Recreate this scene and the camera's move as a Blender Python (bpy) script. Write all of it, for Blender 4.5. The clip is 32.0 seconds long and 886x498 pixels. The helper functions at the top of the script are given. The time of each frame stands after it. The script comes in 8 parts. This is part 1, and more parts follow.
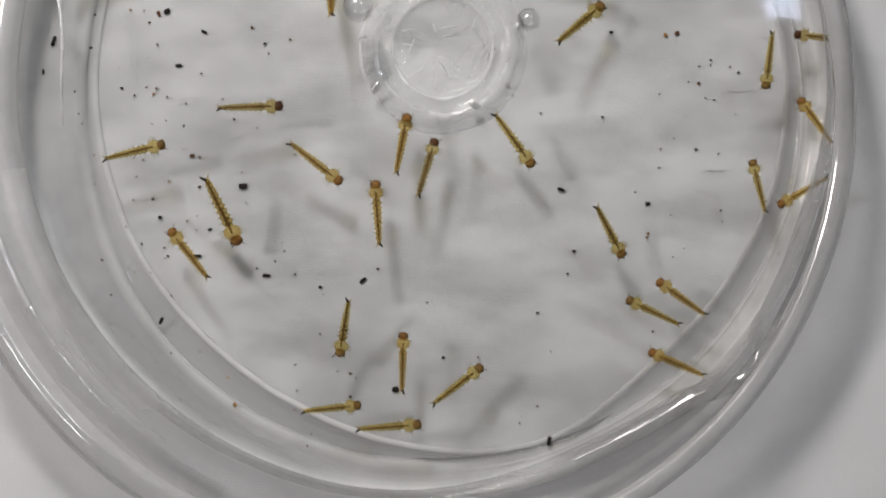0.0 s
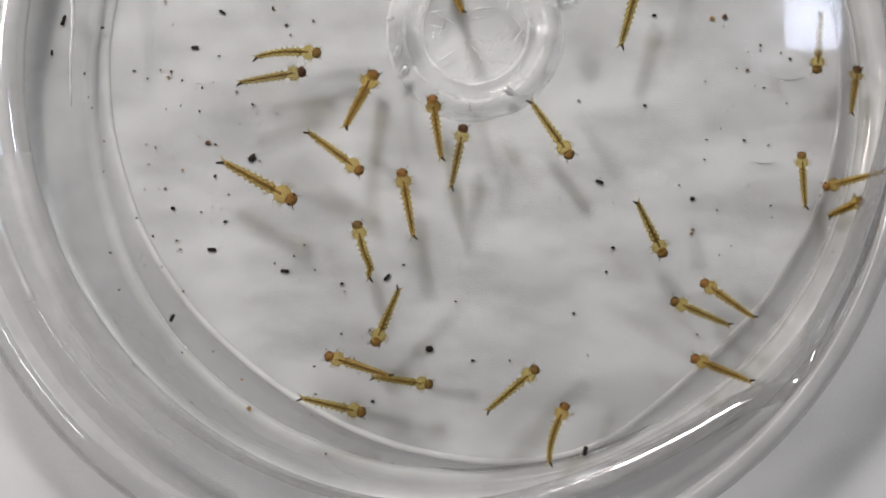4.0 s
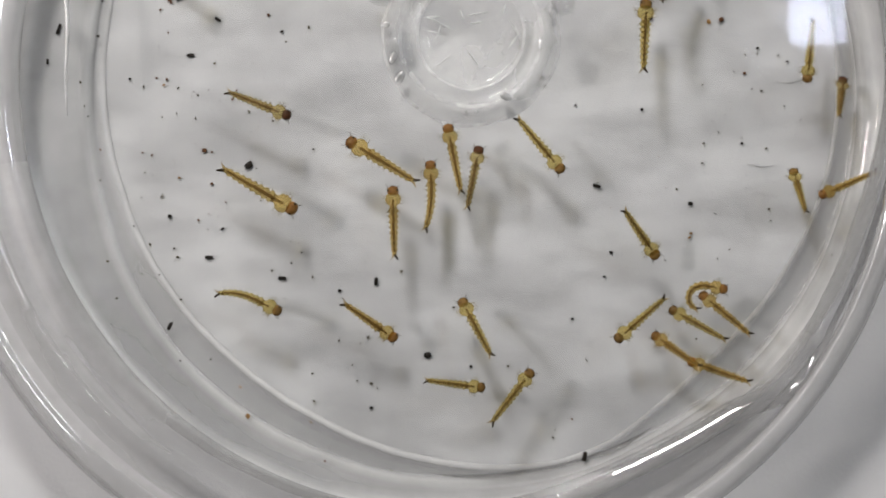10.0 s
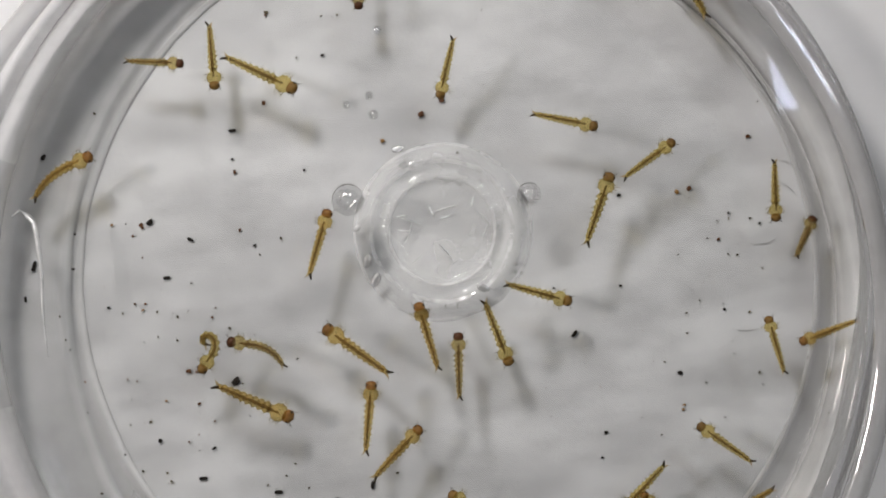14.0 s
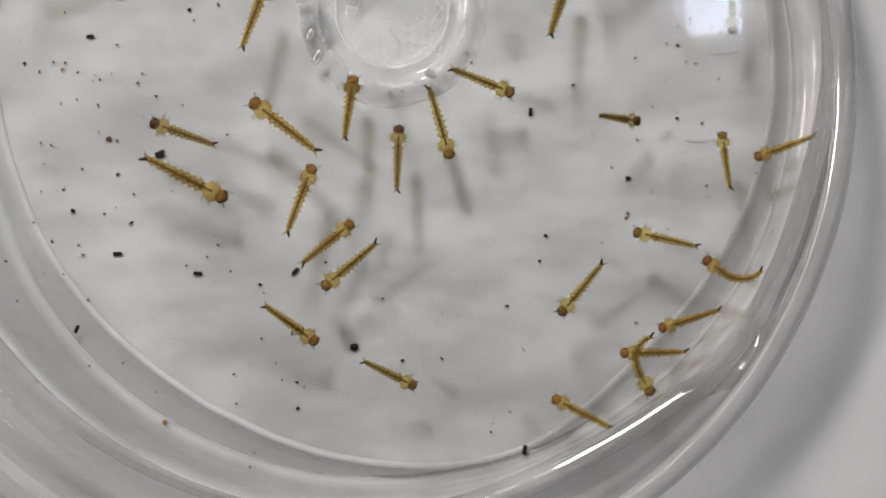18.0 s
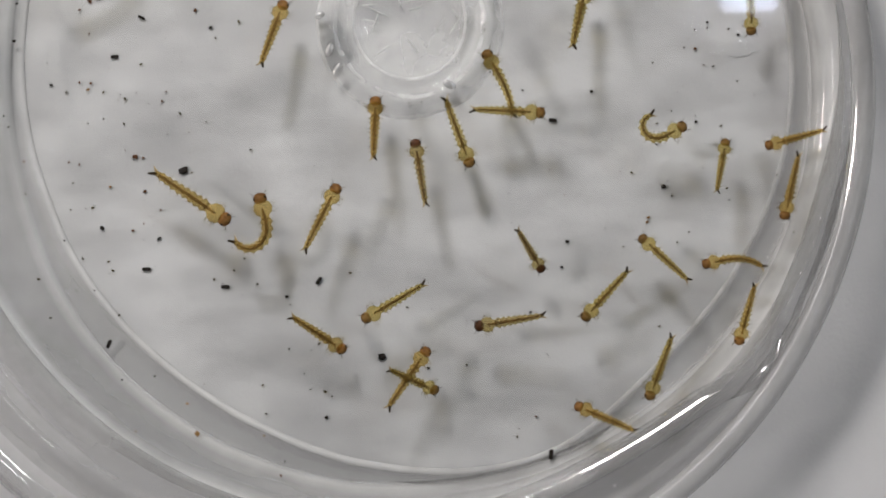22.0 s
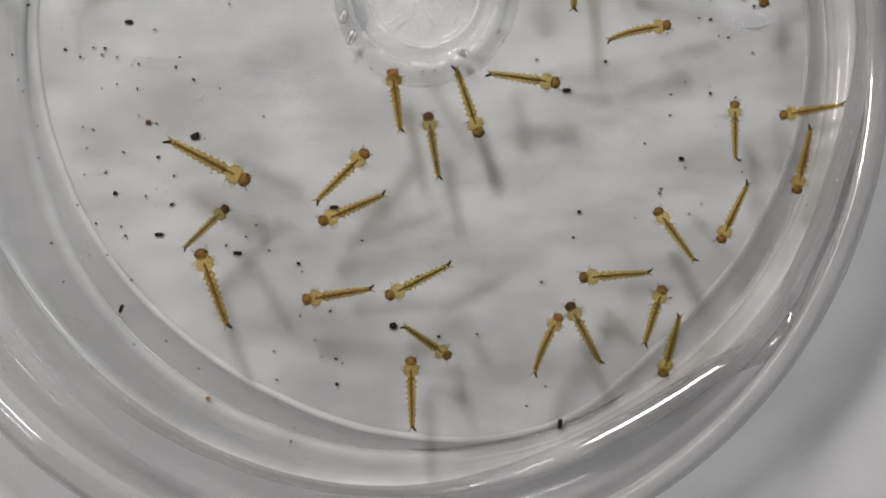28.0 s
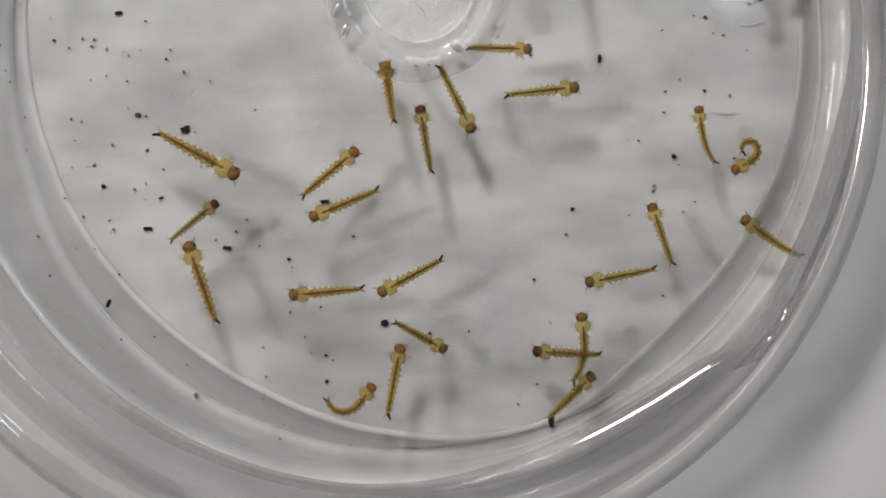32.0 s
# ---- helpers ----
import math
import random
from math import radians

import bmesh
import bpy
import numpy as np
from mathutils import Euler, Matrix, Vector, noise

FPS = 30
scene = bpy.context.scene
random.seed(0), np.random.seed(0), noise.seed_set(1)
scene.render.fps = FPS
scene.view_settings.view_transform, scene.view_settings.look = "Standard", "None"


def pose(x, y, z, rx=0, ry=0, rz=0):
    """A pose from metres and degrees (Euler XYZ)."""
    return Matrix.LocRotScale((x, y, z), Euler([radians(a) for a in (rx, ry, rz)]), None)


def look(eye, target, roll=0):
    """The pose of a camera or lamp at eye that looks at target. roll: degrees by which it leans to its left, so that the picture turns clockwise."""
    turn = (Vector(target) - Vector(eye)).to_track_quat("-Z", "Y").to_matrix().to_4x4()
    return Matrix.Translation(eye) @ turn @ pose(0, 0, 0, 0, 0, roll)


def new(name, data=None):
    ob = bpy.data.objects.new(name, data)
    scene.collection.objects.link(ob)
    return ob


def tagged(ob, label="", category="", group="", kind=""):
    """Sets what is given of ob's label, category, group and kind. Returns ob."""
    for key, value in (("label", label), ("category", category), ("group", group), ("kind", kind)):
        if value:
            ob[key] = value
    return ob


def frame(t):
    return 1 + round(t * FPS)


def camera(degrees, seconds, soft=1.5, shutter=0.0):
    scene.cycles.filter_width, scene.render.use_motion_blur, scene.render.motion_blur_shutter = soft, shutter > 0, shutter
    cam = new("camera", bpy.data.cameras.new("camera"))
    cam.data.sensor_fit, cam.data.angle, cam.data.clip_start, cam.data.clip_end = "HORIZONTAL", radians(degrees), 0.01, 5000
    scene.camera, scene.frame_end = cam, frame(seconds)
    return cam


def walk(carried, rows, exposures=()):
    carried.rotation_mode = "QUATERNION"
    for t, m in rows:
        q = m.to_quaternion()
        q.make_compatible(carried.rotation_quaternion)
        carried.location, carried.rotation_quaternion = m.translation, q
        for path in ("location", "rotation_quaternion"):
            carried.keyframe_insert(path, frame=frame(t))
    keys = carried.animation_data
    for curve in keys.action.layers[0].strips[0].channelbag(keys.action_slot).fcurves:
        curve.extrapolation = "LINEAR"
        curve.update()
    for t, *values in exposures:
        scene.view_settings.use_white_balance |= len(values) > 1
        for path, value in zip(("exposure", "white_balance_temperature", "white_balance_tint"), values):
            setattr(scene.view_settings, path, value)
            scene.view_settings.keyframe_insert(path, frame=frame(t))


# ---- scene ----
cam = camera(40, 32.0, soft=1.8)
walk(cam, [
    (0.0, pose(0.00466, -0.01626, 0.12583, -2.10, 1.76, -0.49)),
    (0.5, pose(-0.00119, -0.02026, 0.11643, -1.21, -1.12, 0.33)),
    (1.0, pose(0.00094, -0.01885, 0.11399, -1.59, 0.90, -0.08)),
    (1.5, pose(-0.00016, -0.02067, 0.11515, -1.01, 0.55, 0.03)),
    (2.0, pose(0.00174, -0.01965, 0.11630, -1.03, 1.95, -0.33)),
    (2.5, pose(0.00274, -0.01915, 0.11724, -0.98, 2.33, -0.51)),
    (3.0, pose(0.00299, -0.01725, 0.11766, -1.67, 2.52, -0.57)),
    (3.5, pose(0.00277, -0.02017, 0.11822, -0.18, 2.34, -0.41)),
    (5.5, pose(0.00251, -0.02061, 0.11774, -1.95, 2.34, 1.51)),
    (6.0, pose(0.00274, -0.02098, 0.11790, -0.49, 2.47, 0.65)),
    (6.5, pose(0.00307, -0.02011, 0.11774, -0.42, 2.62, 0.18)),
    (7.0, pose(0.00270, -0.02038, 0.11688, 0.26, 2.17, -0.28)),
    (7.5, pose(0.00282, -0.01945, 0.11617, -0.36, 1.93, -0.21)),
    (8.0, pose(0.00337, -0.02008, 0.11639, 0.01, 2.24, -0.39)),
    (8.5, pose(0.00428, -0.01963, 0.11726, 0.09, 2.73, -0.54)),
    (9.0, pose(0.00389, -0.01952, 0.11792, -0.04, 2.90, -0.50)),
    (9.5, pose(0.00444, -0.01828, 0.11847, -0.53, 3.03, -0.68)),
    (10.0, pose(0.00338, -0.01963, 0.11784, -0.55, 2.58, -0.40)),
    (10.5, pose(0.00258, -0.01970, 0.11717, -0.71, 2.34, -0.30)),
    (11.0, pose(0.00336, -0.01989, 0.11740, -0.52, 2.49, -0.26)),
    (11.5, pose(0.00383, -0.01931, 0.11751, -0.47, 2.63, -0.48)),
    (12.0, pose(0.00397, -0.01900, 0.11786, -0.72, 2.78, -0.48)),
    (12.5, pose(0.00260, -0.01989, 0.11719, -0.71, 2.15, -0.15)),
    (13.0, pose(0.00415, -0.01993, 0.11777, -0.05, 2.66, -0.42)),
    (13.5, pose(0.00848, -0.01499, 0.11831, 3.26, 3.94, -5.18)),
    (15.5, pose(-0.00345, -0.00334, 0.11278, 2.37, -0.75, -7.53)),
    (16.0, pose(0.00953, -0.01266, 0.11649, 0.69, 4.90, -3.80)),
    (16.5, pose(0.00617, -0.01802, 0.11811, 0.31, 3.00, -0.90)),
    (17.0, pose(0.00216, -0.02264, 0.11875, -0.69, 1.10, 1.71)),
    (17.5, pose(0.00241, -0.02308, 0.11626, -0.93, 0.64, 0.53)),
    (18.0, pose(0.00112, -0.02038, 0.11158, -0.79, -1.91, -2.08)),
    (18.5, pose(0.00339, -0.01852, 0.11297, -0.76, -1.15, -3.80)),
    (19.0, pose(0.00302, -0.01940, 0.11242, -0.62, -0.74, -3.74)),
    (19.5, pose(0.00315, -0.01961, 0.11243, -0.54, -0.29, -3.83)),
    (20.0, pose(0.00343, -0.01893, 0.11228, -0.61, -0.13, -4.05)),
    (20.5, pose(0.00406, -0.01931, 0.11284, -0.16, 0.48, -3.92)),
    (21.0, pose(0.00400, -0.01818, 0.11211, -0.86, 0.36, -3.70)),
    (21.5, pose(0.00352, -0.01825, 0.11303, -0.98, 0.14, -3.79)),
    (22.0, pose(0.00265, -0.01830, 0.11285, -1.45, -0.12, -3.42)),
    (22.5, pose(0.00315, -0.01878, 0.11277, -1.38, 0.11, -3.47)),
    (23.0, pose(0.00297, -0.01867, 0.11295, -1.22, 0.19, -3.56)),
    (23.5, pose(0.00333, -0.01886, 0.11346, -1.15, 0.24, -3.61)),
    (24.0, pose(0.00283, -0.01893, 0.11317, -1.17, 0.29, -3.53)),
    (24.5, pose(0.00307, -0.01925, 0.11343, -1.23, 0.49, -3.41)),
    (26.5, pose(0.00332, -0.01899, 0.11357, -1.82, 0.78, -3.03)),
    (27.0, pose(0.00183, -0.01786, 0.11317, -2.57, 0.13, -3.00)),
    (27.5, pose(0.00318, -0.01874, 0.11326, -2.63, 0.69, -2.82)),
    (28.0, pose(0.00265, -0.01874, 0.11298, -2.69, 0.46, -2.76)),
    (28.5, pose(0.00182, -0.01907, 0.11276, -2.71, 0.03, -2.57)),
    (29.0, pose(0.00182, -0.01942, 0.11272, -2.85, -0.03, -2.51)),
    (29.5, pose(0.00140, -0.02009, 0.11279, -2.61, -0.26, -2.37)),
    (30.0, pose(0.00196, -0.01982, 0.11297, -2.28, -0.12, -2.58)),
    (30.5, pose(0.00203, -0.01971, 0.11293, -2.39, -0.09, -2.55)),
    (31.0, pose(0.00197, -0.01964, 0.11232, -2.43, -0.17, -2.42)),
    (31.5, pose(0.00197, -0.01915, 0.11260, -2.69, -0.28, -2.46)),
    (32.0, pose(0.00132, -0.01996, 0.11209, -2.23, -0.54, -2.32)),
], [(0.0, -1.34), (2.0, -1.23), (6.0, -1.20), (13.0, -1.20), (15.5, -1.69), (16.0, -1.47), (17.0, -1.24), (18.0, -1.25), (23.0, -1.34), (32.0, -1.36)])

# ---- light: even room light, lamps that match the shadows, and added strips ----
world = bpy.data.worlds.new("room_light")
scene.world = world
world.use_nodes = True
wn = world.node_tree.nodes["Background"]
wn.inputs[0].default_value, wn.inputs[1].default_value = (1.0, 0.965, 0.945, 1), 0.10


def area_lamp(name, direction, distance, size, power, colour):
    data = bpy.data.lights.new(name, "AREA")
    data.shape, data.size, data.size_y = "RECTANGLE", size[0], size[1]
    data.energy, data.color = power, colour
    lamp = new(name, data)
    d = Vector(direction).normalized() * distance
    lamp.matrix_world = look(d, (0, 0, 0))
    return lamp


# unseen lamps along both shadow directions, set close to dim the far side
area_lamp("unseen_lamp", (-0.30, 0.86, 1.0), 0.16, (0.024, 0.03), 0.38, (1.0, 0.957, 0.935))
area_lamp("unseen_lamp", (-0.95, 0.26, 1.0), 0.42, (0.05, 0.05), 1.3, (1.0, 0.935, 0.91))
# strip lamps added for highlights on the rim and to lift the right side
area_lamp("highlight_strip", (0.62, 0.50, 1.0), 1.6, (0.6, 0.08), 8.5, (0.93, 0.98, 1.0))
area_lamp("highlight_strip", (-0.55, 0.62, 1.0), 1.6, (1.2, 0.12), 5.0, (1.0, 0.97, 0.95))

# ---- materials ----


def material(name):
    m = bpy.data.materials.new(name)
    m.use_nodes = True
    t = m.node_tree
    t.nodes.clear()
    out = t.nodes.new("ShaderNodeOutputMaterial")
    return m, t, out


def node(t, kind, **values):
    n = t.nodes.new(kind)
    for key, value in values.items():
        n.inputs[key.replace("_", " ")].default_value = value
    return n


def ramp(t, source, stops):
    r = t.nodes.new("ShaderNodeValToRGB")
    while len(r.color_ramp.elements) < len(stops):
        r.color_ramp.elements.new(0.5)
    for e, (at, c) in zip(r.color_ramp.elements, stops):
        e.position, e.color = at, (*c, 1)
    t.links.new(source, r.inputs[0])
    return r.outputs[0]


def noise_at(t, scale, detail=4.0, rough=0.55):
    co = t.nodes.new("ShaderNodeTexCoord")
    n = node(t, "ShaderNodeTexNoise", Scale=scale, Detail=detail, Roughness=rough)
    t.links.new(co.outputs["Object"], n.inputs["Vector"])
    return n.outputs["Fac"]


def bumped(t, height, strength, distance):
    b = node(t, "ShaderNodeBump", Strength=strength, Distance=distance)
    t.links.new(height, b.inputs["Height"])
    return b.outputs["Normal"]


def paper():
    m, t, out = material("white_paper")
    p = node(t, "ShaderNodeBsdfPrincipled", Roughness=0.75)
    # random paper tone, deepened to paint in soft smudges of shade
    a = ramp(t, noise_at(t, 55.0, 6.0), [(0.3, (0.65, 0.65, 0.655)), (0.7, (0.76, 0.76, 0.762))])
    t.links.new(a, p.inputs["Base Color"])
    t.links.new(bumped(t, noise_at(t, 2500.0), 0.15, 0.0002), p.inputs["Normal"])
    t.links.new(p.outputs[0], out.inputs[0])
    return m


def clear_sheet(name, ior, tint, relief, scale, rough=0.02, film=0.0):
    """A thin clear layer: light goes straight on, and the surface mirrors by its Fresnel gloss; film paints soft
    streaks of shade into its tint.
    """
    m, t, out = material(name)
    tr = node(t, "ShaderNodeBsdfTransparent", Color=(*tint, 1))
    gl = node(t, "ShaderNodeBsdfGlossy", Roughness=rough)
    lw = node(t, "ShaderNodeLayerWeight", Blend=0.5)
    up = t.nodes.new("ShaderNodeMath")
    up.operation = "POWER"
    up.inputs[1].default_value = 4.0
    fr = node(t, "ShaderNodeMapRange")
    fr.inputs["To Min"].default_value, fr.inputs["To Max"].default_value = ((ior - 1) / (ior + 1)) ** 2, 0.9
    t.links.new(lw.outputs["Facing"], up.inputs[0])
    t.links.new(up.outputs[0], fr.inputs["Value"])
    mix = t.nodes.new("ShaderNodeMixShader")
    nor = bumped(t, noise_at(t, scale, 2.0), relief, 0.001)
    t.links.new(nor, gl.inputs["Normal"])
    t.links.new(fr.outputs[0], mix.inputs[0])
    t.links.new(tr.outputs[0], mix.inputs[1])
    t.links.new(gl.outputs[0], mix.inputs[2])
    if film:
        # streaky tint painted for the soft caustics and shade on the floor
        co, mp = t.nodes.new("ShaderNodeTexCoord"), node(t, "ShaderNodeMapping", Rotation=(0, 0, 0.6), Scale=(1.0, 2.2, 1.0))
        n = node(t, "ShaderNodeTexNoise", Scale=75.0, Detail=5.0, Roughness=0.6)
        t.links.new(co.outputs["Object"], mp.inputs["Vector"])
        t.links.new(mp.outputs[0], n.inputs["Vector"])
        low, high = tint[0] - film, tint[0] + film
        t.links.new(ramp(t, n.outputs["Fac"], [(0.34, (low, low, low)), (0.62, (high, high, high))]), tr.inputs["Color"])
    t.links.new(mix.outputs[0], out.inputs[0])
    return m


def clear_plastic(name, solid, milk, tint=0.97, ior=1.46, relief=0.06, gloss=0.05, grain=90.0, rough=0.06, light_bands=False, rim=0.7, spread=0.6):
    """Moulded clear plastic: partly refracting, a little milky, with a polished skin."""
    m, t, out = material(name)
    g = node(t, "ShaderNodeBsdfRefraction", IOR=ior, Roughness=0.03, Color=(tint, tint, tint, 1))
    tr = node(t, "ShaderNodeBsdfTransparent", Color=(tint, tint, tint, 1))
    d = node(t, "ShaderNodeBsdfDiffuse", Color=(0.82, 0.815, 0.81, 1))
    gl = node(t, "ShaderNodeBsdfGlossy", Roughness=rough)
    nor = bumped(t, noise_at(t, 260.0, 3.0), relief, 0.001)
    t.links.new(nor, g.inputs["Normal"])
    t.links.new(nor, gl.inputs["Normal"])
    clear = node(t, "ShaderNodeMixShader", Fac=solid)
    t.links.new(tr.outputs[0], clear.inputs[1])
    t.links.new(g.outputs[0], clear.inputs[2])
    haze = node(t, "ShaderNodeMapRange")
    haze.inputs["From Min"].default_value, haze.inputs["From Max"].default_value = 0.3, 0.7
    haze.inputs["To Min"].default_value, haze.inputs["To Max"].default_value = milk * (1 - spread), milk * (1 + spread)
    t.links.new(noise_at(t, grain, 5.0), haze.inputs["Value"])
    cloudy = t.nodes.new("ShaderNodeMixShader")
    amount = haze.outputs[0]
    # whitening set per point paints in the bright caustic bands
    if light_bands:
        band_light, times = t.nodes.new("ShaderNodeAttribute"), t.nodes.new("ShaderNodeMath")
        band_light.attribute_name, times.operation, times.use_clamp = "band_light", "MULTIPLY", True
        t.links.new(band_light.outputs["Fac"], times.inputs[0])
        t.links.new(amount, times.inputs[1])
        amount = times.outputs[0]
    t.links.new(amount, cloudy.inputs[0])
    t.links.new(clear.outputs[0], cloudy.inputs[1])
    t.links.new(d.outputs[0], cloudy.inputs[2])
    lw = node(t, "ShaderNodeLayerWeight", Blend=0.5)
    up = t.nodes.new("ShaderNodeMath")
    up.operation = "POWER"
    up.inputs[1].default_value = 4.0
    fr = node(t, "ShaderNodeMapRange")
    fr.inputs["To Min"].default_value, fr.inputs["To Max"].default_value = gloss, rim
    t.links.new(lw.outputs["Facing"], up.inputs[0])
    t.links.new(up.outputs[0], fr.inputs["Value"])
    skin = t.nodes.new("ShaderNodeMixShader")
    t.links.new(fr.outputs[0], skin.inputs[0])
    t.links.new(cloudy.outputs[0], skin.inputs[1])
    t.links.new(gl.outputs[0], skin.inputs[2])
    t.links.new(skin.outputs[0], out.inputs[0])
    return m


def flesh(name, dark, light, see_through, rough=0.35, scale=2200.0):
    m, t, out = material(name)
    p = node(t, "ShaderNodeBsdfPrincipled", Roughness=rough)
    p.inputs["Specular IOR Level"].default_value = 0.12
    info = t.nodes.new("ShaderNodeObjectInfo")
    a = ramp(t, noise_at(t, scale, 3.0), [(0.35, dark), (0.65, light)])
    hsv = node(t, "ShaderNodeHueSaturation", Saturation=0.92)
    mr = node(t, "ShaderNodeMapRange")
    mr.inputs["To Min"].default_value, mr.inputs["To Max"].default_value = 0.8, 1.15
    t.links.new(info.outputs["Random"], mr.inputs["Value"])
    t.links.new(mr.outputs[0], hsv.inputs["Value"])
    t.links.new(a, hsv.inputs["Color"])
    t.links.new(hsv.outputs[0], p.inputs["Base Color"])
    tr = node(t, "ShaderNodeBsdfTransparent", Color=(1.0, 0.92, 0.62, 1))
    mix = node(t, "ShaderNodeMixShader", Fac=1.0 - see_through)
    t.links.new(tr.outputs[0], mix.inputs[1])
    t.links.new(p.outputs[0], mix.inputs[2])
    t.links.new(mix.outputs[0], out.inputs[0])
    return m


PAPER = paper()
WATER = clear_sheet("water", 1.33, (0.985, 0.99, 0.985), 0.008, 90.0)
FLOOR_PLASTIC = clear_sheet("thin_plastic", 1.12, (0.93, 0.93, 0.932), 0.15, 160.0, 0.08, 0.045)
# dark tint gives the wall's shaded bands, whitening gives its bright ones
WALL_PLASTIC = clear_plastic("moulded_plastic", 0.06, 1.0, 0.835, relief=0.03, gloss=0.015, grain=120.0, rim=0.14, light_bands=True, spread=0.22)
GLOSS_PLASTIC = clear_plastic("polished_plastic", 0.05, 1.0, 0.85, relief=0.0, gloss=0.18, light_bands=True, spread=0.22)
OUTER_PLASTIC = clear_plastic("clear_outer_plastic", 0.04, 0.05, 0.98, relief=0.0, gloss=0.05)
KNOB_PLASTIC = clear_plastic("moulded_plastic_knob", 0.06, 0.26, 0.985, 1.4, 0.03, 0.04, 200.0, rim=0.3, spread=0.3)
# milky white that paints glints and highlights on the plastic
GLINT_MARK = clear_plastic("whitish_painted_glint", 0.0, 0.5, 0.99, 1.4, 0.0, 0.35, 900.0, 0.35, rim=0.35)
SHINY = clear_plastic("glint_bump", 0.0, 0.1, 0.99, 1.4, 0.0, 0.3, 300.0, 0.3, rim=0.3)
# whitish plastic that paints the bright caustic rings on the knob
KNOB_RIDGE = clear_plastic("painted_caustic_ridge", 0.05, 0.4, 0.99, 1.4, 0.3, 0.06, 500.0)
BUBBLE = clear_plastic("bubble_film", 0.0, 0.02, 1.0, 0.75, 0.0, 0.22, rough=0.1, rim=0.3)
PALE, THORAX = {}, {}
for tone, dark, light, clear in (
    ("amber", (0.30, 0.165, 0.012), (0.54, 0.33, 0.05), 0.68),
    ("olive", (0.27, 0.185, 0.025), (0.48, 0.355, 0.075), 0.70),
    ("grey", (0.18, 0.115, 0.04), (0.38, 0.27, 0.11), 0.67),
):
    PALE[tone] = flesh(tone + "_body", dark, light, clear)
    THORAX[tone] = flesh(tone + "_thorax", dark, light, clear)
HEAD = {
    "amber": flesh("amber_head", (0.17, 0.065, 0.008), (0.34, 0.15, 0.02), 0.2),
    "olive": flesh("olive_head", (0.14, 0.065, 0.010), (0.28, 0.15, 0.025), 0.2),
    "grey": flesh("brown_head", (0.05, 0.018, 0.006), (0.11, 0.04, 0.012), 0.0),
}
GUT = flesh("gut", (0.12, 0.06, 0.007), (0.26, 0.14, 0.022), 0.4, 0.5)
DARK = flesh("dark_horn", (0.02, 0.013, 0.006), (0.06, 0.04, 0.02), 0.05, 0.4)
HAIR = flesh("hair", (0.24, 0.18, 0.08), (0.40, 0.32, 0.15), 0.5, 0.5)
GILL_SKIN = flesh("pale_gill", (0.42, 0.30, 0.14), (0.60, 0.46, 0.25), 0.5, 0.4)
GRIT = flesh("black_grit", (0.008, 0.007, 0.006), (0.03, 0.022, 0.018), 0.0, 0.6, 5000.0)
GREY_DIRT = flesh("dark_dirt", (0.07, 0.06, 0.052), (0.17, 0.145, 0.12), 0.35, 0.6, 5000.0)
RUST = flesh("brown_grit", (0.07, 0.03, 0.014), (0.18, 0.075, 0.03), 0.0, 0.6, 5000.0)
OCHRE = flesh("ochre_grit", (0.22, 0.11, 0.025), (0.36, 0.2, 0.06), 0.0, 0.6, 5000.0)

# ---- mesh helpers (millimetres in, metres out) ----
MM = 0.001


def mesh_of(name, bm, mat, smooth=True):
    for f in bm.faces:
        f.smooth = smooth
    me = bpy.data.meshes.new(name)
    bm.to_mesh(me)
    bm.free()
    me.materials.append(mat)
    return me


def part(name, data, parent, label=""):
    ob = new(name, data)
    ob.parent = parent
    return tagged(ob, label)


def rings(bm, loops, cap_a=False, cap_b=False, closed=False):
    """Bridges loops of the same count of points, each a list of places in millimetres."""
    made = [[bm.verts.new((x * MM, y * MM, z * MM)) for x, y, z in loop] for loop in loops]
    pairs = list(zip(made, made[1:]))
    if closed:
        pairs.append((made[-1], made[0]))
    for a, b in pairs:
        for i in range(len(a)):
            j = (i + 1) % len(a)
            bm.faces.new((a[i], a[j], b[j], b[i]))
    if cap_a:
        bm.faces.new(made[0][::-1])
    if cap_b:
        bm.faces.new(made[-1])
    return made


def bell(a, middle, width):
    d = (a - radians(middle) + math.pi) % (2 * math.pi) - math.pi
    return math.exp(-(d / radians(width)) ** 2)


def circle(cx, cy, r, z, n, wob=0.0, seed=0, bulges=()):
    """A ring of points; it may wobble, and swell by bulges: (middle in degrees, half width in degrees, millimetres)."""
    pts = []
    for i in range(n):
        a = 2 * math.pi * i / n
        k = 1 + wob * noise.noise((math.cos(a) * 2.2 + seed, math.sin(a) * 2.2, seed * 0.7))
        k += 0.35 * wob * noise.noise((math.cos(a) * 9 + seed, math.sin(a) * 9, 4.0))
        q = r * k + sum(mm * bell(a, middle, half) for middle, half, mm in bulges)
        pts.append((cx + q * math.cos(a), cy + q * math.sin(a), z))
    return pts


def tube(bm, points, radii, n=6):
    """A thin round tube along points in millimetres."""
    loops = []
    for i, p in enumerate(points):
        a = Vector(points[max(i - 1, 0)])
        b = Vector(points[min(i + 1, len(points) - 1)])
        d = (b - a).normalized()
        u = d.orthogonal().normalized()
        v = d.cross(u)
        r = radii[i]
        loops.append([tuple(Vector(p) + r * (math.cos(2 * math.pi * k / n) * u + math.sin(2 * math.pi * k / n) * v)) for k in range(n)])
    rings(bm, loops, True, True)


def small_tube(name, points, radii, mat, n=6):
    bm = bmesh.new()
    tube(bm, points, radii, n)
    return mesh_of(name, bm, mat)


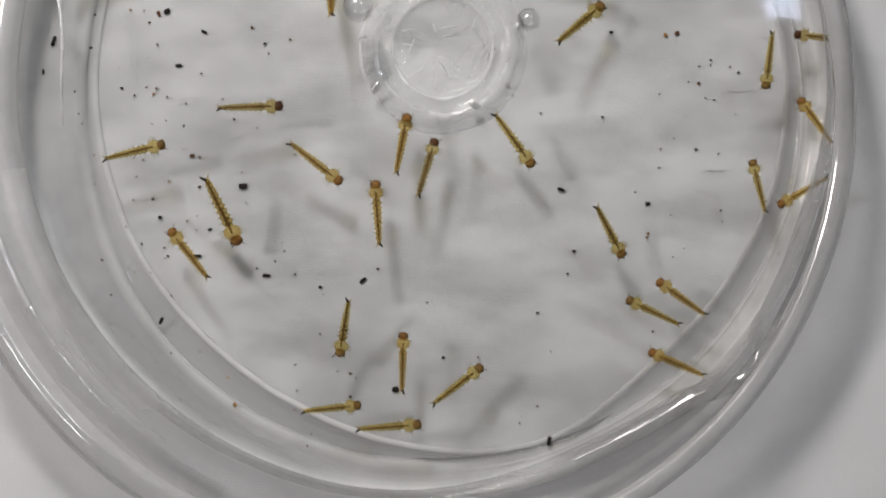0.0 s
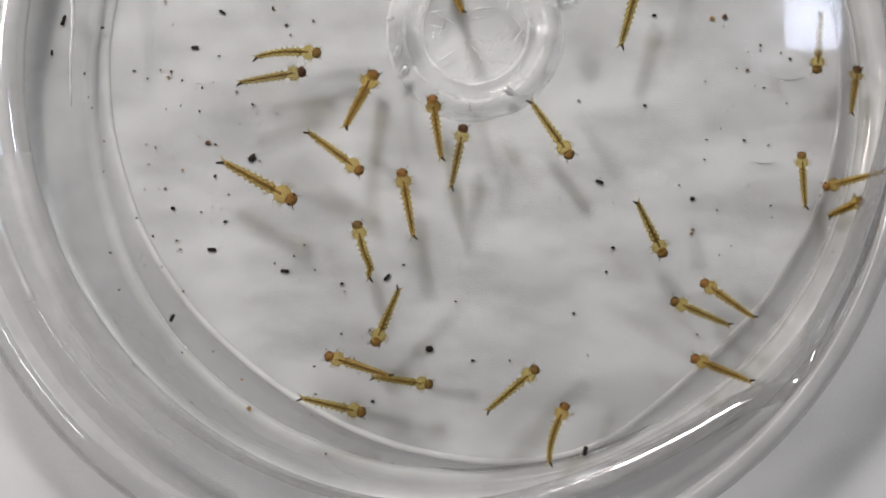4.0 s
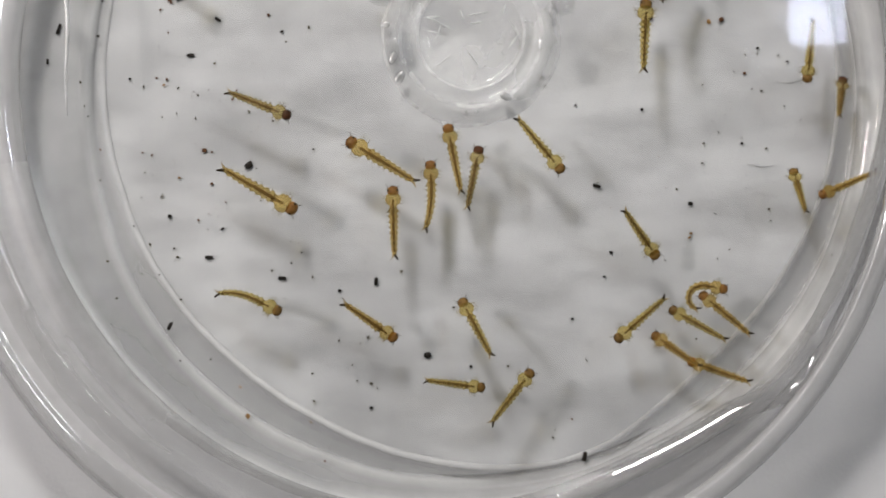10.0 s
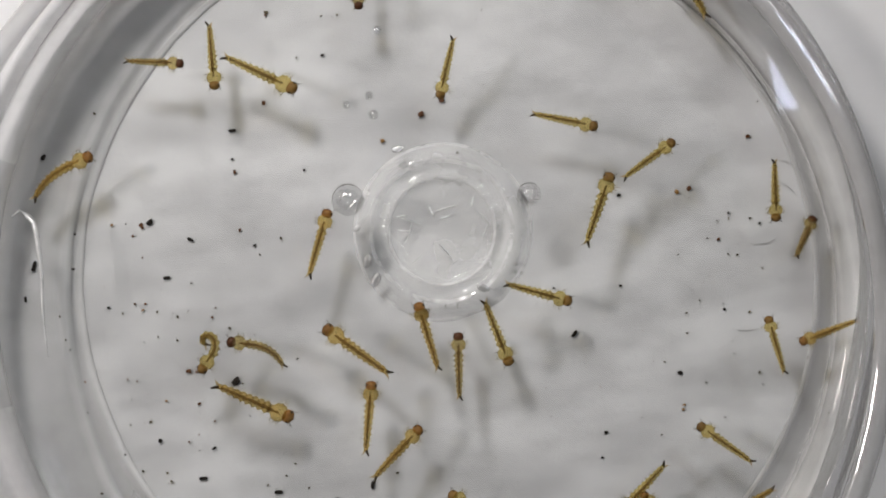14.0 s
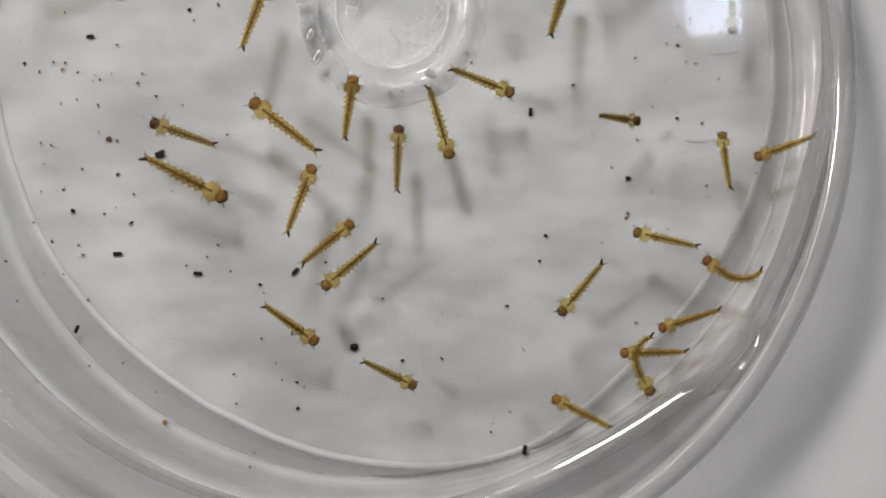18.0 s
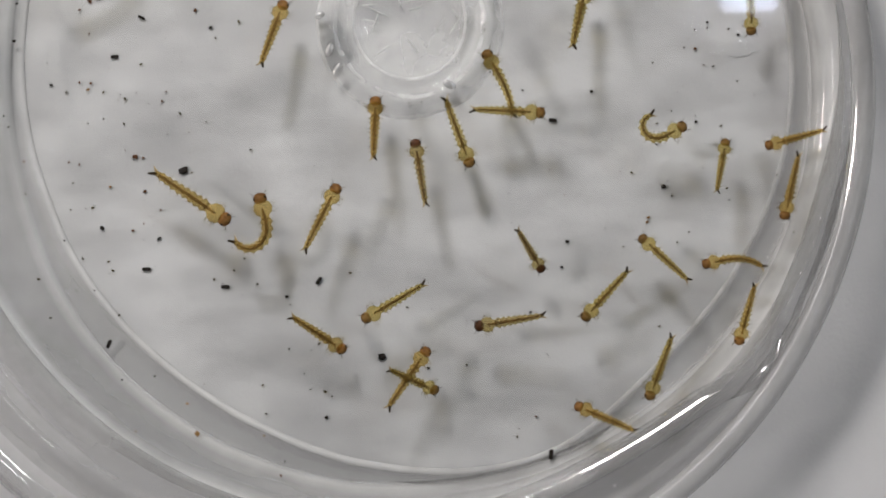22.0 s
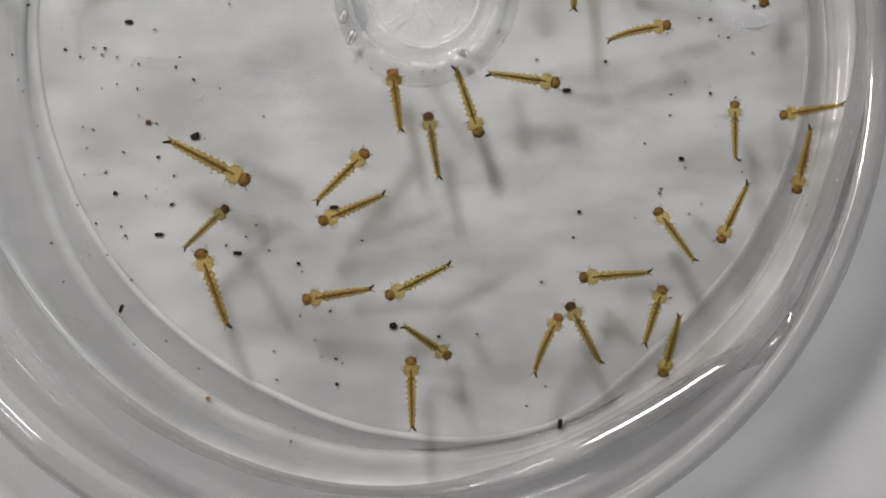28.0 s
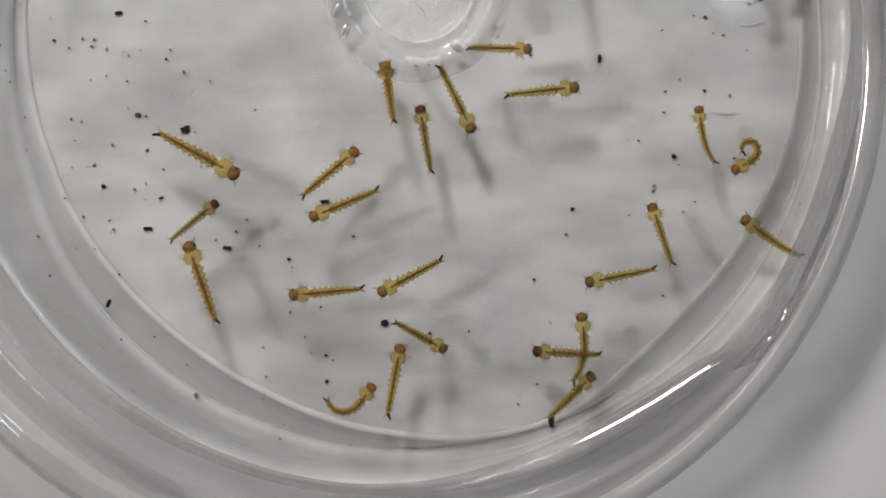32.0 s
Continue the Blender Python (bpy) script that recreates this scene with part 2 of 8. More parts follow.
# ---- the table ----
bm = bmesh.new()
bmesh.ops.create_grid(bm, x_segments=24, y_segments=24, size=0.45)
for v in bm.verts:
    v.co.z = -0.0001
table = tagged(new("table", mesh_of("table", bm, PAPER)), "matt white paper covered table top under the dish", "table", kind="structure")

# ---- the dish ----
dish = tagged(new("dish"), "round clear plastic dish with ringed wall, filled with shallow water", "dish")
N = 240
FOOT = ((-100, 22, 1.2), (-74, 20, 3.0), (-30, 35, 1.6), (20, 40, 1.2))
bm = bmesh.new()
rings(bm, [circle(-0.5, -4.3, 34.4, z, N, 0.008, 3.0, FOOT) for z in (-0.07, -0.01)], True, True)
part("floor_plate", mesh_of("floor_plate", bm, FLOOR_PLASTIC, False), dish)

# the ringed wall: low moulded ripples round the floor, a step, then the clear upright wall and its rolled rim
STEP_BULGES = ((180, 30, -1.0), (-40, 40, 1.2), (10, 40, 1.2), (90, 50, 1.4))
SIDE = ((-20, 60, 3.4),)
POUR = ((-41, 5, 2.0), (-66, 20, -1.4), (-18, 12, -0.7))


def bead(cx, cy, r, z, rad, a, b, bulges, shine, n=6, band_light=(0.15, 0.12, 0.5)):
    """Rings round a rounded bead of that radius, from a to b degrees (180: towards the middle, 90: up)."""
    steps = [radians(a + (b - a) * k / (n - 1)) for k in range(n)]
    return [(cx, cy, r + rad * math.cos(t), z + rad * math.sin(t), 0.002, bulges, band_light, shine) for t in steps]


# each ring: centre, radius, height, unevenness, bulges, painted brightness of its caustic band (lower side, right side,
# rest), and the arcs, in degrees, where it is polished
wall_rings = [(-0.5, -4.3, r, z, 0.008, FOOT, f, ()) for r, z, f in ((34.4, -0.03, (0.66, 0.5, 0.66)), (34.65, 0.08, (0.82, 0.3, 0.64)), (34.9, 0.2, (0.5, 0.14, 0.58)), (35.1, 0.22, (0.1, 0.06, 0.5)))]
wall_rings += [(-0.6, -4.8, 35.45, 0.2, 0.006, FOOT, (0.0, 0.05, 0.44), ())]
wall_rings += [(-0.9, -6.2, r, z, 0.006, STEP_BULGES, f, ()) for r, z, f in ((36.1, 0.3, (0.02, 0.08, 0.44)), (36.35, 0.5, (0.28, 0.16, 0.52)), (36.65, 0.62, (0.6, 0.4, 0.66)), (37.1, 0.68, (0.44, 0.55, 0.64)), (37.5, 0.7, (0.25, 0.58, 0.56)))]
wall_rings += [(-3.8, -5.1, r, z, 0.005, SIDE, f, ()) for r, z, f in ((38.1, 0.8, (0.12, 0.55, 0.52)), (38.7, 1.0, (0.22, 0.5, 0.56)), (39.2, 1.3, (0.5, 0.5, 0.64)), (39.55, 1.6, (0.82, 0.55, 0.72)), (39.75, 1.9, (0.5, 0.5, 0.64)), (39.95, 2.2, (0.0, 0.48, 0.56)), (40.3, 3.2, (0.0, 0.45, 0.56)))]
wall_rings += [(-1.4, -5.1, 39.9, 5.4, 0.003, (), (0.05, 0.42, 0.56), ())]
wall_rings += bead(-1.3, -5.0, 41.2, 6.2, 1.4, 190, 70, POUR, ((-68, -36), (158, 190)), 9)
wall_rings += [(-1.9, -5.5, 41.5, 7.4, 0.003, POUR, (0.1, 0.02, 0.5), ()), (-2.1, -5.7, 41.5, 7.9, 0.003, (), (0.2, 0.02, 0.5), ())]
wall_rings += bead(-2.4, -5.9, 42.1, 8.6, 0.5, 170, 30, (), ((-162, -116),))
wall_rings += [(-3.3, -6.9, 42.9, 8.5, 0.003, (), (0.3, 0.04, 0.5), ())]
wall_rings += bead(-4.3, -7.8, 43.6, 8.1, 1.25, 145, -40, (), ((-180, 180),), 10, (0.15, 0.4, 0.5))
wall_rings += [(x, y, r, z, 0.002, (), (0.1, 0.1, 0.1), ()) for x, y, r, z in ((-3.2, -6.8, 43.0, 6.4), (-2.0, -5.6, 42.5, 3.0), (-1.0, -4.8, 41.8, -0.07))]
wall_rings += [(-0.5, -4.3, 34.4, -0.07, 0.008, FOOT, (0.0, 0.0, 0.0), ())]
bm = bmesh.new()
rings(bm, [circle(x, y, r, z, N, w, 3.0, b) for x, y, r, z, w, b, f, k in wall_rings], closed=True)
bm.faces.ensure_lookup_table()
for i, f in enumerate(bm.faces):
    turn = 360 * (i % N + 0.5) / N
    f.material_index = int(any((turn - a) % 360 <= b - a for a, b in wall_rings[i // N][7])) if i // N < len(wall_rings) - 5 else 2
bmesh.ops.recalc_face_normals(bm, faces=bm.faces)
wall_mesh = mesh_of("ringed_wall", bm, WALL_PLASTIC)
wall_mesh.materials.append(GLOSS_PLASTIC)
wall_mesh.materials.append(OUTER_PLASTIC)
# bands of refracted light and shade, painted round the wall by angle
band_light = wall_mesh.attributes.new("band_light", "FLOAT", "POINT")
for i, value in enumerate(band_light.data):
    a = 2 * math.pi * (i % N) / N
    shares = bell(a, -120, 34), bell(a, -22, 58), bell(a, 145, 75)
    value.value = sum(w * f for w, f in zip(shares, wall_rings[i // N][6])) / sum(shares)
wall = part("ringed_wall", wall_mesh, dish, "clear ringed plastic wall with painted bright and shaded bands")

# moulded knob in the middle of the floor
bm = bmesh.new()
profile = [(8.7, 0.0), (8.4, 0.2), (8.05, 0.45), (7.8, 0.9), (7.6, 1.25), (7.3, 1.5), (6.95, 1.55), (6.6, 1.4), (6.3, 1.2), (6.05, 1.05), (5.8, 1.05), (5.5, 1.2), (5.25, 1.4), (5.0, 1.25), (4.8, 0.9), (4.5, 0.7), (3.6, 0.75), (2.4, 0.6), (1.2, 0.7)]
rings(bm, [circle(0.9, -0.3, r, z, 72, 0.02, s * 0.2) for s, (r, z) in enumerate(profile)], False, True)
knob_mesh = mesh_of("centre_knob", bm, KNOB_PLASTIC)
knob_mesh.materials.append(KNOB_RIDGE)
for i, f in enumerate(knob_mesh.polygons):
    if i // 72 in (0, 6, 12):
        f.material_index = 1
knob = part("centre_knob", knob_mesh, dish, "clear moulded plastic ring with a sunken middle")
knob.visible_shadow = False

# whitish lines and arcs painted in for scratches, wavy glints and reflections
rnd = random.Random(11)


def mark(name, points, radii, parent, label):
    bm = bmesh.new()
    tube(bm, points, radii, 8)
    for v in bm.verts:
        v.co.z = points[0][2] * MM + (v.co.z - points[0][2] * MM) * 0.4
    part(name, mesh_of(name, bm, GLINT_MARK), parent, label)


for k in range(12):
    a, r = rnd.uniform(0, 2 * math.pi), rnd.uniform(1.0, 4.6)
    x, y, turn, size = 0.8 + r * math.cos(a), 0.1 + r * math.sin(a), rnd.uniform(0, 6.3), rnd.uniform(0.5, 1.7)
    pts = [(x + size * u * math.cos(turn) + 0.03 * size * math.sin(3 * u + k) * math.sin(turn), y + size * u * math.sin(turn) - 0.03 * size * math.sin(3 * u + k) * math.cos(turn), 0.74) for u in (-1, -0.75, -0.5, -0.25, 0, 0.25, 0.5, 0.75, 1)]
    mark("glint_line", pts, [0.01, 0.03, 0.055, 0.075, 0.05, 0.06, 0.07, 0.03, 0.01], knob, "whitish line painted for a wavy glint")
# bumps added only to carry white glints on the knob
for x, y, z, size, turn in ((-7.3, 0.9, 0.9, 0.5, 20), (-6.5, -2.4, 1.7, 0.65, 70), (-5.9, -4.3, 1.6, 0.75, 60), (4.2, -6.2, 1.6, 0.65, -30), (8.6, 1.8, 0.8, 0.45, 80), (-2.4, 8.0, 1.5, 0.6, 10)):
    bm = bmesh.new()
    bmesh.ops.create_uvsphere(bm, u_segments=16, v_segments=10, radius=size * MM, matrix=pose(x * MM, y * MM, z * MM, 0, 0, turn) @ Matrix.Diagonal((1.0, 0.55, 0.22, 1)))
    part("glint_dot", mesh_of("glint_dot", bm, SHINY), knob, "small bump added for a white glint")
# thin pale arcs painted in for faint reflections
for x, y, r, a0, a1 in ((31.0, -2.0, 3.0, 250, 300), (32.5, -1.0, 4.0, 20, 80), (32.0, -2.2, 3.2, 25, 70), (29.0, -8.0, 5.0, 250, 280), (-10.5, -43.2, 1.0, 70, 110), (-9.6, -43.2, 0.9, 60, 110)):
    mark("pale_arc", [(x + r * math.cos(radians(a0 + (a1 - a0) * k / 6)), y + r * math.sin(radians(a0 + (a1 - a0) * k / 6)), 0.05) for k in range(7)], [0.015, 0.03, 0.045, 0.05, 0.045, 0.03, 0.015], dish, "thin whitish arc painted for a reflection")

# whitish tube painted in for the lamp's reflection on the left wall
bm = bmesh.new()
run = [(35.3 + 1.3 * max(u, 0) ** 2, 175 - 10 * u) for u in (-1, -0.75, -0.5, -0.25, 0, 0.25, 0.5, 0.75, 1)] + [(37.4, 164.0), (38.2, 163.6), (38.8, 164.6)]
tube(bm, [(-1.3 + r * math.cos(radians(a)), -5.0 + r * math.sin(radians(a)), 6.4) for r, a in run], [0.05, 0.1, 0.13, 0.16, 0.18, 0.2, 0.22, 0.24, 0.26, 0.24, 0.18, 0.08], 8)
part("highlight_tube", mesh_of("highlight_tube", bm, GLINT_MARK), dish, "white tube added as a highlight down the clear wall")

# ---- the water ----
bm = bmesh.new()
rings(bm, [circle(-1.2, -4.9, 40.3, 7.2, N), circle(-1.2, -4.9, 40.3 * 0.97, 7.2 - 0.35, N), circle(-1.2, -4.9, 40.3 * 0.93, 7.2 - 0.5, N), circle(-1.2, -4.9, 40.3 * 0.5, 7.2 - 0.5, N)], False, True)
water = tagged(new("water", mesh_of("water", bm, WATER, False)), "clear still shallow water in the dish", "water", kind="structure")

# bubbles at the knob
def bubble(x, y, r):
    """A round film of air under the surface; a dark arc is painted for the refraction at its steep side."""
    ob = tagged(new("air_bubble"), "small round air bubble beside the moulded knob", "bubble", "air bubbles")
    ob.location = (x * MM, y * MM, (6.6 - 0.5 * r) * MM)
    bm = bmesh.new()
    bmesh.ops.create_uvsphere(bm, u_segments=24, v_segments=14, radius=r * MM)
    part("film", mesh_of("film", bm, BUBBLE), ob)
    arc = [radians(20 + 15 * k) for k in range(12)]
    thick = [0.035 * r * math.sin(math.pi * (k + 0.4) / 11.8) + 0.008 for k in range(12)]
    part("edge", small_tube("edge", [(0.97 * r * math.cos(a), 0.97 * r * math.sin(a), 0.1 * r) for a in arc], thick, DARK, 6), ob, "thin dark arc painted for its refracted rim")
    return ob


bubble(-7.2, 3.2, 1.5)
bubble(9.5, 1.7, 1.1)
for x, y, r in ((-6.3, 11.9, 0.35), (-4.1, 12.5, 0.4), (-3.9, 10.7, 0.45), (-2.7, 18.5, 0.4)):
    bubble(x, y, r)

# ---- larvae ----
BODY = 7.0
CURL = 1.35
START = 1.75
SEGMENTS = 8
STEP = (BODY - 0.75 - START) / SEGMENTS


def ring_x(x, w, n=14, flat=0.8):
    return [(x, w * math.cos(2 * math.pi * k / n), w * flat * math.sin(2 * math.pi * k / n)) for k in range(n)]


def head_mesh(mat):
    bm = bmesh.new()
    prof = [(-0.52, 0.12), (-0.48, 0.28), (-0.38, 0.44), (-0.22, 0.56), (-0.02, 0.61), (0.16, 0.59), (0.30, 0.50), (0.42, 0.36)]
    rings(bm, [ring_x(x, w, 16, 0.72) for x, w in prof], True, True)
    return mesh_of("head", bm, mat)


def thorax_mesh(mat):
    """Three swollen rings, each with a blunt lobe on either side."""
    bm = bmesh.new()
    loops = []
    for k in range(21):
        u = k / 20
        x = 0.24 + 1.6 * u
        w = 0.40 + 0.36 * math.sin(math.pi * min(u / 0.78, 1.0)) ** 0.6 if u < 0.78 else 0.40
        lobe = 0.075 * abs(math.sin(math.pi * u * 4.0)) if u < 0.75 else 0.0
        loops.append([(x, (w + lobe * abs(math.cos(2 * math.pi * q / 20)) ** 3) * math.cos(2 * math.pi * q / 20), w * 0.74 * math.sin(2 * math.pi * q / 20)) for q in range(20)])
    rings(bm, loops, True, True)
    return mesh_of("thorax", bm, mat)


def width(i):
    return 0.49 - 0.016 * i - 0.0014 * i * i


def segment_mesh(i, mat):
    """One barrel of the abdomen: pinched at its ends, with a wart on either side that carries the bristles."""
    w, h = width(i), STEP / 2
    bm = bmesh.new()
    loops = []
    for x, q, wart in ((-h - 0.03, 0.78, 0.0), (-h * 0.8, 0.86, 0.0), (-h * 0.45, 0.95, 0.06), (-h * 0.1, 1.0, 0.13), (h * 0.2, 1.0, 0.16), (h * 0.5, 0.96, 0.1), (h * 0.8, 0.86, 0.0), (h + 0.03, 0.78, 0.0)):
        loops.append([(x, w * (q + wart * abs(math.cos(2 * math.pi * k / 14)) ** 5) * math.cos(2 * math.pi * k / 14), w * q * 0.8 * math.sin(2 * math.pi * k / 14)) for k in range(14)])
    rings(bm, loops, True, True)
    return mesh_of("segment", bm, mat)


def gut_mesh(i):
    w, h = width(i), STEP / 2
    bm = bmesh.new()
    tube(bm, [(-h - 0.04, 0, w * 0.45), (-h * 0.3, 0.02 * (-1) ** i, w * 0.5), (h * 0.3, -0.015 * (-1) ** i, w * 0.5), (h + 0.04, 0, w * 0.45)], [w * 0.28, w * 0.36, w * 0.34, w * 0.28], 8)
    return mesh_of("gut", bm, GUT)


def hair_mesh(seed, x0, x1, w, count, reach, thick=0.016):
    """Fine curved bristles in fans on both sides."""
    rnd = random.Random(seed)
    bm = bmesh.new()
    for k in range(count):
        side = 1 if k % 2 else -1
        x = x0 + (x1 - x0) * rnd.random()
        r = reach * (0.5 + 0.7 * rnd.random())
        lean, lift = rnd.uniform(-0.6, 0.6), rnd.uniform(-0.2, 0.3)
        tube(bm, [(x, side * w * 0.92, 0), (x + lean * r * 0.4, side * (w + r * 0.55), lift * r * 0.5), (x + lean * r * 1.1, side * (w + r), lift * r)], [thick, thick * 0.7, thick * 0.3], 4)
    return mesh_of("bristles", bm, HAIR)


KIT = {}
for tone in PALE:
    KIT[tone] = {
        "head": head_mesh(HEAD[tone]),
        "thorax": thorax_mesh(THORAX[tone]),
        "segments": [segment_mesh(i, PALE[tone]) for i in range(SEGMENTS)],
        "tail": small_tube("tail_segment", [(-0.12, 0, 0), (0.08, 0, 0), (0.24, 0.0, 0.0), (0.34, 0.0, 0.0)], [0.21, 0.25, 0.24, 0.16], PALE[tone], 12),
    }
GUTS = [gut_mesh(i) for i in range(SEGMENTS)]
BRISTLES = [hair_mesh(i, -STEP * 0.3, STEP * 0.4, width(i) * 1.1, 6 if i % 2 else 8, 0.28, 0.011) for i in range(SEGMENTS)]
CROP = small_tube("gut", [(0.85, 0, 0.22), (1.05, 0.02, 0.30), (1.25, -0.01, 0.30), (1.5, 0, 0.24), (1.84, 0, 0.20)], [0.06, 0.13, 0.10, 0.14, 0.13], GUT, 8)
COLLAR = hair_mesh(40, 0.45, 1.35, 0.72, 34, 0.55, 0.014)
FACE_HAIR = hair_mesh(41, -0.45, -0.2, 0.5, 8, 0.3)
EYE = small_tube("eye", [(0.0, 0, -0.08), (0.0, 0, 0.0), (0.0, 0, 0.07)], [0.09, 0.15, 0.06], DARK, 8)
FEELER = small_tube("antenna", [(0, 0, 0), (-0.18, 0.20, 0.0), (-0.40, 0.36, 0.02)], [0.04, 0.032, 0.016], DARK, 6)
MOUTH = small_tube("mouth_brush", [(-0.40, -0.2, 0.1), (-0.52, 0.0, 0.1), (-0.40, 0.2, 0.1)], [0.04, 0.06, 0.04], DARK, 6)
SIPHON = small_tube("siphon", [(0.2, 0.03, 0.05), (0.42, 0.14, 0.14), (0.62, 0.27, 0.2), (0.80, 0.38, 0.24)], [0.13, 0.14, 0.11, 0.075], DARK, 8)
GILL = small_tube("gill", [(0.22, -0.02, 0), (0.40, -0.15, 0.0), (0.56, -0.24, 0.0), (0.78, -0.42, 0.02)], [0.12, 0.13, 0.07, 0.03], GILL_SKIN, 7)


def along(s, bend):
    """The pose of a piece at s millimetres behind the head, on a body that bends by so many degrees in all, most of it towards the tail."""
    u, long = max(s - START, 0.0), BODY - START
    x, y, n = START + min(s - START, 0.0), 0.0, 24
    for k in range(n):
        turn = radians(bend) * ((k + 0.5) / n * u / long) ** CURL
        x, y = x + u / n * math.cos(turn), y + u / n * math.sin(turn)
    return pose(x * MM, y * MM, 0, 0, 0, bend * (u / long) ** CURL)


def larva(tone, length, label):
    ob = tagged(new("mosquito_larva"), label, "larva", "mosquito larvae in the dish")
    ob.scale = (length / BODY,) * 3
    kit = KIT[tone]
    h = part("head", kit["head"], ob, "rounded brown head capsule")
    for side in (-1, 1):
        e = part("eye", EYE, h, "dark eye spot")
        e.location = (-0.05 * MM, side * 0.44 * MM, 0.26 * MM)
        f = part("antenna", FEELER, h)
        f.location, f.scale = (-0.3 * MM, side * 0.38 * MM, 0.1 * MM), (1, side, 1)
    part("mouth_brush", MOUTH, h)
    part("bristles", FACE_HAIR, h)
    th = part("thorax", kit["thorax"], ob, "broad pale swollen thorax")
    part("bristles", COLLAR, th)
    part("gut", CROP, th, "dark gut line")
    for i in range(SEGMENTS):
        s = part("segment", kit["segments"][i], ob)
        s.matrix_basis = along(START + (i + 0.5) * STEP, 0)
        part("gut", GUTS[i], s, "dark gut line")
        part("bristles", BRISTLES[i], s)
    tail = part("tail_segment", kit["tail"], ob)
    tail.matrix_basis = along(BODY - 0.72, 0)
    part("siphon", SIPHON, tail, "dark breathing tube")
    part("gill", GILL, tail)
    return ob


def at(x, y, z, yaw, pitch):
    """A larva's pose from millimetres and degrees; it points along its body from head to tail."""
    return pose(x * MM, y * MM, z * MM, 0, -pitch, yaw)


def bends(ob, rows):
    """Keys the pieces of a body that curls, by (seconds, degrees of bend)."""
    n = 0
    for c in ob.children:
        if c.name.startswith(("segment", "tail_segment")):
            s = BODY - 0.72 if c.name.startswith("tail") else START + (n + 0.5) * STEP
            n += 1
            walk(c, [(t, along(s, b)) for t, b in rows])


larva_big_i = larva("olive", 6.30, "olive yellow mosquito larva with bristled thorax and dark gut")
larva_big_g = larva("amber", 6.20, "amber yellow mosquito larva with brown head and dark gut")
larva_big_h = larva("grey", 5.81, "greyish mosquito larva with dark brown head")
larva_big_f = larva("amber", 6.34, "amber yellow mosquito larva with brown head and dark gut")
larva_big_d = larva("amber", 7.68, "long amber yellow mosquito larva with brown head and dark gut")
larva_big_c = larva("amber", 6.22, "amber yellow wriggling mosquito larva with brown head and dark gut")
larva_big_b = larva("grey", 6.09, "greyish wriggling mosquito larva with dark brown head")
larva_big_e = larva("amber", 7.24, "long amber yellow wriggling mosquito larva with brown head and dark gut")
larva_small_i = larva("olive", 6.03, "olive yellow wriggling mosquito larva with bristled thorax and dark gut")
larva_small_l = larva("amber", 6.25, "amber yellow mosquito larva with brown head and dark gut")
larva_small_v = larva("olive", 6.18, "olive yellow mosquito larva with bristled thorax and dark gut")
larva_small_w = larva("amber", 5.75, "amber yellow wriggling mosquito larva with brown head and dark gut")
larva_small_t = larva("amber", 5.62, "amber yellow wriggling mosquito larva with brown head and dark gut")
larva_small_y = larva("olive", 5.64, "olive yellow mosquito larva with bristled thorax and dark gut")
larva_small_z = larva("olive", 6.15, "olive yellow wriggling mosquito larva with bristled thorax and dark gut")
larva_small_x = larva("olive", 6.05, "olive yellow wriggling mosquito larva with bristled thorax and dark gut")
larva_small_q = larva("olive", 6.18, "olive yellow wriggling mosquito larva with bristled thorax and dark gut")
larva_small_r = larva("amber", 5.65, "amber yellow wriggling mosquito larva with brown head and dark gut")
larva_small_s = larva("olive", 5.59, "olive yellow mosquito larva with bristled thorax and dark gut")
larva_small_e = larva("amber", 5.47, "amber yellow wriggling mosquito larva with brown head and dark gut")
larva_small_d = larva("grey", 5.15, "small greyish mosquito larva with dark brown head")
larva_big_k = larva("olive", 5.51, "olive yellow mosquito larva with bristled thorax and dark gut")
larva_big_m = larva("olive", 5.10, "small olive yellow mosquito larva with bristled thorax and dark gut")
larva_big_n = larva("amber", 5.25, "small amber yellow wriggling mosquito larva with brown head and dark gut")
larva_big_j = larva("olive", 6.71, "olive yellow mosquito larva with bristled thorax and dark gut")
larva_big_a = larva("olive", 6.06, "olive yellow wriggling mosquito larva with bristled thorax and dark gut")
larva_big_t = larva("amber", 6.25, "amber yellow wriggling mosquito larva with brown head and dark gut")
larva_small_g = larva("olive", 5.57, "olive yellow mosquito larva with bristled thorax and dark gut")
larva_small_m = larva("olive", 5.88, "olive yellow mosquito larva with bristled thorax and dark gut")
larva_small_n = larva("olive", 5.55, "olive yellow mosquito larva with bristled thorax and dark gut")
larva_small_o = larva("olive", 7.29, "long olive yellow mosquito larva with bristled thorax and dark gut")
larva_small_p = larva("grey", 5.31, "small greyish mosquito larva with dark brown head")
larva_small_a = larva("grey", 5.36, "small greyish mosquito larva with dark brown head")
larva_small_b = larva("amber", 6.80, "amber yellow mosquito larva with brown head and dark gut")
larva_small_c = larva("olive", 6.80, "olive yellow mosquito larva with bristled thorax and dark gut")

# ---- unseen panel added for the bluish glare on the water, stand made up ----
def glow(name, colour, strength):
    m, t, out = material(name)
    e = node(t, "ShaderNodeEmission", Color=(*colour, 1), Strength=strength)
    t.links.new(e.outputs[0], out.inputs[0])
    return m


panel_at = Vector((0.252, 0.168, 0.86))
light = tagged(new("mirrored_panel"), "unseen lit bluish white panel on an added stand", "lamp")
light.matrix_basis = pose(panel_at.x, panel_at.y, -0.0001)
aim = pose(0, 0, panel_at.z)
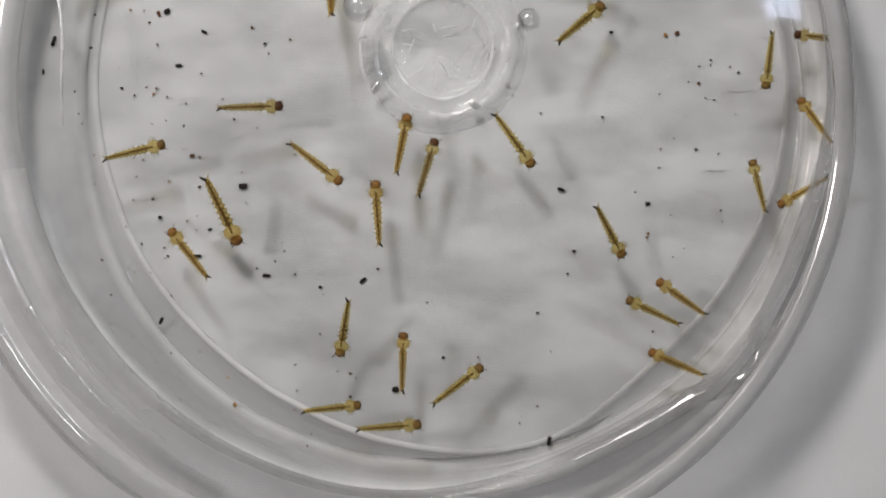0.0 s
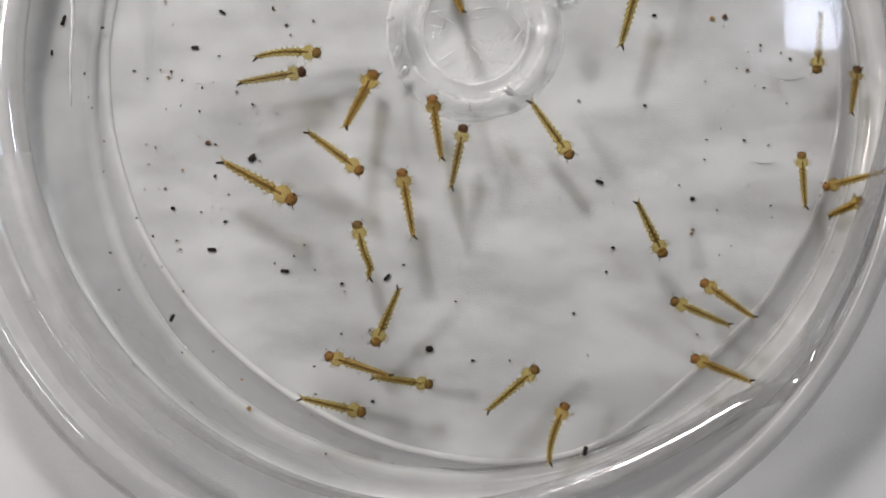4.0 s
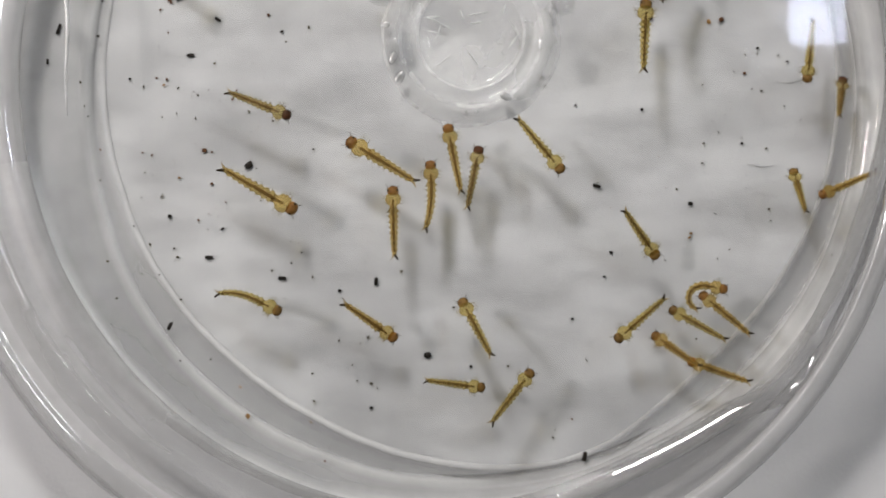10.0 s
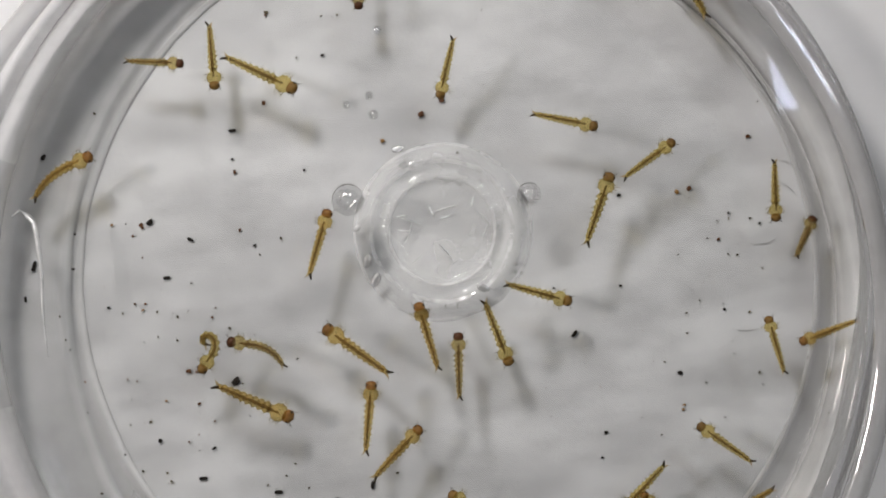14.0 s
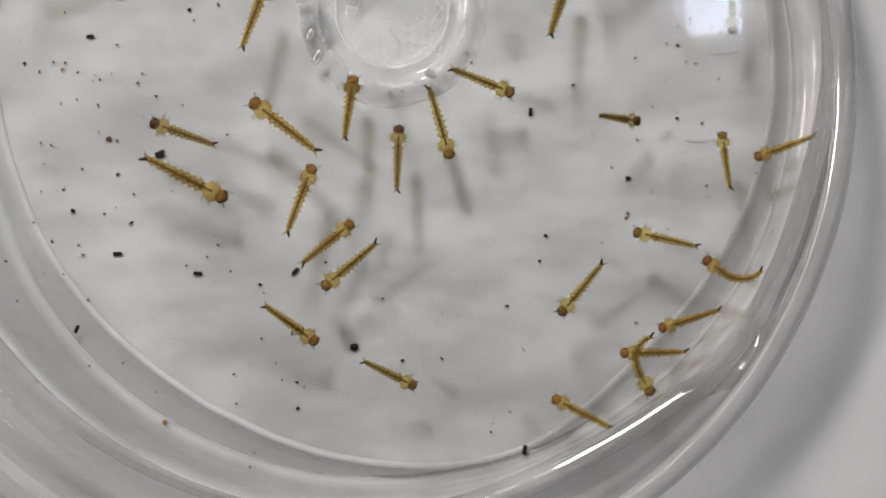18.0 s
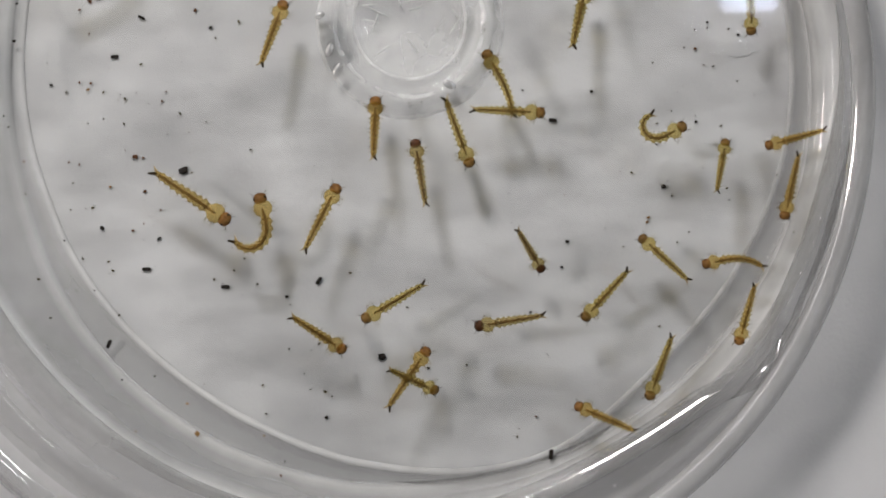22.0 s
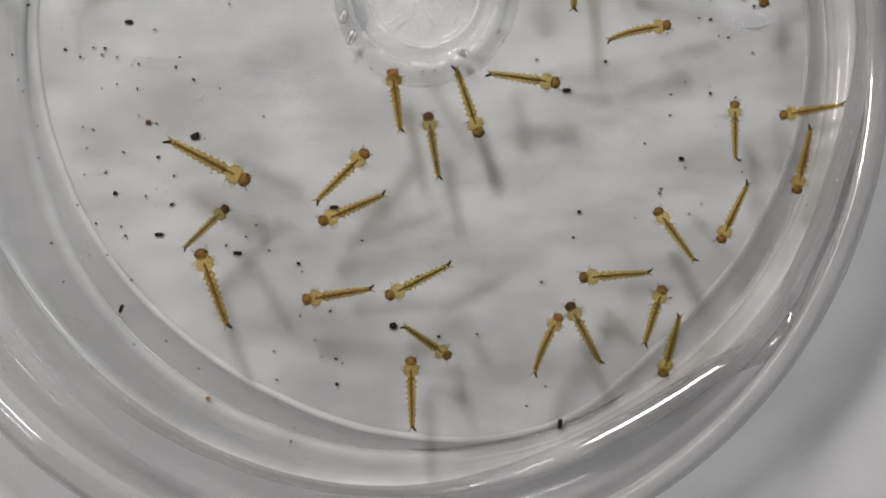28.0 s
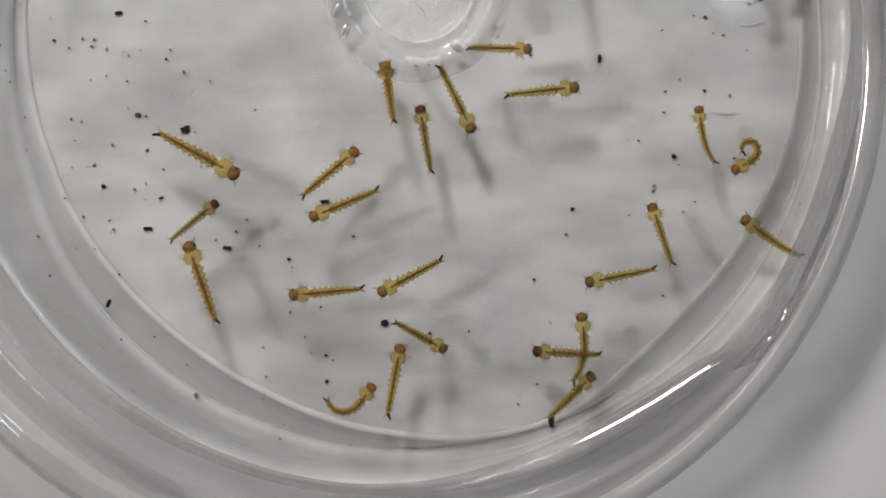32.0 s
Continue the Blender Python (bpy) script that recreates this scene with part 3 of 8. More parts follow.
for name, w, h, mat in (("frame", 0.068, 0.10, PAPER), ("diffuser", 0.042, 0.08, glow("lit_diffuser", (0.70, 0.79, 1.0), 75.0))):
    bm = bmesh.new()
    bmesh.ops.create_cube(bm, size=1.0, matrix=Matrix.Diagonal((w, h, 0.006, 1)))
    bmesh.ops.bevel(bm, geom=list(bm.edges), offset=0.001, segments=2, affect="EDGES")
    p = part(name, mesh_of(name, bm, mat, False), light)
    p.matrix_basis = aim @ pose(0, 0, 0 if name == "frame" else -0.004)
# pole and foot added only to hold the panel up
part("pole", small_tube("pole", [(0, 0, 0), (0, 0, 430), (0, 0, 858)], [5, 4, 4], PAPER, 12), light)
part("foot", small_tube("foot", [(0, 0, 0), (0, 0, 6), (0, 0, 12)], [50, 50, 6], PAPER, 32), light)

# ---- grit on the floor ----


def grit_mesh(seed, lx, ly, lz, mat, square=0.55, ragged=0.5):
    rnd = random.Random(seed)
    bm = bmesh.new()
    bmesh.ops.create_icosphere(bm, subdivisions=2, radius=0.5)
    for v in bm.verts:
        m = max(abs(c) for c in v.co)
        box = v.co * (0.5 / m)
        v.co = v.co.lerp(box, square) * (1 + ragged * noise.noise(v.co * 3.0 + Vector((seed, 0, 0))))
        v.co = Vector((v.co.x * lx, v.co.y * ly, v.co.z * lz)) * MM
    return mesh_of("grit", bm, mat, False)


ROD = [grit_mesh(i, 0.8, 0.34, 0.2, GRIT, 0.92, 0.12) for i in range(3)]
LUMP = [grit_mesh(10 + i, 0.62, 0.5, 0.25, GRIT) for i in range(4)]
CHIP = [grit_mesh(20 + i, 0.45, 0.38, 0.2, m) for i, m in enumerate((RUST, OCHRE, RUST, OCHRE))]

DOT = [grit_mesh(30 + i, 0.26, 0.16, 0.08, GREY_DIRT) for i in range(3)]
CRUMB = [grit_mesh(40 + i, 0.26, 0.19, 0.08, RUST) for i in range(3)]
FLAKE = [grit_mesh(50 + i, 0.30, 0.21, 0.08, OCHRE) for i in range(3)]


def grit(data, x, y, turn, size, label):
    ob = tagged(new("grit_speck", data), label, "grit", "specks of grit on the dish floor")
    ob.scale = (size,) * 3
    up = 0.1 if math.hypot(x + 0.5, y + 6.0) < 35.0 else 1.0  # on the floor, or on the ripples round it
    near = 1 - (up - 0.1) / 112
    ob.matrix_basis = pose((2.8 + (x - 2.8) * near) * MM, (-19 + (y + 19) * near) * MM, up * MM, 0, 0, turn) @ Matrix.Diagonal((size, size, size, 1))
    return ob


grit(ROD[0], -26.45, -1.64, 0, 0.90, "short black rod of grit")
grit(ROD[1], -24.82, -21.39, 0, 1.00, "short black rod of grit")
grit(ROD[2], -28.75, -28.11, 65, 1.00, "short black rod of grit")
grit(ROD[0], 11.62, -40.83, 80, 1.20, "short black rod of grit")
grit(ROD[1], -39.44, 1.25, 70, 0.90, "short black rod of grit")
grit(ROD[2], -23.47, -18.62, 30, 0.55, "short black rod of grit")
grit(ROD[0], -17.62, -23.46, -5, 1.00, "short black rod of grit")
grit(ROD[1], -23.75, 1.80, -30, 0.80, "short black rod of grit")
grit(ROD[2], -40.66, -2.07, 90, 0.70, "short black rod of grit")
grit(LUMP[2], -28.66, -17.36, -20, 0.70, "black lump of grit")
grit(LUMP[3], -32.49, -3.88, 0, 0.45, "black lump of grit")
grit(LUMP[0], -17.47, 0.52, 20, 0.50, "black lump of grit")
grit(LUMP[2], 14.26, -21.16, 0, 0.55, "black lump of grit")
grit(LUMP[3], 13.60, -23.48, 0, 0.40, "black lump of grit")
grit(LUMP[0], 10.47, -27.51, 0, 0.40, "black lump of grit")
grit(LUMP[1], -9.04, -36.14, 30, 0.55, "black lump of grit")
grit(LUMP[0], -32.20, -32.93, 0, 0.50, "black lump of grit")
grit(LUMP[1], -27.76, -31.50, 0, 0.35, "black lump of grit")
grit(LUMP[2], 26.77, -10.81, 0, 0.45, "black lump of grit")
grit(LUMP[3], 18.16, 1.22, 0, 0.60, "black lump of grit")
grit(LUMP[2], -39.59, 0.83, 60, 0.80, "black lump of grit")
grit(LUMP[3], -37.58, 11.73, 50, 0.90, "black lump of grit")
grit(ROD[1], -18.53, 12.00, 0, 0.90, "short black rod of grit")
grit(LUMP[2], -32.26, -18.29, 0, 0.40, "black lump of grit")
grit(LUMP[3], -29.79, -23.08, 0, 0.40, "black lump of grit")
grit(LUMP[2], -12.01, -24.70, 0, 0.55, "black lump of grit")
grit(LUMP[0], -27.59, 3.98, 30, 1.00, "black lump of grit")
grit(LUMP[1], -18.82, 9.20, 20, 0.40, "black lump of grit")
grit(LUMP[0], -8.87, 18.33, 0, 0.50, "black lump of grit")
grit(LUMP[1], -11.87, 7.29, 0, 0.40, "black lump of grit")
grit(LUMP[2], 17.28, -7.45, 0, 0.50, "black lump of grit")
grit(LUMP[3], 10.92, -6.95, 0, 0.35, "black lump of grit")
grit(LUMP[0], 31.09, -3.03, 0, 0.40, "black lump of grit")
grit(LUMP[1], 28.29, -1.71, 0, 0.40, "black lump of grit")
grit(LUMP[2], 0.70, -32.13, 0, 0.50, "black lump of grit")
grit(LUMP[0], -35.62, 0.35, 0, 0.50, "black lump of grit")
grit(LUMP[1], -35.13, 3.77, 0, 0.40, "black lump of grit")
grit(CHIP[2], -25.18, -10.95, 0, 1.10, "rusty brown speck of grit")
grit(CHIP[0], -28.81, -3.95, 70, 0.55, "rusty brown speck of grit")
grit(CHIP[2], -29.86, -3.83, 80, 0.50, "rusty brown speck of grit")
grit(CHIP[2], 0.13, 11.33, 30, 1.40, "rusty brown speck of grit")
grit(CHIP[0], 2.23, 12.47, 0, 1.20, "rusty brown speck of grit")
grit(CHIP[2], 24.87, 1.05, 40, 1.10, "rusty brown speck of grit")
grit(CHIP[0], 7.57, -4.18, 0, 0.50, "rusty brown speck of grit")
grit(CHIP[2], 27.05, -4.09, 20, 0.70, "rusty brown speck of grit")
grit(CHIP[0], -25.84, -17.74, 0, 0.50, "rusty brown speck of grit")
grit(CHIP[1], -21.14, -36.94, -60, 1.10, "ochre speck of grit")
grit(CHIP[1], -27.67, -13.58, 0, 0.55, "ochre speck of grit")
grit(CHIP[1], -3.91, 9.20, 0, 1.00, "ochre speck of grit")
grit(CHIP[1], -14.94, -37.53, 30, 0.50, "ochre speck of grit")
grit(DOT[0], -37.41, -4.15, 100, 1.00, "tiny dark speck of dirt")
grit(CRUMB[1], -29.41, 2.84, 30, 1.00, "tiny brown speck of dirt")
grit(CRUMB[2], -28.66, 0.59, 80, 0.80, "tiny brown speck of dirt")
grit(FLAKE[0], -29.11, -4.51, 0, 1.00, "small ochre flake of dirt")
grit(DOT[1], -25.76, -5.56, 100, 1.00, "tiny dark speck of dirt")
grit(DOT[2], -29.33, -7.64, 110, 0.80, "tiny dark speck of dirt")
grit(DOT[0], -27.88, -7.31, 90, 0.80, "tiny dark speck of dirt")
grit(DOT[1], -26.02, -7.85, 100, 1.00, "tiny dark speck of dirt")
grit(CRUMB[2], -22.37, -5.98, 60, 1.00, "tiny brown speck of dirt")
grit(CRUMB[0], -21.95, -5.11, 0, 0.80, "tiny brown speck of dirt")
grit(DOT[1], -18.41, -8.16, 120, 0.80, "tiny dark speck of dirt")
grit(CRUMB[2], -18.78, 2.17, 70, 1.20, "tiny brown speck of dirt")
grit(DOT[0], -20.77, -7.23, 140, 1.20, "tiny dark speck of dirt")
grit(CRUMB[1], -24.45, -11.10, 170, 1.00, "tiny brown speck of dirt")
grit(CRUMB[0], -24.50, -14.19, 20, 1.20, "tiny brown speck of dirt")
grit(DOT[1], -31.06, -13.05, 10, 0.80, "tiny dark speck of dirt")
grit(CRUMB[2], -31.30, -11.09, 50, 0.80, "tiny brown speck of dirt")
grit(CRUMB[0], -30.37, -11.36, 80, 0.80, "tiny brown speck of dirt")
grit(DOT[1], -31.44, -15.50, 140, 0.80, "tiny dark speck of dirt")
grit(DOT[2], -29.43, -15.41, 10, 1.20, "tiny dark speck of dirt")
grit(CRUMB[0], -35.49, -10.78, 100, 0.80, "tiny brown speck of dirt")
grit(DOT[1], -35.54, -13.77, 70, 0.80, "tiny dark speck of dirt")
grit(DOT[2], -30.64, -20.08, 110, 1.20, "tiny dark speck of dirt")
grit(DOT[0], -28.29, -20.49, 10, 1.00, "tiny dark speck of dirt")
grit(DOT[1], -27.93, -21.35, 150, 1.20, "tiny dark speck of dirt")
grit(DOT[2], -24.90, -18.69, 160, 0.60, "tiny dark speck of dirt")
grit(CRUMB[0], -24.80, -17.17, 50, 0.60, "tiny brown speck of dirt")
grit(CRUMB[1], -23.14, -16.01, 170, 0.80, "tiny brown speck of dirt")
grit(DOT[2], -19.66, -15.91, 140, 0.80, "tiny dark speck of dirt")
grit(DOT[0], -20.08, -12.73, 0, 0.80, "tiny dark speck of dirt")
grit(DOT[1], -24.08, -2.47, 0, 1.00, "tiny dark speck of dirt")
grit(DOT[2], -37.04, -6.48, 90, 0.80, "tiny dark speck of dirt")
grit(DOT[0], -36.69, -7.50, 50, 0.80, "tiny dark speck of dirt")
grit(DOT[1], 28.26, -2.23, 70, 0.80, "tiny dark speck of dirt")
grit(DOT[2], 30.23, -2.46, 50, 1.00, "tiny dark speck of dirt")
grit(DOT[0], 26.02, -3.92, 140, 0.80, "tiny dark speck of dirt")
grit(DOT[1], 28.63, -5.80, 10, 1.00, "tiny dark speck of dirt")
grit(DOT[2], 30.79, -7.30, 170, 0.80, "tiny dark speck of dirt")
grit(DOT[0], 25.71, -7.50, 10, 0.60, "tiny dark speck of dirt")
grit(DOT[1], 24.53, -9.68, 100, 0.80, "tiny dark speck of dirt")
grit(DOT[2], 26.75, -10.24, 110, 0.60, "tiny dark speck of dirt")
grit(DOT[0], 29.05, -11.32, 40, 1.00, "tiny dark speck of dirt")
grit(DOT[1], 29.30, -17.10, 30, 1.00, "tiny dark speck of dirt")
grit(DOT[2], 29.44, -18.21, 160, 0.80, "tiny dark speck of dirt")
grit(DOT[0], 24.19, -17.52, 160, 0.80, "tiny dark speck of dirt")
grit(DOT[1], 23.16, -10.75, 0, 1.00, "tiny dark speck of dirt")
grit(DOT[2], 23.00, -12.67, 160, 1.00, "tiny dark speck of dirt")
grit(DOT[0], 24.41, -21.84, 110, 0.80, "tiny dark speck of dirt")
grit(DOT[1], 25.56, -20.96, 0, 0.80, "tiny dark speck of dirt")
grit(DOT[2], 35.28, -21.56, 130, 0.80, "tiny dark speck of dirt")
grit(DOT[0], 33.96, -16.13, 50, 0.80, "tiny dark speck of dirt")
grit(DOT[1], -34.87, -21.72, 160, 1.20, "tiny dark speck of dirt")
grit(DOT[2], -34.01, -25.36, 10, 1.00, "tiny dark speck of dirt")
grit(DOT[0], -31.42, -22.98, 170, 0.80, "tiny dark speck of dirt")
grit(DOT[1], -27.62, -25.49, 20, 1.00, "tiny dark speck of dirt")
grit(DOT[2], -24.74, -31.37, 40, 1.00, "tiny dark speck of dirt")
grit(DOT[0], -18.63, -22.71, 80, 1.00, "tiny dark speck of dirt")
grit(DOT[1], -16.73, -21.99, 120, 1.00, "tiny dark speck of dirt")
grit(DOT[2], -15.72, -20.94, 160, 1.00, "tiny dark speck of dirt")
grit(DOT[0], -14.66, -23.38, 100, 1.00, "tiny dark speck of dirt")
grit(DOT[1], -11.74, -25.46, 160, 0.80, "tiny dark speck of dirt")
grit(DOT[2], -9.29, -29.25, 40, 1.20, "tiny dark speck of dirt")
grit(DOT[0], -5.99, -22.86, 170, 1.20, "tiny dark speck of dirt")
grit(DOT[1], -0.94, -26.38, 170, 1.00, "tiny dark speck of dirt")
grit(DOT[2], -12.11, -29.60, 80, 1.00, "tiny dark speck of dirt")
grit(DOT[0], -10.84, -31.95, 70, 0.80, "tiny dark speck of dirt")
grit(DOT[1], -10.35, -33.46, 0, 0.80, "tiny dark speck of dirt")
grit(DOT[2], -9.00, -33.76, 160, 1.40, "tiny dark speck of dirt")
grit(DOT[0], -8.39, -34.22, 90, 0.80, "tiny dark speck of dirt")
grit(DOT[1], -14.74, -32.77, 10, 1.00, "tiny dark speck of dirt")
grit(DOT[2], -14.60, -35.48, 150, 1.00, "tiny dark speck of dirt")
grit(DOT[0], -13.15, -40.02, 110, 0.80, "tiny dark speck of dirt")
grit(CRUMB[1], -13.60, -41.32, 100, 1.00, "tiny brown speck of dirt")
grit(FLAKE[2], -21.86, -34.09, 160, 1.00, "small ochre flake of dirt")
grit(CRUMB[0], -26.82, -36.38, 160, 0.80, "tiny brown speck of dirt")
grit(DOT[1], -7.10, -42.14, 120, 0.80, "tiny dark speck of dirt")
grit(DOT[0], 4.29, -32.09, 120, 1.00, "tiny dark speck of dirt")
grit(DOT[1], 8.56, -39.01, 120, 1.00, "tiny dark speck of dirt")
grit(CRUMB[2], 10.41, -37.22, 160, 0.80, "tiny brown speck of dirt")
grit(DOT[0], 8.76, -38.28, 20, 0.60, "tiny dark speck of dirt")
grit(DOT[1], 17.79, -20.12, 70, 0.60, "tiny dark speck of dirt")
grit(FLAKE[2], 21.88, -19.37, 10, 1.00, "small ochre flake of dirt")
grit(FLAKE[0], 21.75, -19.78, 30, 1.00, "small ochre flake of dirt")
grit(DOT[1], 20.55, -15.14, 130, 1.00, "tiny dark speck of dirt")
grit(DOT[2], 19.42, -21.95, 10, 0.80, "tiny dark speck of dirt")
grit(DOT[0], 23.07, -5.14, 20, 0.80, "tiny dark speck of dirt")
grit(DOT[1], 8.04, -5.10, 30, 0.80, "tiny dark speck of dirt")
grit(DOT[2], 7.37, -4.90, 170, 0.80, "tiny dark speck of dirt")
grit(DOT[0], 0.39, -7.50, 110, 0.80, "tiny dark speck of dirt")
grit(DOT[1], 1.55, -7.47, 70, 0.80, "tiny dark speck of dirt")
grit(DOT[2], -14.49, -10.93, 10, 1.00, "tiny dark speck of dirt")
grit(DOT[0], -14.83, 0.88, 110, 1.20, "tiny dark speck of dirt")
grit(DOT[1], 22.34, -29.50, 0, 1.00, "tiny dark speck of dirt")
grit(DOT[2], -13.96, 23.27, 160, 1.80, "tiny dark speck of dirt")
grit(CRUMB[0], -14.09, 23.02, 110, 1.00, "tiny brown speck of dirt")
grit(CRUMB[1], -15.14, 14.35, 80, 1.80, "tiny brown speck of dirt")
grit(CRUMB[2], -18.69, 7.91, 80, 1.60, "tiny brown speck of dirt")
grit(DOT[0], -32.02, 15.43, 140, 1.20, "tiny dark speck of dirt")
grit(DOT[1], -19.77, 21.61, 120, 1.00, "tiny dark speck of dirt")
grit(CRUMB[2], -28.49, 3.82, 40, 1.60, "tiny brown speck of dirt")
grit(CRUMB[0], -28.37, 3.54, 90, 1.20, "tiny brown speck of dirt")
grit(DOT[1], -27.72, -4.84, 50, 1.00, "tiny dark speck of dirt")
grit(DOT[2], -31.14, -4.65, 90, 1.00, "tiny dark speck of dirt")
grit(DOT[0], -7.00, 22.10, 100, 1.00, "tiny dark speck of dirt")
grit(DOT[1], -8.58, 22.20, 170, 1.00, "tiny dark speck of dirt")
grit(DOT[2], -11.45, 18.40, 90, 1.00, "tiny dark speck of dirt")
grit(CRUMB[0], 31.05, 5.39, 0, 1.60, "tiny brown speck of dirt")
grit(FLAKE[1], 23.68, 0.87, 130, 1.60, "small ochre flake of dirt")
grit(DOT[2], -17.07, -0.48, 120, 1.00, "tiny dark speck of dirt")
grit(DOT[0], -29.98, 4.07, 70, 0.80, "tiny dark speck of dirt")
grit(FLAKE[1], -31.39, 4.15, 40, 1.00, "small ochre flake of dirt")
grit(DOT[2], 7.14, 20.81, 100, 0.80, "tiny dark speck of dirt")
grit(DOT[0], 32.43, 8.68, 80, 0.80, "tiny dark speck of dirt")
grit(DOT[1], 27.11, -2.34, 120, 0.80, "tiny dark speck of dirt")
grit(DOT[2], 27.76, -5.61, 170, 0.80, "tiny dark speck of dirt")
grit(CRUMB[0], -30.17, 25.09, 0, 1.40, "tiny brown speck of dirt")
grit(DOT[1], 3.19, 7.17, 70, 1.20, "tiny dark speck of dirt")
grit(DOT[0], -31.95, -33.21, 0, 0.80, "tiny dark speck of dirt")
drifting_rod = grit(ROD[1], 12.97, -14.80, -20, 0.95, "short black rod of grit drifting in the water")
drifting_lump = grit(LUMP[2], 21.88, -16.33, 0, 0.75, "black lump of grit drifting in the water")
drifting_stick = grit(ROD[2], -7.59, -24.04, 40, 1.00, "short black rod of grit drifting in the water")
drifting_clump = grit(LUMP[0], -19.94, -14.16, 0, 1.25, "black clump of grit drifting in the water")
drifting_wedge = grit(LUMP[1], -4.30, -35.42, 0, 1.15, "black wedge of grit drifting in the water")

# fine specks that nobody could count
rnd = random.Random(5)
for label, mat, count in (("fine dark specks of dirt scattered on the dish floor", GREY_DIRT, 150), ("fine brown specks of dirt scattered on the dish floor", RUST, 60)):
    bm = bmesh.new()
    for k in range(count):
        a, r = rnd.uniform(0, 2 * math.pi), 36.0 * math.sqrt(rnd.random())
        if k % 3 == 0:
            a, r = math.pi + rnd.gauss(0, 0.5), rnd.uniform(20, 36)
        x, y = r * math.cos(a), -5 + r * math.sin(a)
        s = rnd.uniform(0.03, 0.065)
        m = pose(x * MM, y * MM, 0.05 * MM, 0, 0, rnd.uniform(0, 180)) @ Matrix.Diagonal((s * MM * rnd.uniform(0.8, 1.9), s * MM, s * MM * 0.7, 1))
        bmesh.ops.create_icosphere(bm, subdivisions=1, radius=1.0, matrix=m)
    tagged(new("fine_dirt", mesh_of("fine_dirt", bm, mat)), label, "dirt", kind="stuff")


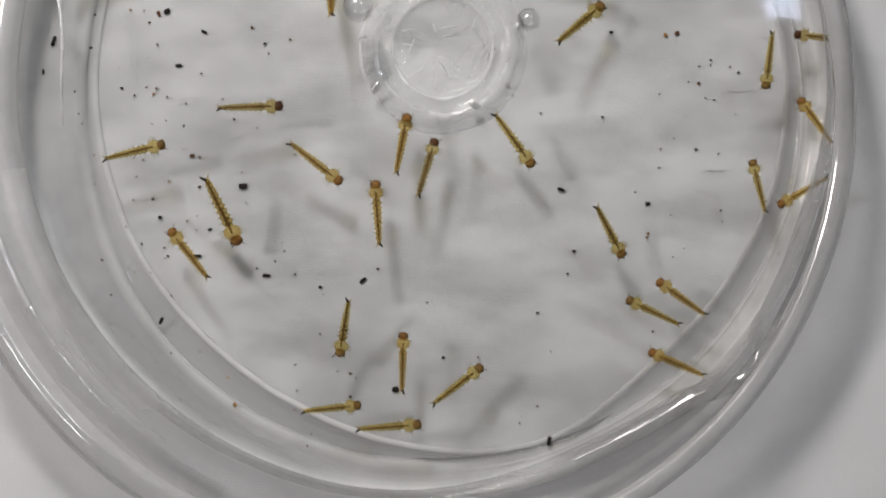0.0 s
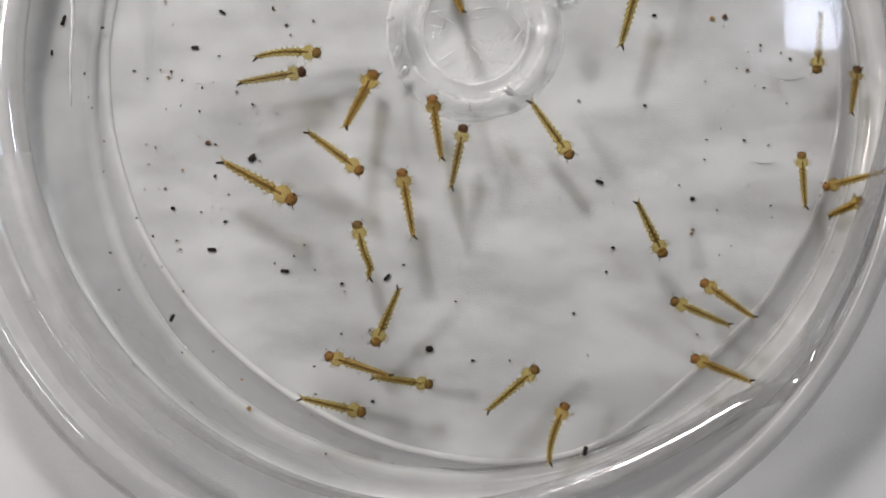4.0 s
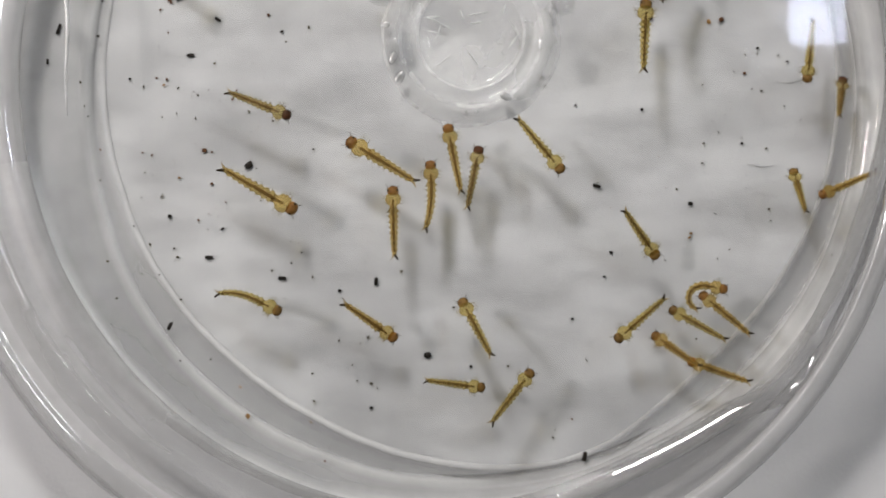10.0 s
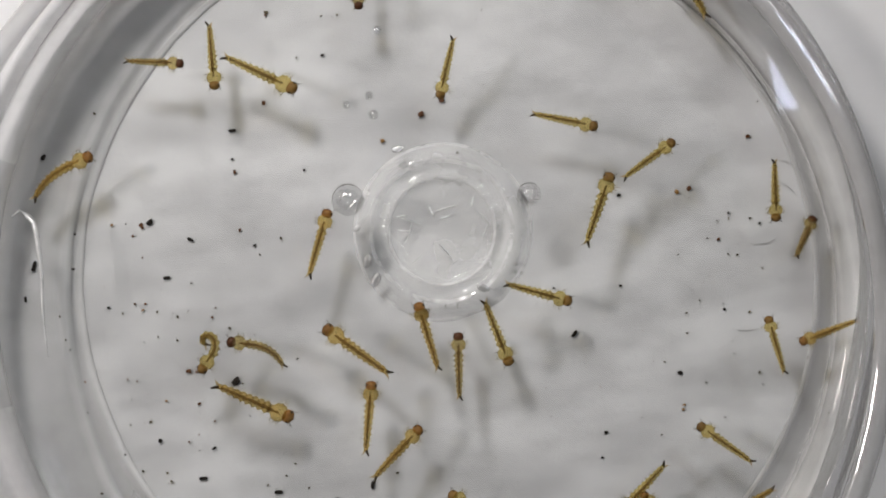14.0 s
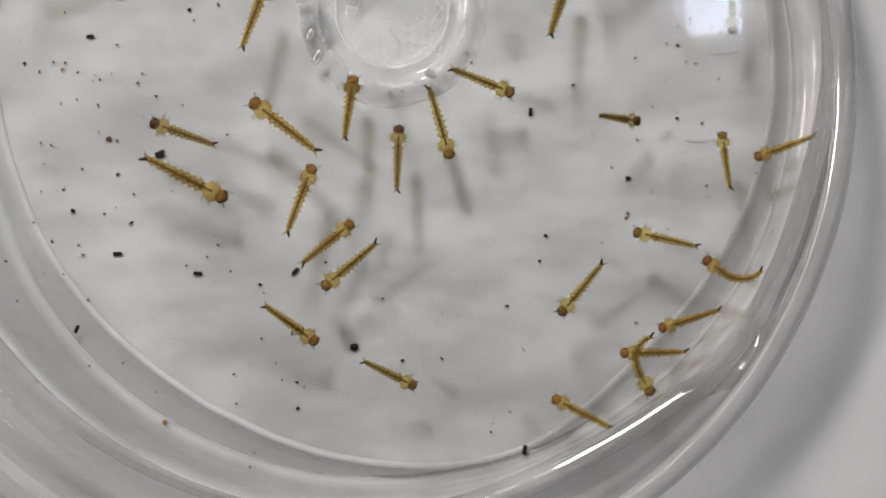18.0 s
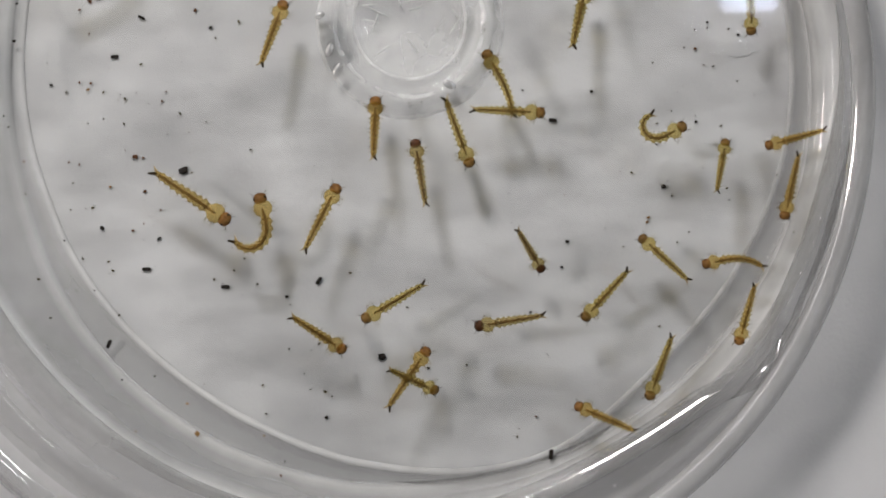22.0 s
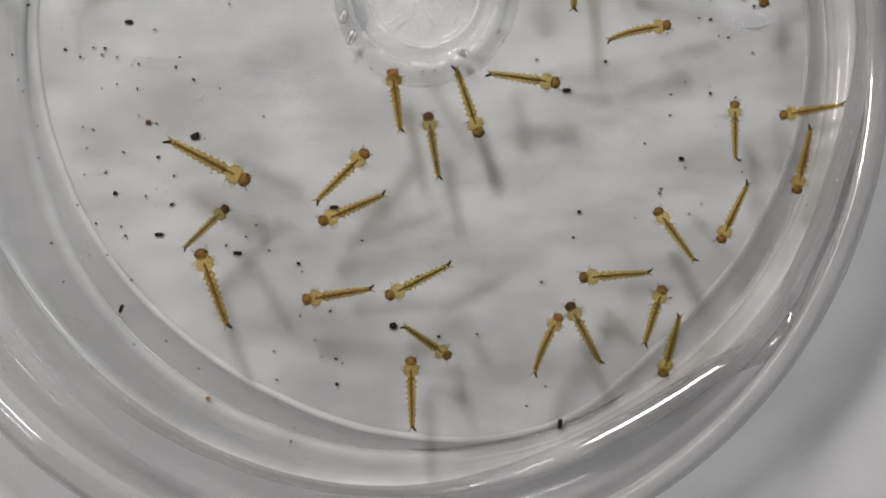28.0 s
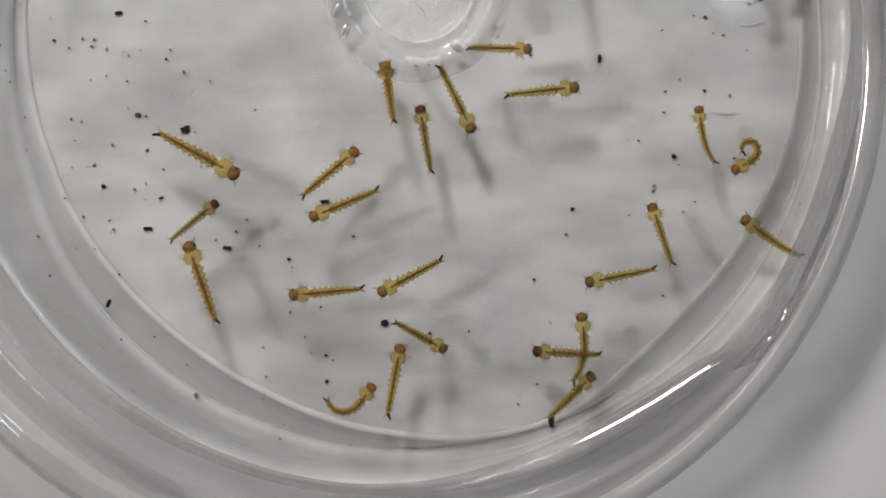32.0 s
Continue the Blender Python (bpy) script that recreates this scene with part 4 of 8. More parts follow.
def motions():
    walk(larva_big_i, [
        (0, at(9.66, -12.21, 4.4, 126, 11)), (0.5, at(9.37, -12.31, 4.7, 125, 5)), (1.5, at(9.79, -12.53, 5.0, 124, 0)), (2, at(9.76, -12.21, 4.6, 127, 7)),
        (2.5, at(10.10, -12.43, 4.4, 127, 10)), (3, at(9.78, -12.34, 4.2, 126, 14)), (3.5, at(9.63, -12.42, 4.5, 126, 9)), (5.5, at(10.12, -12.51, 5.0, 126, 0)),
        (6, at(9.65, -12.46, 4.3, 132, 13)), (6.5, at(9.59, -12.57, 4.3, 130, 13)), (7.5, at(9.48, -12.55, 4.2, 130, 14)), (8, at(9.53, -12.53, 4.1, 131, 16)),
        (8.5, at(9.79, -12.53, 4.1, 131, 16)), (9, at(9.57, -12.47, 4.1, 131, 17)), (9.5, at(9.49, -12.51, 4.1, 132, 17)), (10, at(9.16, -13.29, 4.6, 130, 7)),
        (10.5, at(8.97, -13.14, 4.2, 131, 15)), (11, at(9.07, -13.24, 4.2, 130, 14)), (11.5, at(9.12, -13.06, 4.1, 132, 16)), (12, at(9.05, -13.21, 4.2, 131, 15)),
        (12.5, at(6.46, -14.28, 5.0, 107, 0)), (13, at(5.64, -14.76, 5.0, 98, 0)), (13.5, at(6.07, -13.94, 4.7, 103, 5)), (15.5, at(4.40, -12.78, 3.6, 106, 27)),
        (16, at(5.98, -13.56, 3.9, 103, 21)), (16.5, at(5.77, -13.77, 4.4, 104, 12)), (17, at(5.37, -13.73, 5.0, 105, 0)), (17.5, at(5.35, -13.88, 5.0, 105, 0)),
        (18, at(5.46, -13.65, 4.6, 105, 8)), (18.5, at(5.45, -13.53, 4.3, 105, 14)), (19, at(5.56, -13.66, 4.4, 105, 11)), (19.5, at(5.47, -13.70, 4.4, 105, 12)),
        (20, at(5.58, -13.64, 4.4, 105, 11)), (21, at(5.60, -13.54, 4.4, 108, 11)), (23, at(5.40, -13.49, 4.4, 107, 10)), (23.5, at(5.45, -13.58, 4.6, 108, 7)),
        (24, at(5.38, -13.58, 4.5, 107, 10)), (24.5, at(5.34, -13.62, 4.9, 107, 3)), (26.5, at(5.44, -13.60, 5.0, 108, 0)), (27, at(5.28, -13.66, 4.6, 107, 7)),
        (27.5, at(5.28, -13.60, 5.0, 107, 0)), (28, at(5.18, -13.57, 4.5, 107, 10)), (29.5, at(5.21, -13.70, 5.0, 108, 0)), (30, at(5.06, -13.60, 5.0, 115, 0)),
        (31, at(5.14, -13.59, 5.0, 115, 0)), (32, at(5.04, -13.61, 4.4, 115, 11)),
    ])
    walk(larva_big_g, [
        (0, at(-2.64, -7.59, 4.0, -100, 20)), (0.5, at(-2.65, -7.56, 3.9, -101, 21)), (1, at(-2.48, -7.54, 4.0, -101, 18)), (1.5, at(-1.87, -7.96, 4.0, -100, 19)),
        (2, at(-1.78, -7.70, 4.0, -100, 19)), (2.5, at(-2.26, -7.37, 4.1, -94, 18)), (3, at(-2.48, -7.43, 3.9, -93, 20)), (3.5, at(-3.10, -7.25, 4.1, -87, 16)),
        (5.5, at(-2.58, -7.90, 4.3, -73, 13)), (6, at(-2.84, -8.76, 5.0, -73, 0)), (7, at(-2.69, -8.69, 5.0, -74, 0)), (7.5, at(-2.70, -8.74, 5.0, -74, 0)),
        (8, at(-2.59, -8.91, 5.0, -74, 0)), (8.5, at(-2.35, -8.88, 4.7, -71, 5)), (9, at(-2.50, -8.62, 4.2, -67, 14)), (9.5, at(-2.29, -8.72, 4.6, -70, 8)),
        (10, at(-1.15, -9.53, 5.0, -79, 0)), (10.5, at(-0.99, -9.37, 5.0, -81, 0)), (11, at(-1.23, -9.38, 5.0, -77, 0)), (11.5, at(-1.10, -9.23, 5.0, -78, 0)),
        (12, at(-1.19, -9.37, 5.0, -79, 0)), (12.5, at(-1.42, -9.08, 5.0, -77, 0)), (13, at(-1.09, -8.98, 4.5, -81, 10)), (13.5, at(-1.33, -8.02, 5.0, -79, 0)),
        (15.5, at(-3.02, -6.90, 3.1, -82, 37)), (16, at(-1.68, -7.08, 3.6, -84, 27)), (16.5, at(-1.94, -7.17, 3.8, -85, 22)), (17, at(-2.56, -6.91, 3.6, -85, 26)),
        (17.5, at(-2.99, -6.43, 3.7, -93, 25)), (18, at(-2.75, -6.82, 3.7, -99, 25)), (18.5, at(-2.63, -6.77, 3.7, -99, 25)), (19, at(-2.29, -7.32, 3.6, -100, 27)),
        (19.5, at(-2.38, -7.33, 3.6, -98, 27)), (20, at(-2.40, -7.38, 3.5, -101, 28)), (20.5, at(-1.96, -7.37, 3.6, -85, 26)), (21, at(-2.03, -7.54, 3.6, -88, 26)),
        (21.5, at(-2.43, -7.51, 3.6, -91, 27)), (22, at(-2.52, -7.49, 3.6, -94, 28)), (22.5, at(-2.36, -7.57, 3.5, -94, 29)), (23, at(-2.46, -7.53, 3.6, -94, 27)),
        (23.5, at(-2.37, -7.57, 3.5, -93, 28)), (24, at(-2.48, -7.52, 3.6, -92, 27)), (24.5, at(-2.18, -7.79, 3.6, -86, 28)), (26.5, at(-2.04, -7.90, 3.5, -83, 29)),
        (27, at(-2.24, -8.04, 3.6, -82, 27)), (27.5, at(-2.28, -7.97, 3.5, -84, 28)), (28, at(-2.21, -7.92, 3.6, -84, 27)), (28.5, at(-2.29, -7.98, 3.6, -85, 27)),
        (29, at(-2.25, -7.91, 3.6, -85, 28)), (29.5, at(-2.24, -8.00, 3.6, -84, 27)), (30.5, at(-2.30, -7.98, 3.5, -82, 28)), (31, at(-2.14, -7.98, 3.5, -83, 29)),
        (31.5, at(-2.33, -7.96, 3.6, -82, 27)), (32, at(-2.31, -7.76, 3.6, -83, 28)),
    ])
    walk(larva_big_h, [
        (0, at(0.12, -10.06, 4.5, -107, 10)), (0.5, at(-0.01, -10.14, 4.5, -107, 10)), (1, at(0.09, -10.15, 4.5, -107, 9)), (1.5, at(0.88, -10.65, 5.0, -115, 0)),
        (2, at(0.69, -10.49, 4.8, -114, 5)), (2.5, at(0.16, -10.04, 5.0, -106, 0)), (3, at(0.11, -10.10, 5.0, -107, 0)), (3.5, at(-0.33, -10.11, 5.0, -102, 0)),
        (5.5, at(1.05, -10.02, 5.0, -101, 0)), (6, at(0.15, -10.35, 5.0, -92, 0)), (6.5, at(0.28, -10.44, 4.8, -96, 4)), (7.5, at(0.30, -10.42, 5.0, -95, 0)),
        (8, at(0.33, -10.59, 4.8, -94, 4)), (8.5, at(0.70, -10.55, 5.0, -94, 0)), (9, at(0.90, -10.18, 5.0, -94, 0)), (9.5, at(0.95, -10.34, 5.0, -94, 0)),
        (10, at(1.64, -11.52, 4.4, -101, 11)), (10.5, at(1.62, -11.41, 4.3, -100, 14)), (11, at(1.56, -11.30, 4.8, -97, 5)), (11.5, at(1.59, -11.31, 4.5, -98, 10)),
        (12, at(1.43, -11.46, 4.6, -98, 9)), (12.5, at(1.27, -11.19, 4.2, -97, 15)), (13, at(1.60, -11.15, 4.5, -97, 9)), (13.5, at(1.76, -10.73, 5.0, -95, 0)),
        (15.5, at(0.01, -10.38, 4.0, -97, 20)), (16, at(1.45, -11.02, 4.5, -92, 11)), (16.5, at(1.27, -11.34, 4.3, -93, 14)), (17, at(0.85, -11.29, 4.3, -92, 13)),
        (17.5, at(0.74, -11.27, 4.6, -90, 8)), (18, at(1.13, -11.36, 4.4, -94, 13)), (18.5, at(0.98, -11.17, 4.6, -92, 9)), (19, at(1.32, -11.47, 4.5, -94, 10)),
        (19.5, at(1.01, -11.42, 4.5, -92, 10)), (20, at(1.27, -11.57, 4.5, -94, 11)), (20.5, at(1.38, -11.32, 4.5, -86, 10)), (21, at(1.37, -11.52, 4.6, -86, 8)),
        (21.5, at(0.91, -11.51, 4.4, -84, 13)), (22.5, at(0.83, -11.62, 4.5, -84, 10)), (23, at(0.88, -11.50, 4.3, -82, 15)), (23.5, at(0.92, -11.66, 4.4, -84, 12)),
        (24, at(0.86, -11.67, 4.4, -84, 12)), (24.5, at(0.95, -11.86, 4.4, -83, 11)), (26.5, at(0.97, -11.93, 4.4, -84, 12)), (28.5, at(0.78, -12.02, 4.4, -83, 11)),
        (30.5, at(0.78, -12.03, 4.4, -84, 11)), (31, at(0.86, -12.00, 4.4, -84, 13)), (32, at(0.68, -11.86, 4.6, -83, 8)),
    ])
    walk(larva_big_f, [
        (0, at(-5.80, -14.22, 4.3, -86, 12)), (0.5, at(-5.94, -14.23, 4.5, -86, 10)), (1, at(-5.74, -14.25, 4.6, -86, 7)), (1.5, at(-5.55, -14.69, 4.7, -83, 6)),
        (2, at(-5.67, -14.41, 5.0, -80, 0)), (2.5, at(-5.65, -14.11, 4.8, -81, 4)), (3, at(-5.66, -14.18, 4.5, -77, 9)), (3.5, at(-5.88, -14.15, 4.6, -80, 7)),
        (5.5, at(-5.48, -14.40, 5.0, -77, 0)), (6, at(-6.52, -13.75, 4.6, -79, 7)), (6.5, at(-6.49, -13.87, 4.6, -80, 8)), (7.5, at(-6.44, -13.70, 5.0, -82, 0)),
        (8, at(-6.07, -14.25, 4.6, -84, 6)), (8.5, at(-5.68, -13.98, 4.9, -87, 2)), (9, at(-5.98, -14.44, 5.0, -89, 0)), (9.5, at(-6.25, -14.67, 4.7, -89, 5)),
        (10, at(-6.34, -15.26, 5.0, -89, 0)), (10.5, at(-6.58, -15.52, 4.4, -91, 10)), (11, at(-6.56, -15.17, 4.8, -91, 3)), (11.5, at(-6.69, -15.09, 5.0, -90, 0)),
        (12, at(-6.80, -15.34, 5.0, -91, 0)), (12.5, at(-6.88, -15.12, 5.0, -91, 0)), (13, at(-6.70, -15.20, 5.0, -92, 0)), (13.5, at(-6.82, -14.57, 5.0, -96, 0)),
        (15.5, at(-7.52, -13.80, 3.9, -110, 20)), (16, at(-6.20, -14.43, 5.0, -108, 0)), (16.5, at(-6.41, -14.69, 4.5, -107, 9)), (17, at(-6.87, -14.67, 4.2, -105, 14)),
        (17.5, at(-6.99, -14.60, 4.8, -110, 3)), (18, at(-6.66, -14.58, 4.4, -112, 12)), (18.5, at(-6.78, -14.43, 4.6, -111, 8)), (19, at(-6.40, -14.66, 4.6, -114, 8)),
        (19.5, at(-7.18, -14.41, 4.5, -108, 9)), (20, at(-7.49, -16.17, 4.6, -109, 8)), (20.5, at(-8.15, -16.23, 4.6, -106, 7)), (21, at(-6.17, -15.39, 4.5, -117, 10)),
        (21.5, at(-6.43, -15.12, 4.6, -120, 7)), (22.5, at(-6.48, -15.18, 4.5, -120, 10)), (23, at(-6.42, -15.16, 4.8, -121, 5)), (23.5, at(-6.36, -15.16, 4.6, -121, 8)),
        (24, at(-6.47, -15.16, 4.5, -121, 9)), (24.5, at(-6.00, -15.32, 4.5, -123, 9)), (26.5, at(-5.38, -15.27, 3.0, -121, 39)), (27, at(-4.98, -14.96, 4.3, -128, 13)),
        (27.5, at(-4.93, -14.90, 4.1, -133, 17)), (28, at(-5.08, -14.98, 4.2, -137, 15)), (29.5, at(-5.16, -15.30, 4.1, -139, 17)), (30, at(-5.10, -15.26, 4.3, -140, 12)),
        (30.5, at(-5.24, -15.36, 4.1, -141, 16)), (31.5, at(-5.26, -15.38, 4.1, -142, 17)), (32, at(-5.36, -15.32, 4.1, -141, 16)),
    ])
    walk(larva_big_d, [
        (0, at(-20.09, -19.68, 3.3, 110, 26)), (0.5, at(-20.10, -19.70, 3.5, 111, 24)), (1, at(-19.94, -19.68, 3.5, 111, 24)), (1.5, at(-20.01, -19.87, 3.5, 112, 24)),
        (2, at(-20.34, -17.59, 5.0, 113, 0)), (2.5, at(-18.32, -17.21, 4.3, 129, 10)), (3, at(-16.12, -16.52, 5.0, 151, 0)), (3.5, at(-16.17, -16.63, 5.0, 151, 0)),
        (5.5, at(-16.27, -16.23, 4.3, 154, 10)), (6, at(-16.64, -15.84, 4.2, 155, 12)), (6.5, at(-16.65, -15.89, 4.0, 154, 15)), (7, at(-16.58, -15.81, 4.0, 155, 15)),
        (8, at(-16.21, -15.98, 4.0, 155, 15)), (8.5, at(-15.95, -16.17, 4.0, 154, 15)), (9, at(-16.23, -16.00, 4.0, 155, 15)), (9.5, at(-16.04, -16.24, 4.1, 153, 14)),
        (10, at(-15.96, -16.77, 4.2, 149, 12)), (10.5, at(-15.85, -16.26, 4.1, 153, 13)), (11, at(-15.68, -15.56, 3.9, 159, 17)), (12.5, at(-15.71, -15.60, 4.0, 159, 15)),
        (13, at(-15.54, -15.56, 4.0, 159, 15)), (13.5, at(-15.31, -16.19, 3.9, 149, 17)), (15.5, at(-15.28, -15.72, 3.1, 146, 30)), (16, at(-14.41, -16.46, 3.6, 147, 21)),
        (16.5, at(-14.50, -16.67, 3.8, 149, 18)), (17, at(-14.82, -16.66, 3.7, 150, 20)), (17.5, at(-14.95, -16.40, 3.4, 150, 24)), (18, at(-14.67, -16.64, 3.8, 150, 18)),
        (18.5, at(-14.83, -16.52, 3.7, 148, 20)), (19, at(-14.61, -16.73, 3.9, 149, 17)), (20, at(-15.25, -16.82, 5.0, 150, 0)), (21, at(-16.72, -17.31, 4.0, 140, 14)),
        (22, at(-16.51, -17.24, 4.6, 142, 5)), (23, at(-16.12, -16.82, 4.7, 148, 4)), (24, at(-16.11, -16.80, 4.5, 147, 8)), (27, at(-15.84, -16.96, 5.0, 150, 0)),
        (28, at(-15.89, -16.75, 4.4, 149, 8)), (29, at(-15.75, -16.96, 5.0, 149, 0)), (31, at(-15.76, -16.97, 5.0, 148, 0)), (32, at(-15.94, -16.78, 5.0, 149, 0)),
    ])
    walk(larva_big_c, [
        (0, at(-9.51, -13.75, 4.5, 141, 10)), (0.5, at(-9.70, -13.89, 5.0, 140, 0)), (1, at(-9.63, -13.85, 4.5, 140, 8)), (1.5, at(-9.69, -14.08, 4.9, 140, 1)),
        (2, at(-10.00, -13.64, 4.5, 143, 9)), (2.5, at(-9.64, -13.92, 5.0, 141, 0)), (3, at(-9.89, -13.82, 5.0, 142, 0)), (3.5, at(-9.81, -13.89, 5.0, 143, 0)),
        (5.5, at(-10.31, -13.95, 5.0, 143, 0)), (6, at(-10.60, -13.48, 5.0, 148, 0)), (7, at(-10.66, -13.56, 4.7, 148, 5)), (7.5, at(-10.50, -13.52, 5.0, 148, 0)),
        (8, at(-10.66, -13.99, 5.0, 146, 0)), (8.5, at(-12.75, -14.60, 4.6, 134, 8)), (9, at(-12.97, -14.48, 4.7, 135, 5)), (9.5, at(-8.70, -21.25, 5.0, 282, 0)),
        (10, at(-2.81, -12.91, 5.0, 272, 0)), (11, at(-1.46, -17.96, 5.0, 244, 0)), (12, at(-2.41, -19.47, 4.0, 236, 19)), (13, at(-2.57, -19.40, 4.0, 234, 19)),
        (13.5, at(-2.82, -18.97, 4.2, 228, 15)), (15.5, at(-4.37, -18.51, 3.1, 205, 39)), (16, at(-3.44, -19.28, 3.1, 217, 39)), (16.5, at(-3.48, -19.54, 3.4, 219, 32)),
        (17, at(-3.77, -19.59, 3.1, 217, 39)), (17.5, at(-3.79, -19.58, 3.1, 212, 39)), (18, at(-3.54, -19.55, 3.5, 218, 29)), (18.5, at(-3.59, -19.52, 3.4, 218, 31)),
        (19, at(-3.27, -19.71, 3.5, 216, 28)), (19.5, at(-3.59, -19.49, 3.4, 219, 31)), (20, at(-3.45, -19.54, 3.1, 216, 39)), (20.5, at(-3.52, -19.56, 3.4, 218, 31)),
        (21, at(-3.11, -19.63, 5.0, 216, 0)), (21.5, at(-2.07, -25.86, 3.1, 234, 39)), (22, at(0.61, -30.15, 4.2, 232, 14)), (23, at(-0.95, -35.2, 5.0, 300, 0)),
        (23.5, at(-1.62, -34.79, 3.6, 262, 26)), (24, at(-2.25, -34.53, 4.1, 264, 16)), (26.5, at(-1.77, -33.79, 4.1, 268, 18)), (28.5, at(-1.85, -33.78, 4.1, 269, 16)),
        (29, at(-1.78, -33.77, 4.1, 269, 16)), (29.5, at(-1.88, -33.84, 3.7, 269, 25)), (30, at(-1.87, -33.69, 4.3, 264, 13)), (30.5, at(-1.91, -33.73, 4.2, 263, 16)),
        (31, at(-1.85, -33.66, 4.3, 263, 14)), (32, at(-2.01, -32.91, 4.5, 257, 10)),
    ])
    bends(larva_big_c, [(0, 0), (9, 0), (9.25, 150), (9.5, 300), (10, -25), (11, -25), (12, 0), (22, 0), (23, -185), (23.5, 0), (32, 0)])
    walk(larva_big_b, [
        (0, at(-15.40, -6.28, 4.4, -178, 11)), (0.5, at(-15.60, -6.25, 4.6, -179, 7)), (1, at(-15.38, -6.30, 4.4, -180, 11)), (1.5, at(-15.51, -6.86, 4.7, -185, 6)),
        (2, at(-15.47, -6.03, 4.4, -179, 10)), (2.5, at(-14.93, -4.27, 4.4, -165, 10)), (3, at(-14.91, -4.43, 4.6, -168, 7)), (3.5, at(-15.01, -4.39, 4.6, -166, 8)),
        (5.5, at(-16.07, -6.33, 4.4, -186, 11)), (6, at(-16.01, -6.14, 4.6, -183, 7)), (7, at(-16.00, -6.31, 4.8, -186, 3)), (7.5, at(-15.96, -6.05, 4.5, -183, 9)),
        (8, at(-16.05, -7.25, 5.0, -193, 0)), (8.5, at(-15.85, -7.19, 5.0, -194, 0)), (9, at(-15.99, -6.88, 4.9, -191, 2)), (9.5, at(-16.03, -7.14, 4.8, -194, 3)),
        (10, at(-16.24, -8.08, 5.0, -202, 0)), (10.5, at(-16.05, -7.71, 5.0, -200, 0)), (11.5, at(-15.91, -7.44, 5.0, -197, 0)), (12, at(-16.01, -7.55, 4.7, -198, 5)),
        (13, at(-15.87, -7.28, 5.0, -196, 0)), (13.5, at(-19.20, -7.89, 5.0, -368, 0)), (15.5, at(-19.99, -9.91, 3.6, -377, 26)), (16, at(-19.50, -10.18, 4.3, -380, 14)),
        (16.5, at(-19.80, -10.30, 4.5, -380, 10)), (17, at(-20.21, -10.09, 4.4, -383, 12)), (17.5, at(-20.29, -9.87, 4.7, -385, 6)), (18, at(-20.13, -10.12, 4.4, -382, 12)),
        (18.5, at(-20.26, -9.93, 4.3, -384, 14)), (19, at(-19.86, -10.41, 5.0, -379, 0)), (19.5, at(-15.99, -12.31, 5.0, -374, 0)), (20, at(-10.06, -12.74, 5.0, -321, 0)),
        (21, at(-1.82, -16.77, 4.2, -418, 15)), (21.5, at(1.79, -21.98, 4.2, -383, 15)), (22, at(5.54, -28.10, 4.4, -353, 12)), (23, at(9.55, -28.27, 5.0, -443, 0)),
        (23.5, at(13.10, -29.68, 5.0, -463, 0)), (24, at(15.48, -31.07, 3.8, -430, 24)), (26.5, at(14.30, -30.14, 3.9, -415, 21)), (27, at(13.86, -29.82, 4.0, -416, 20)),
        (28, at(12.74, -29.56, 3.8, -426, 24)), (29, at(11.75, -30.46, 3.9, -411, 22)), (30, at(12.10, -30.34, 3.6, -396, 27)), (31, at(12.03, -30.21, 3.7, -393, 26)),
        (31.5, at(11.86, -30.52, 4.0, -390, 20)), (32, at(10.24, -33.73, 3.7, -362, 26)),
    ])
    bends(larva_big_b, [(0, 0), (13, 0), (13.17, -25), (13.33, -50), (13.5, -75), (15.5, 0), (19, 0), (19.5, 40), (20, -45), (20.5, -22), (21, 0), (22, 0), (22.5, 130), (23, 260), (23.5, 80), (24, 0), (32, 0)])
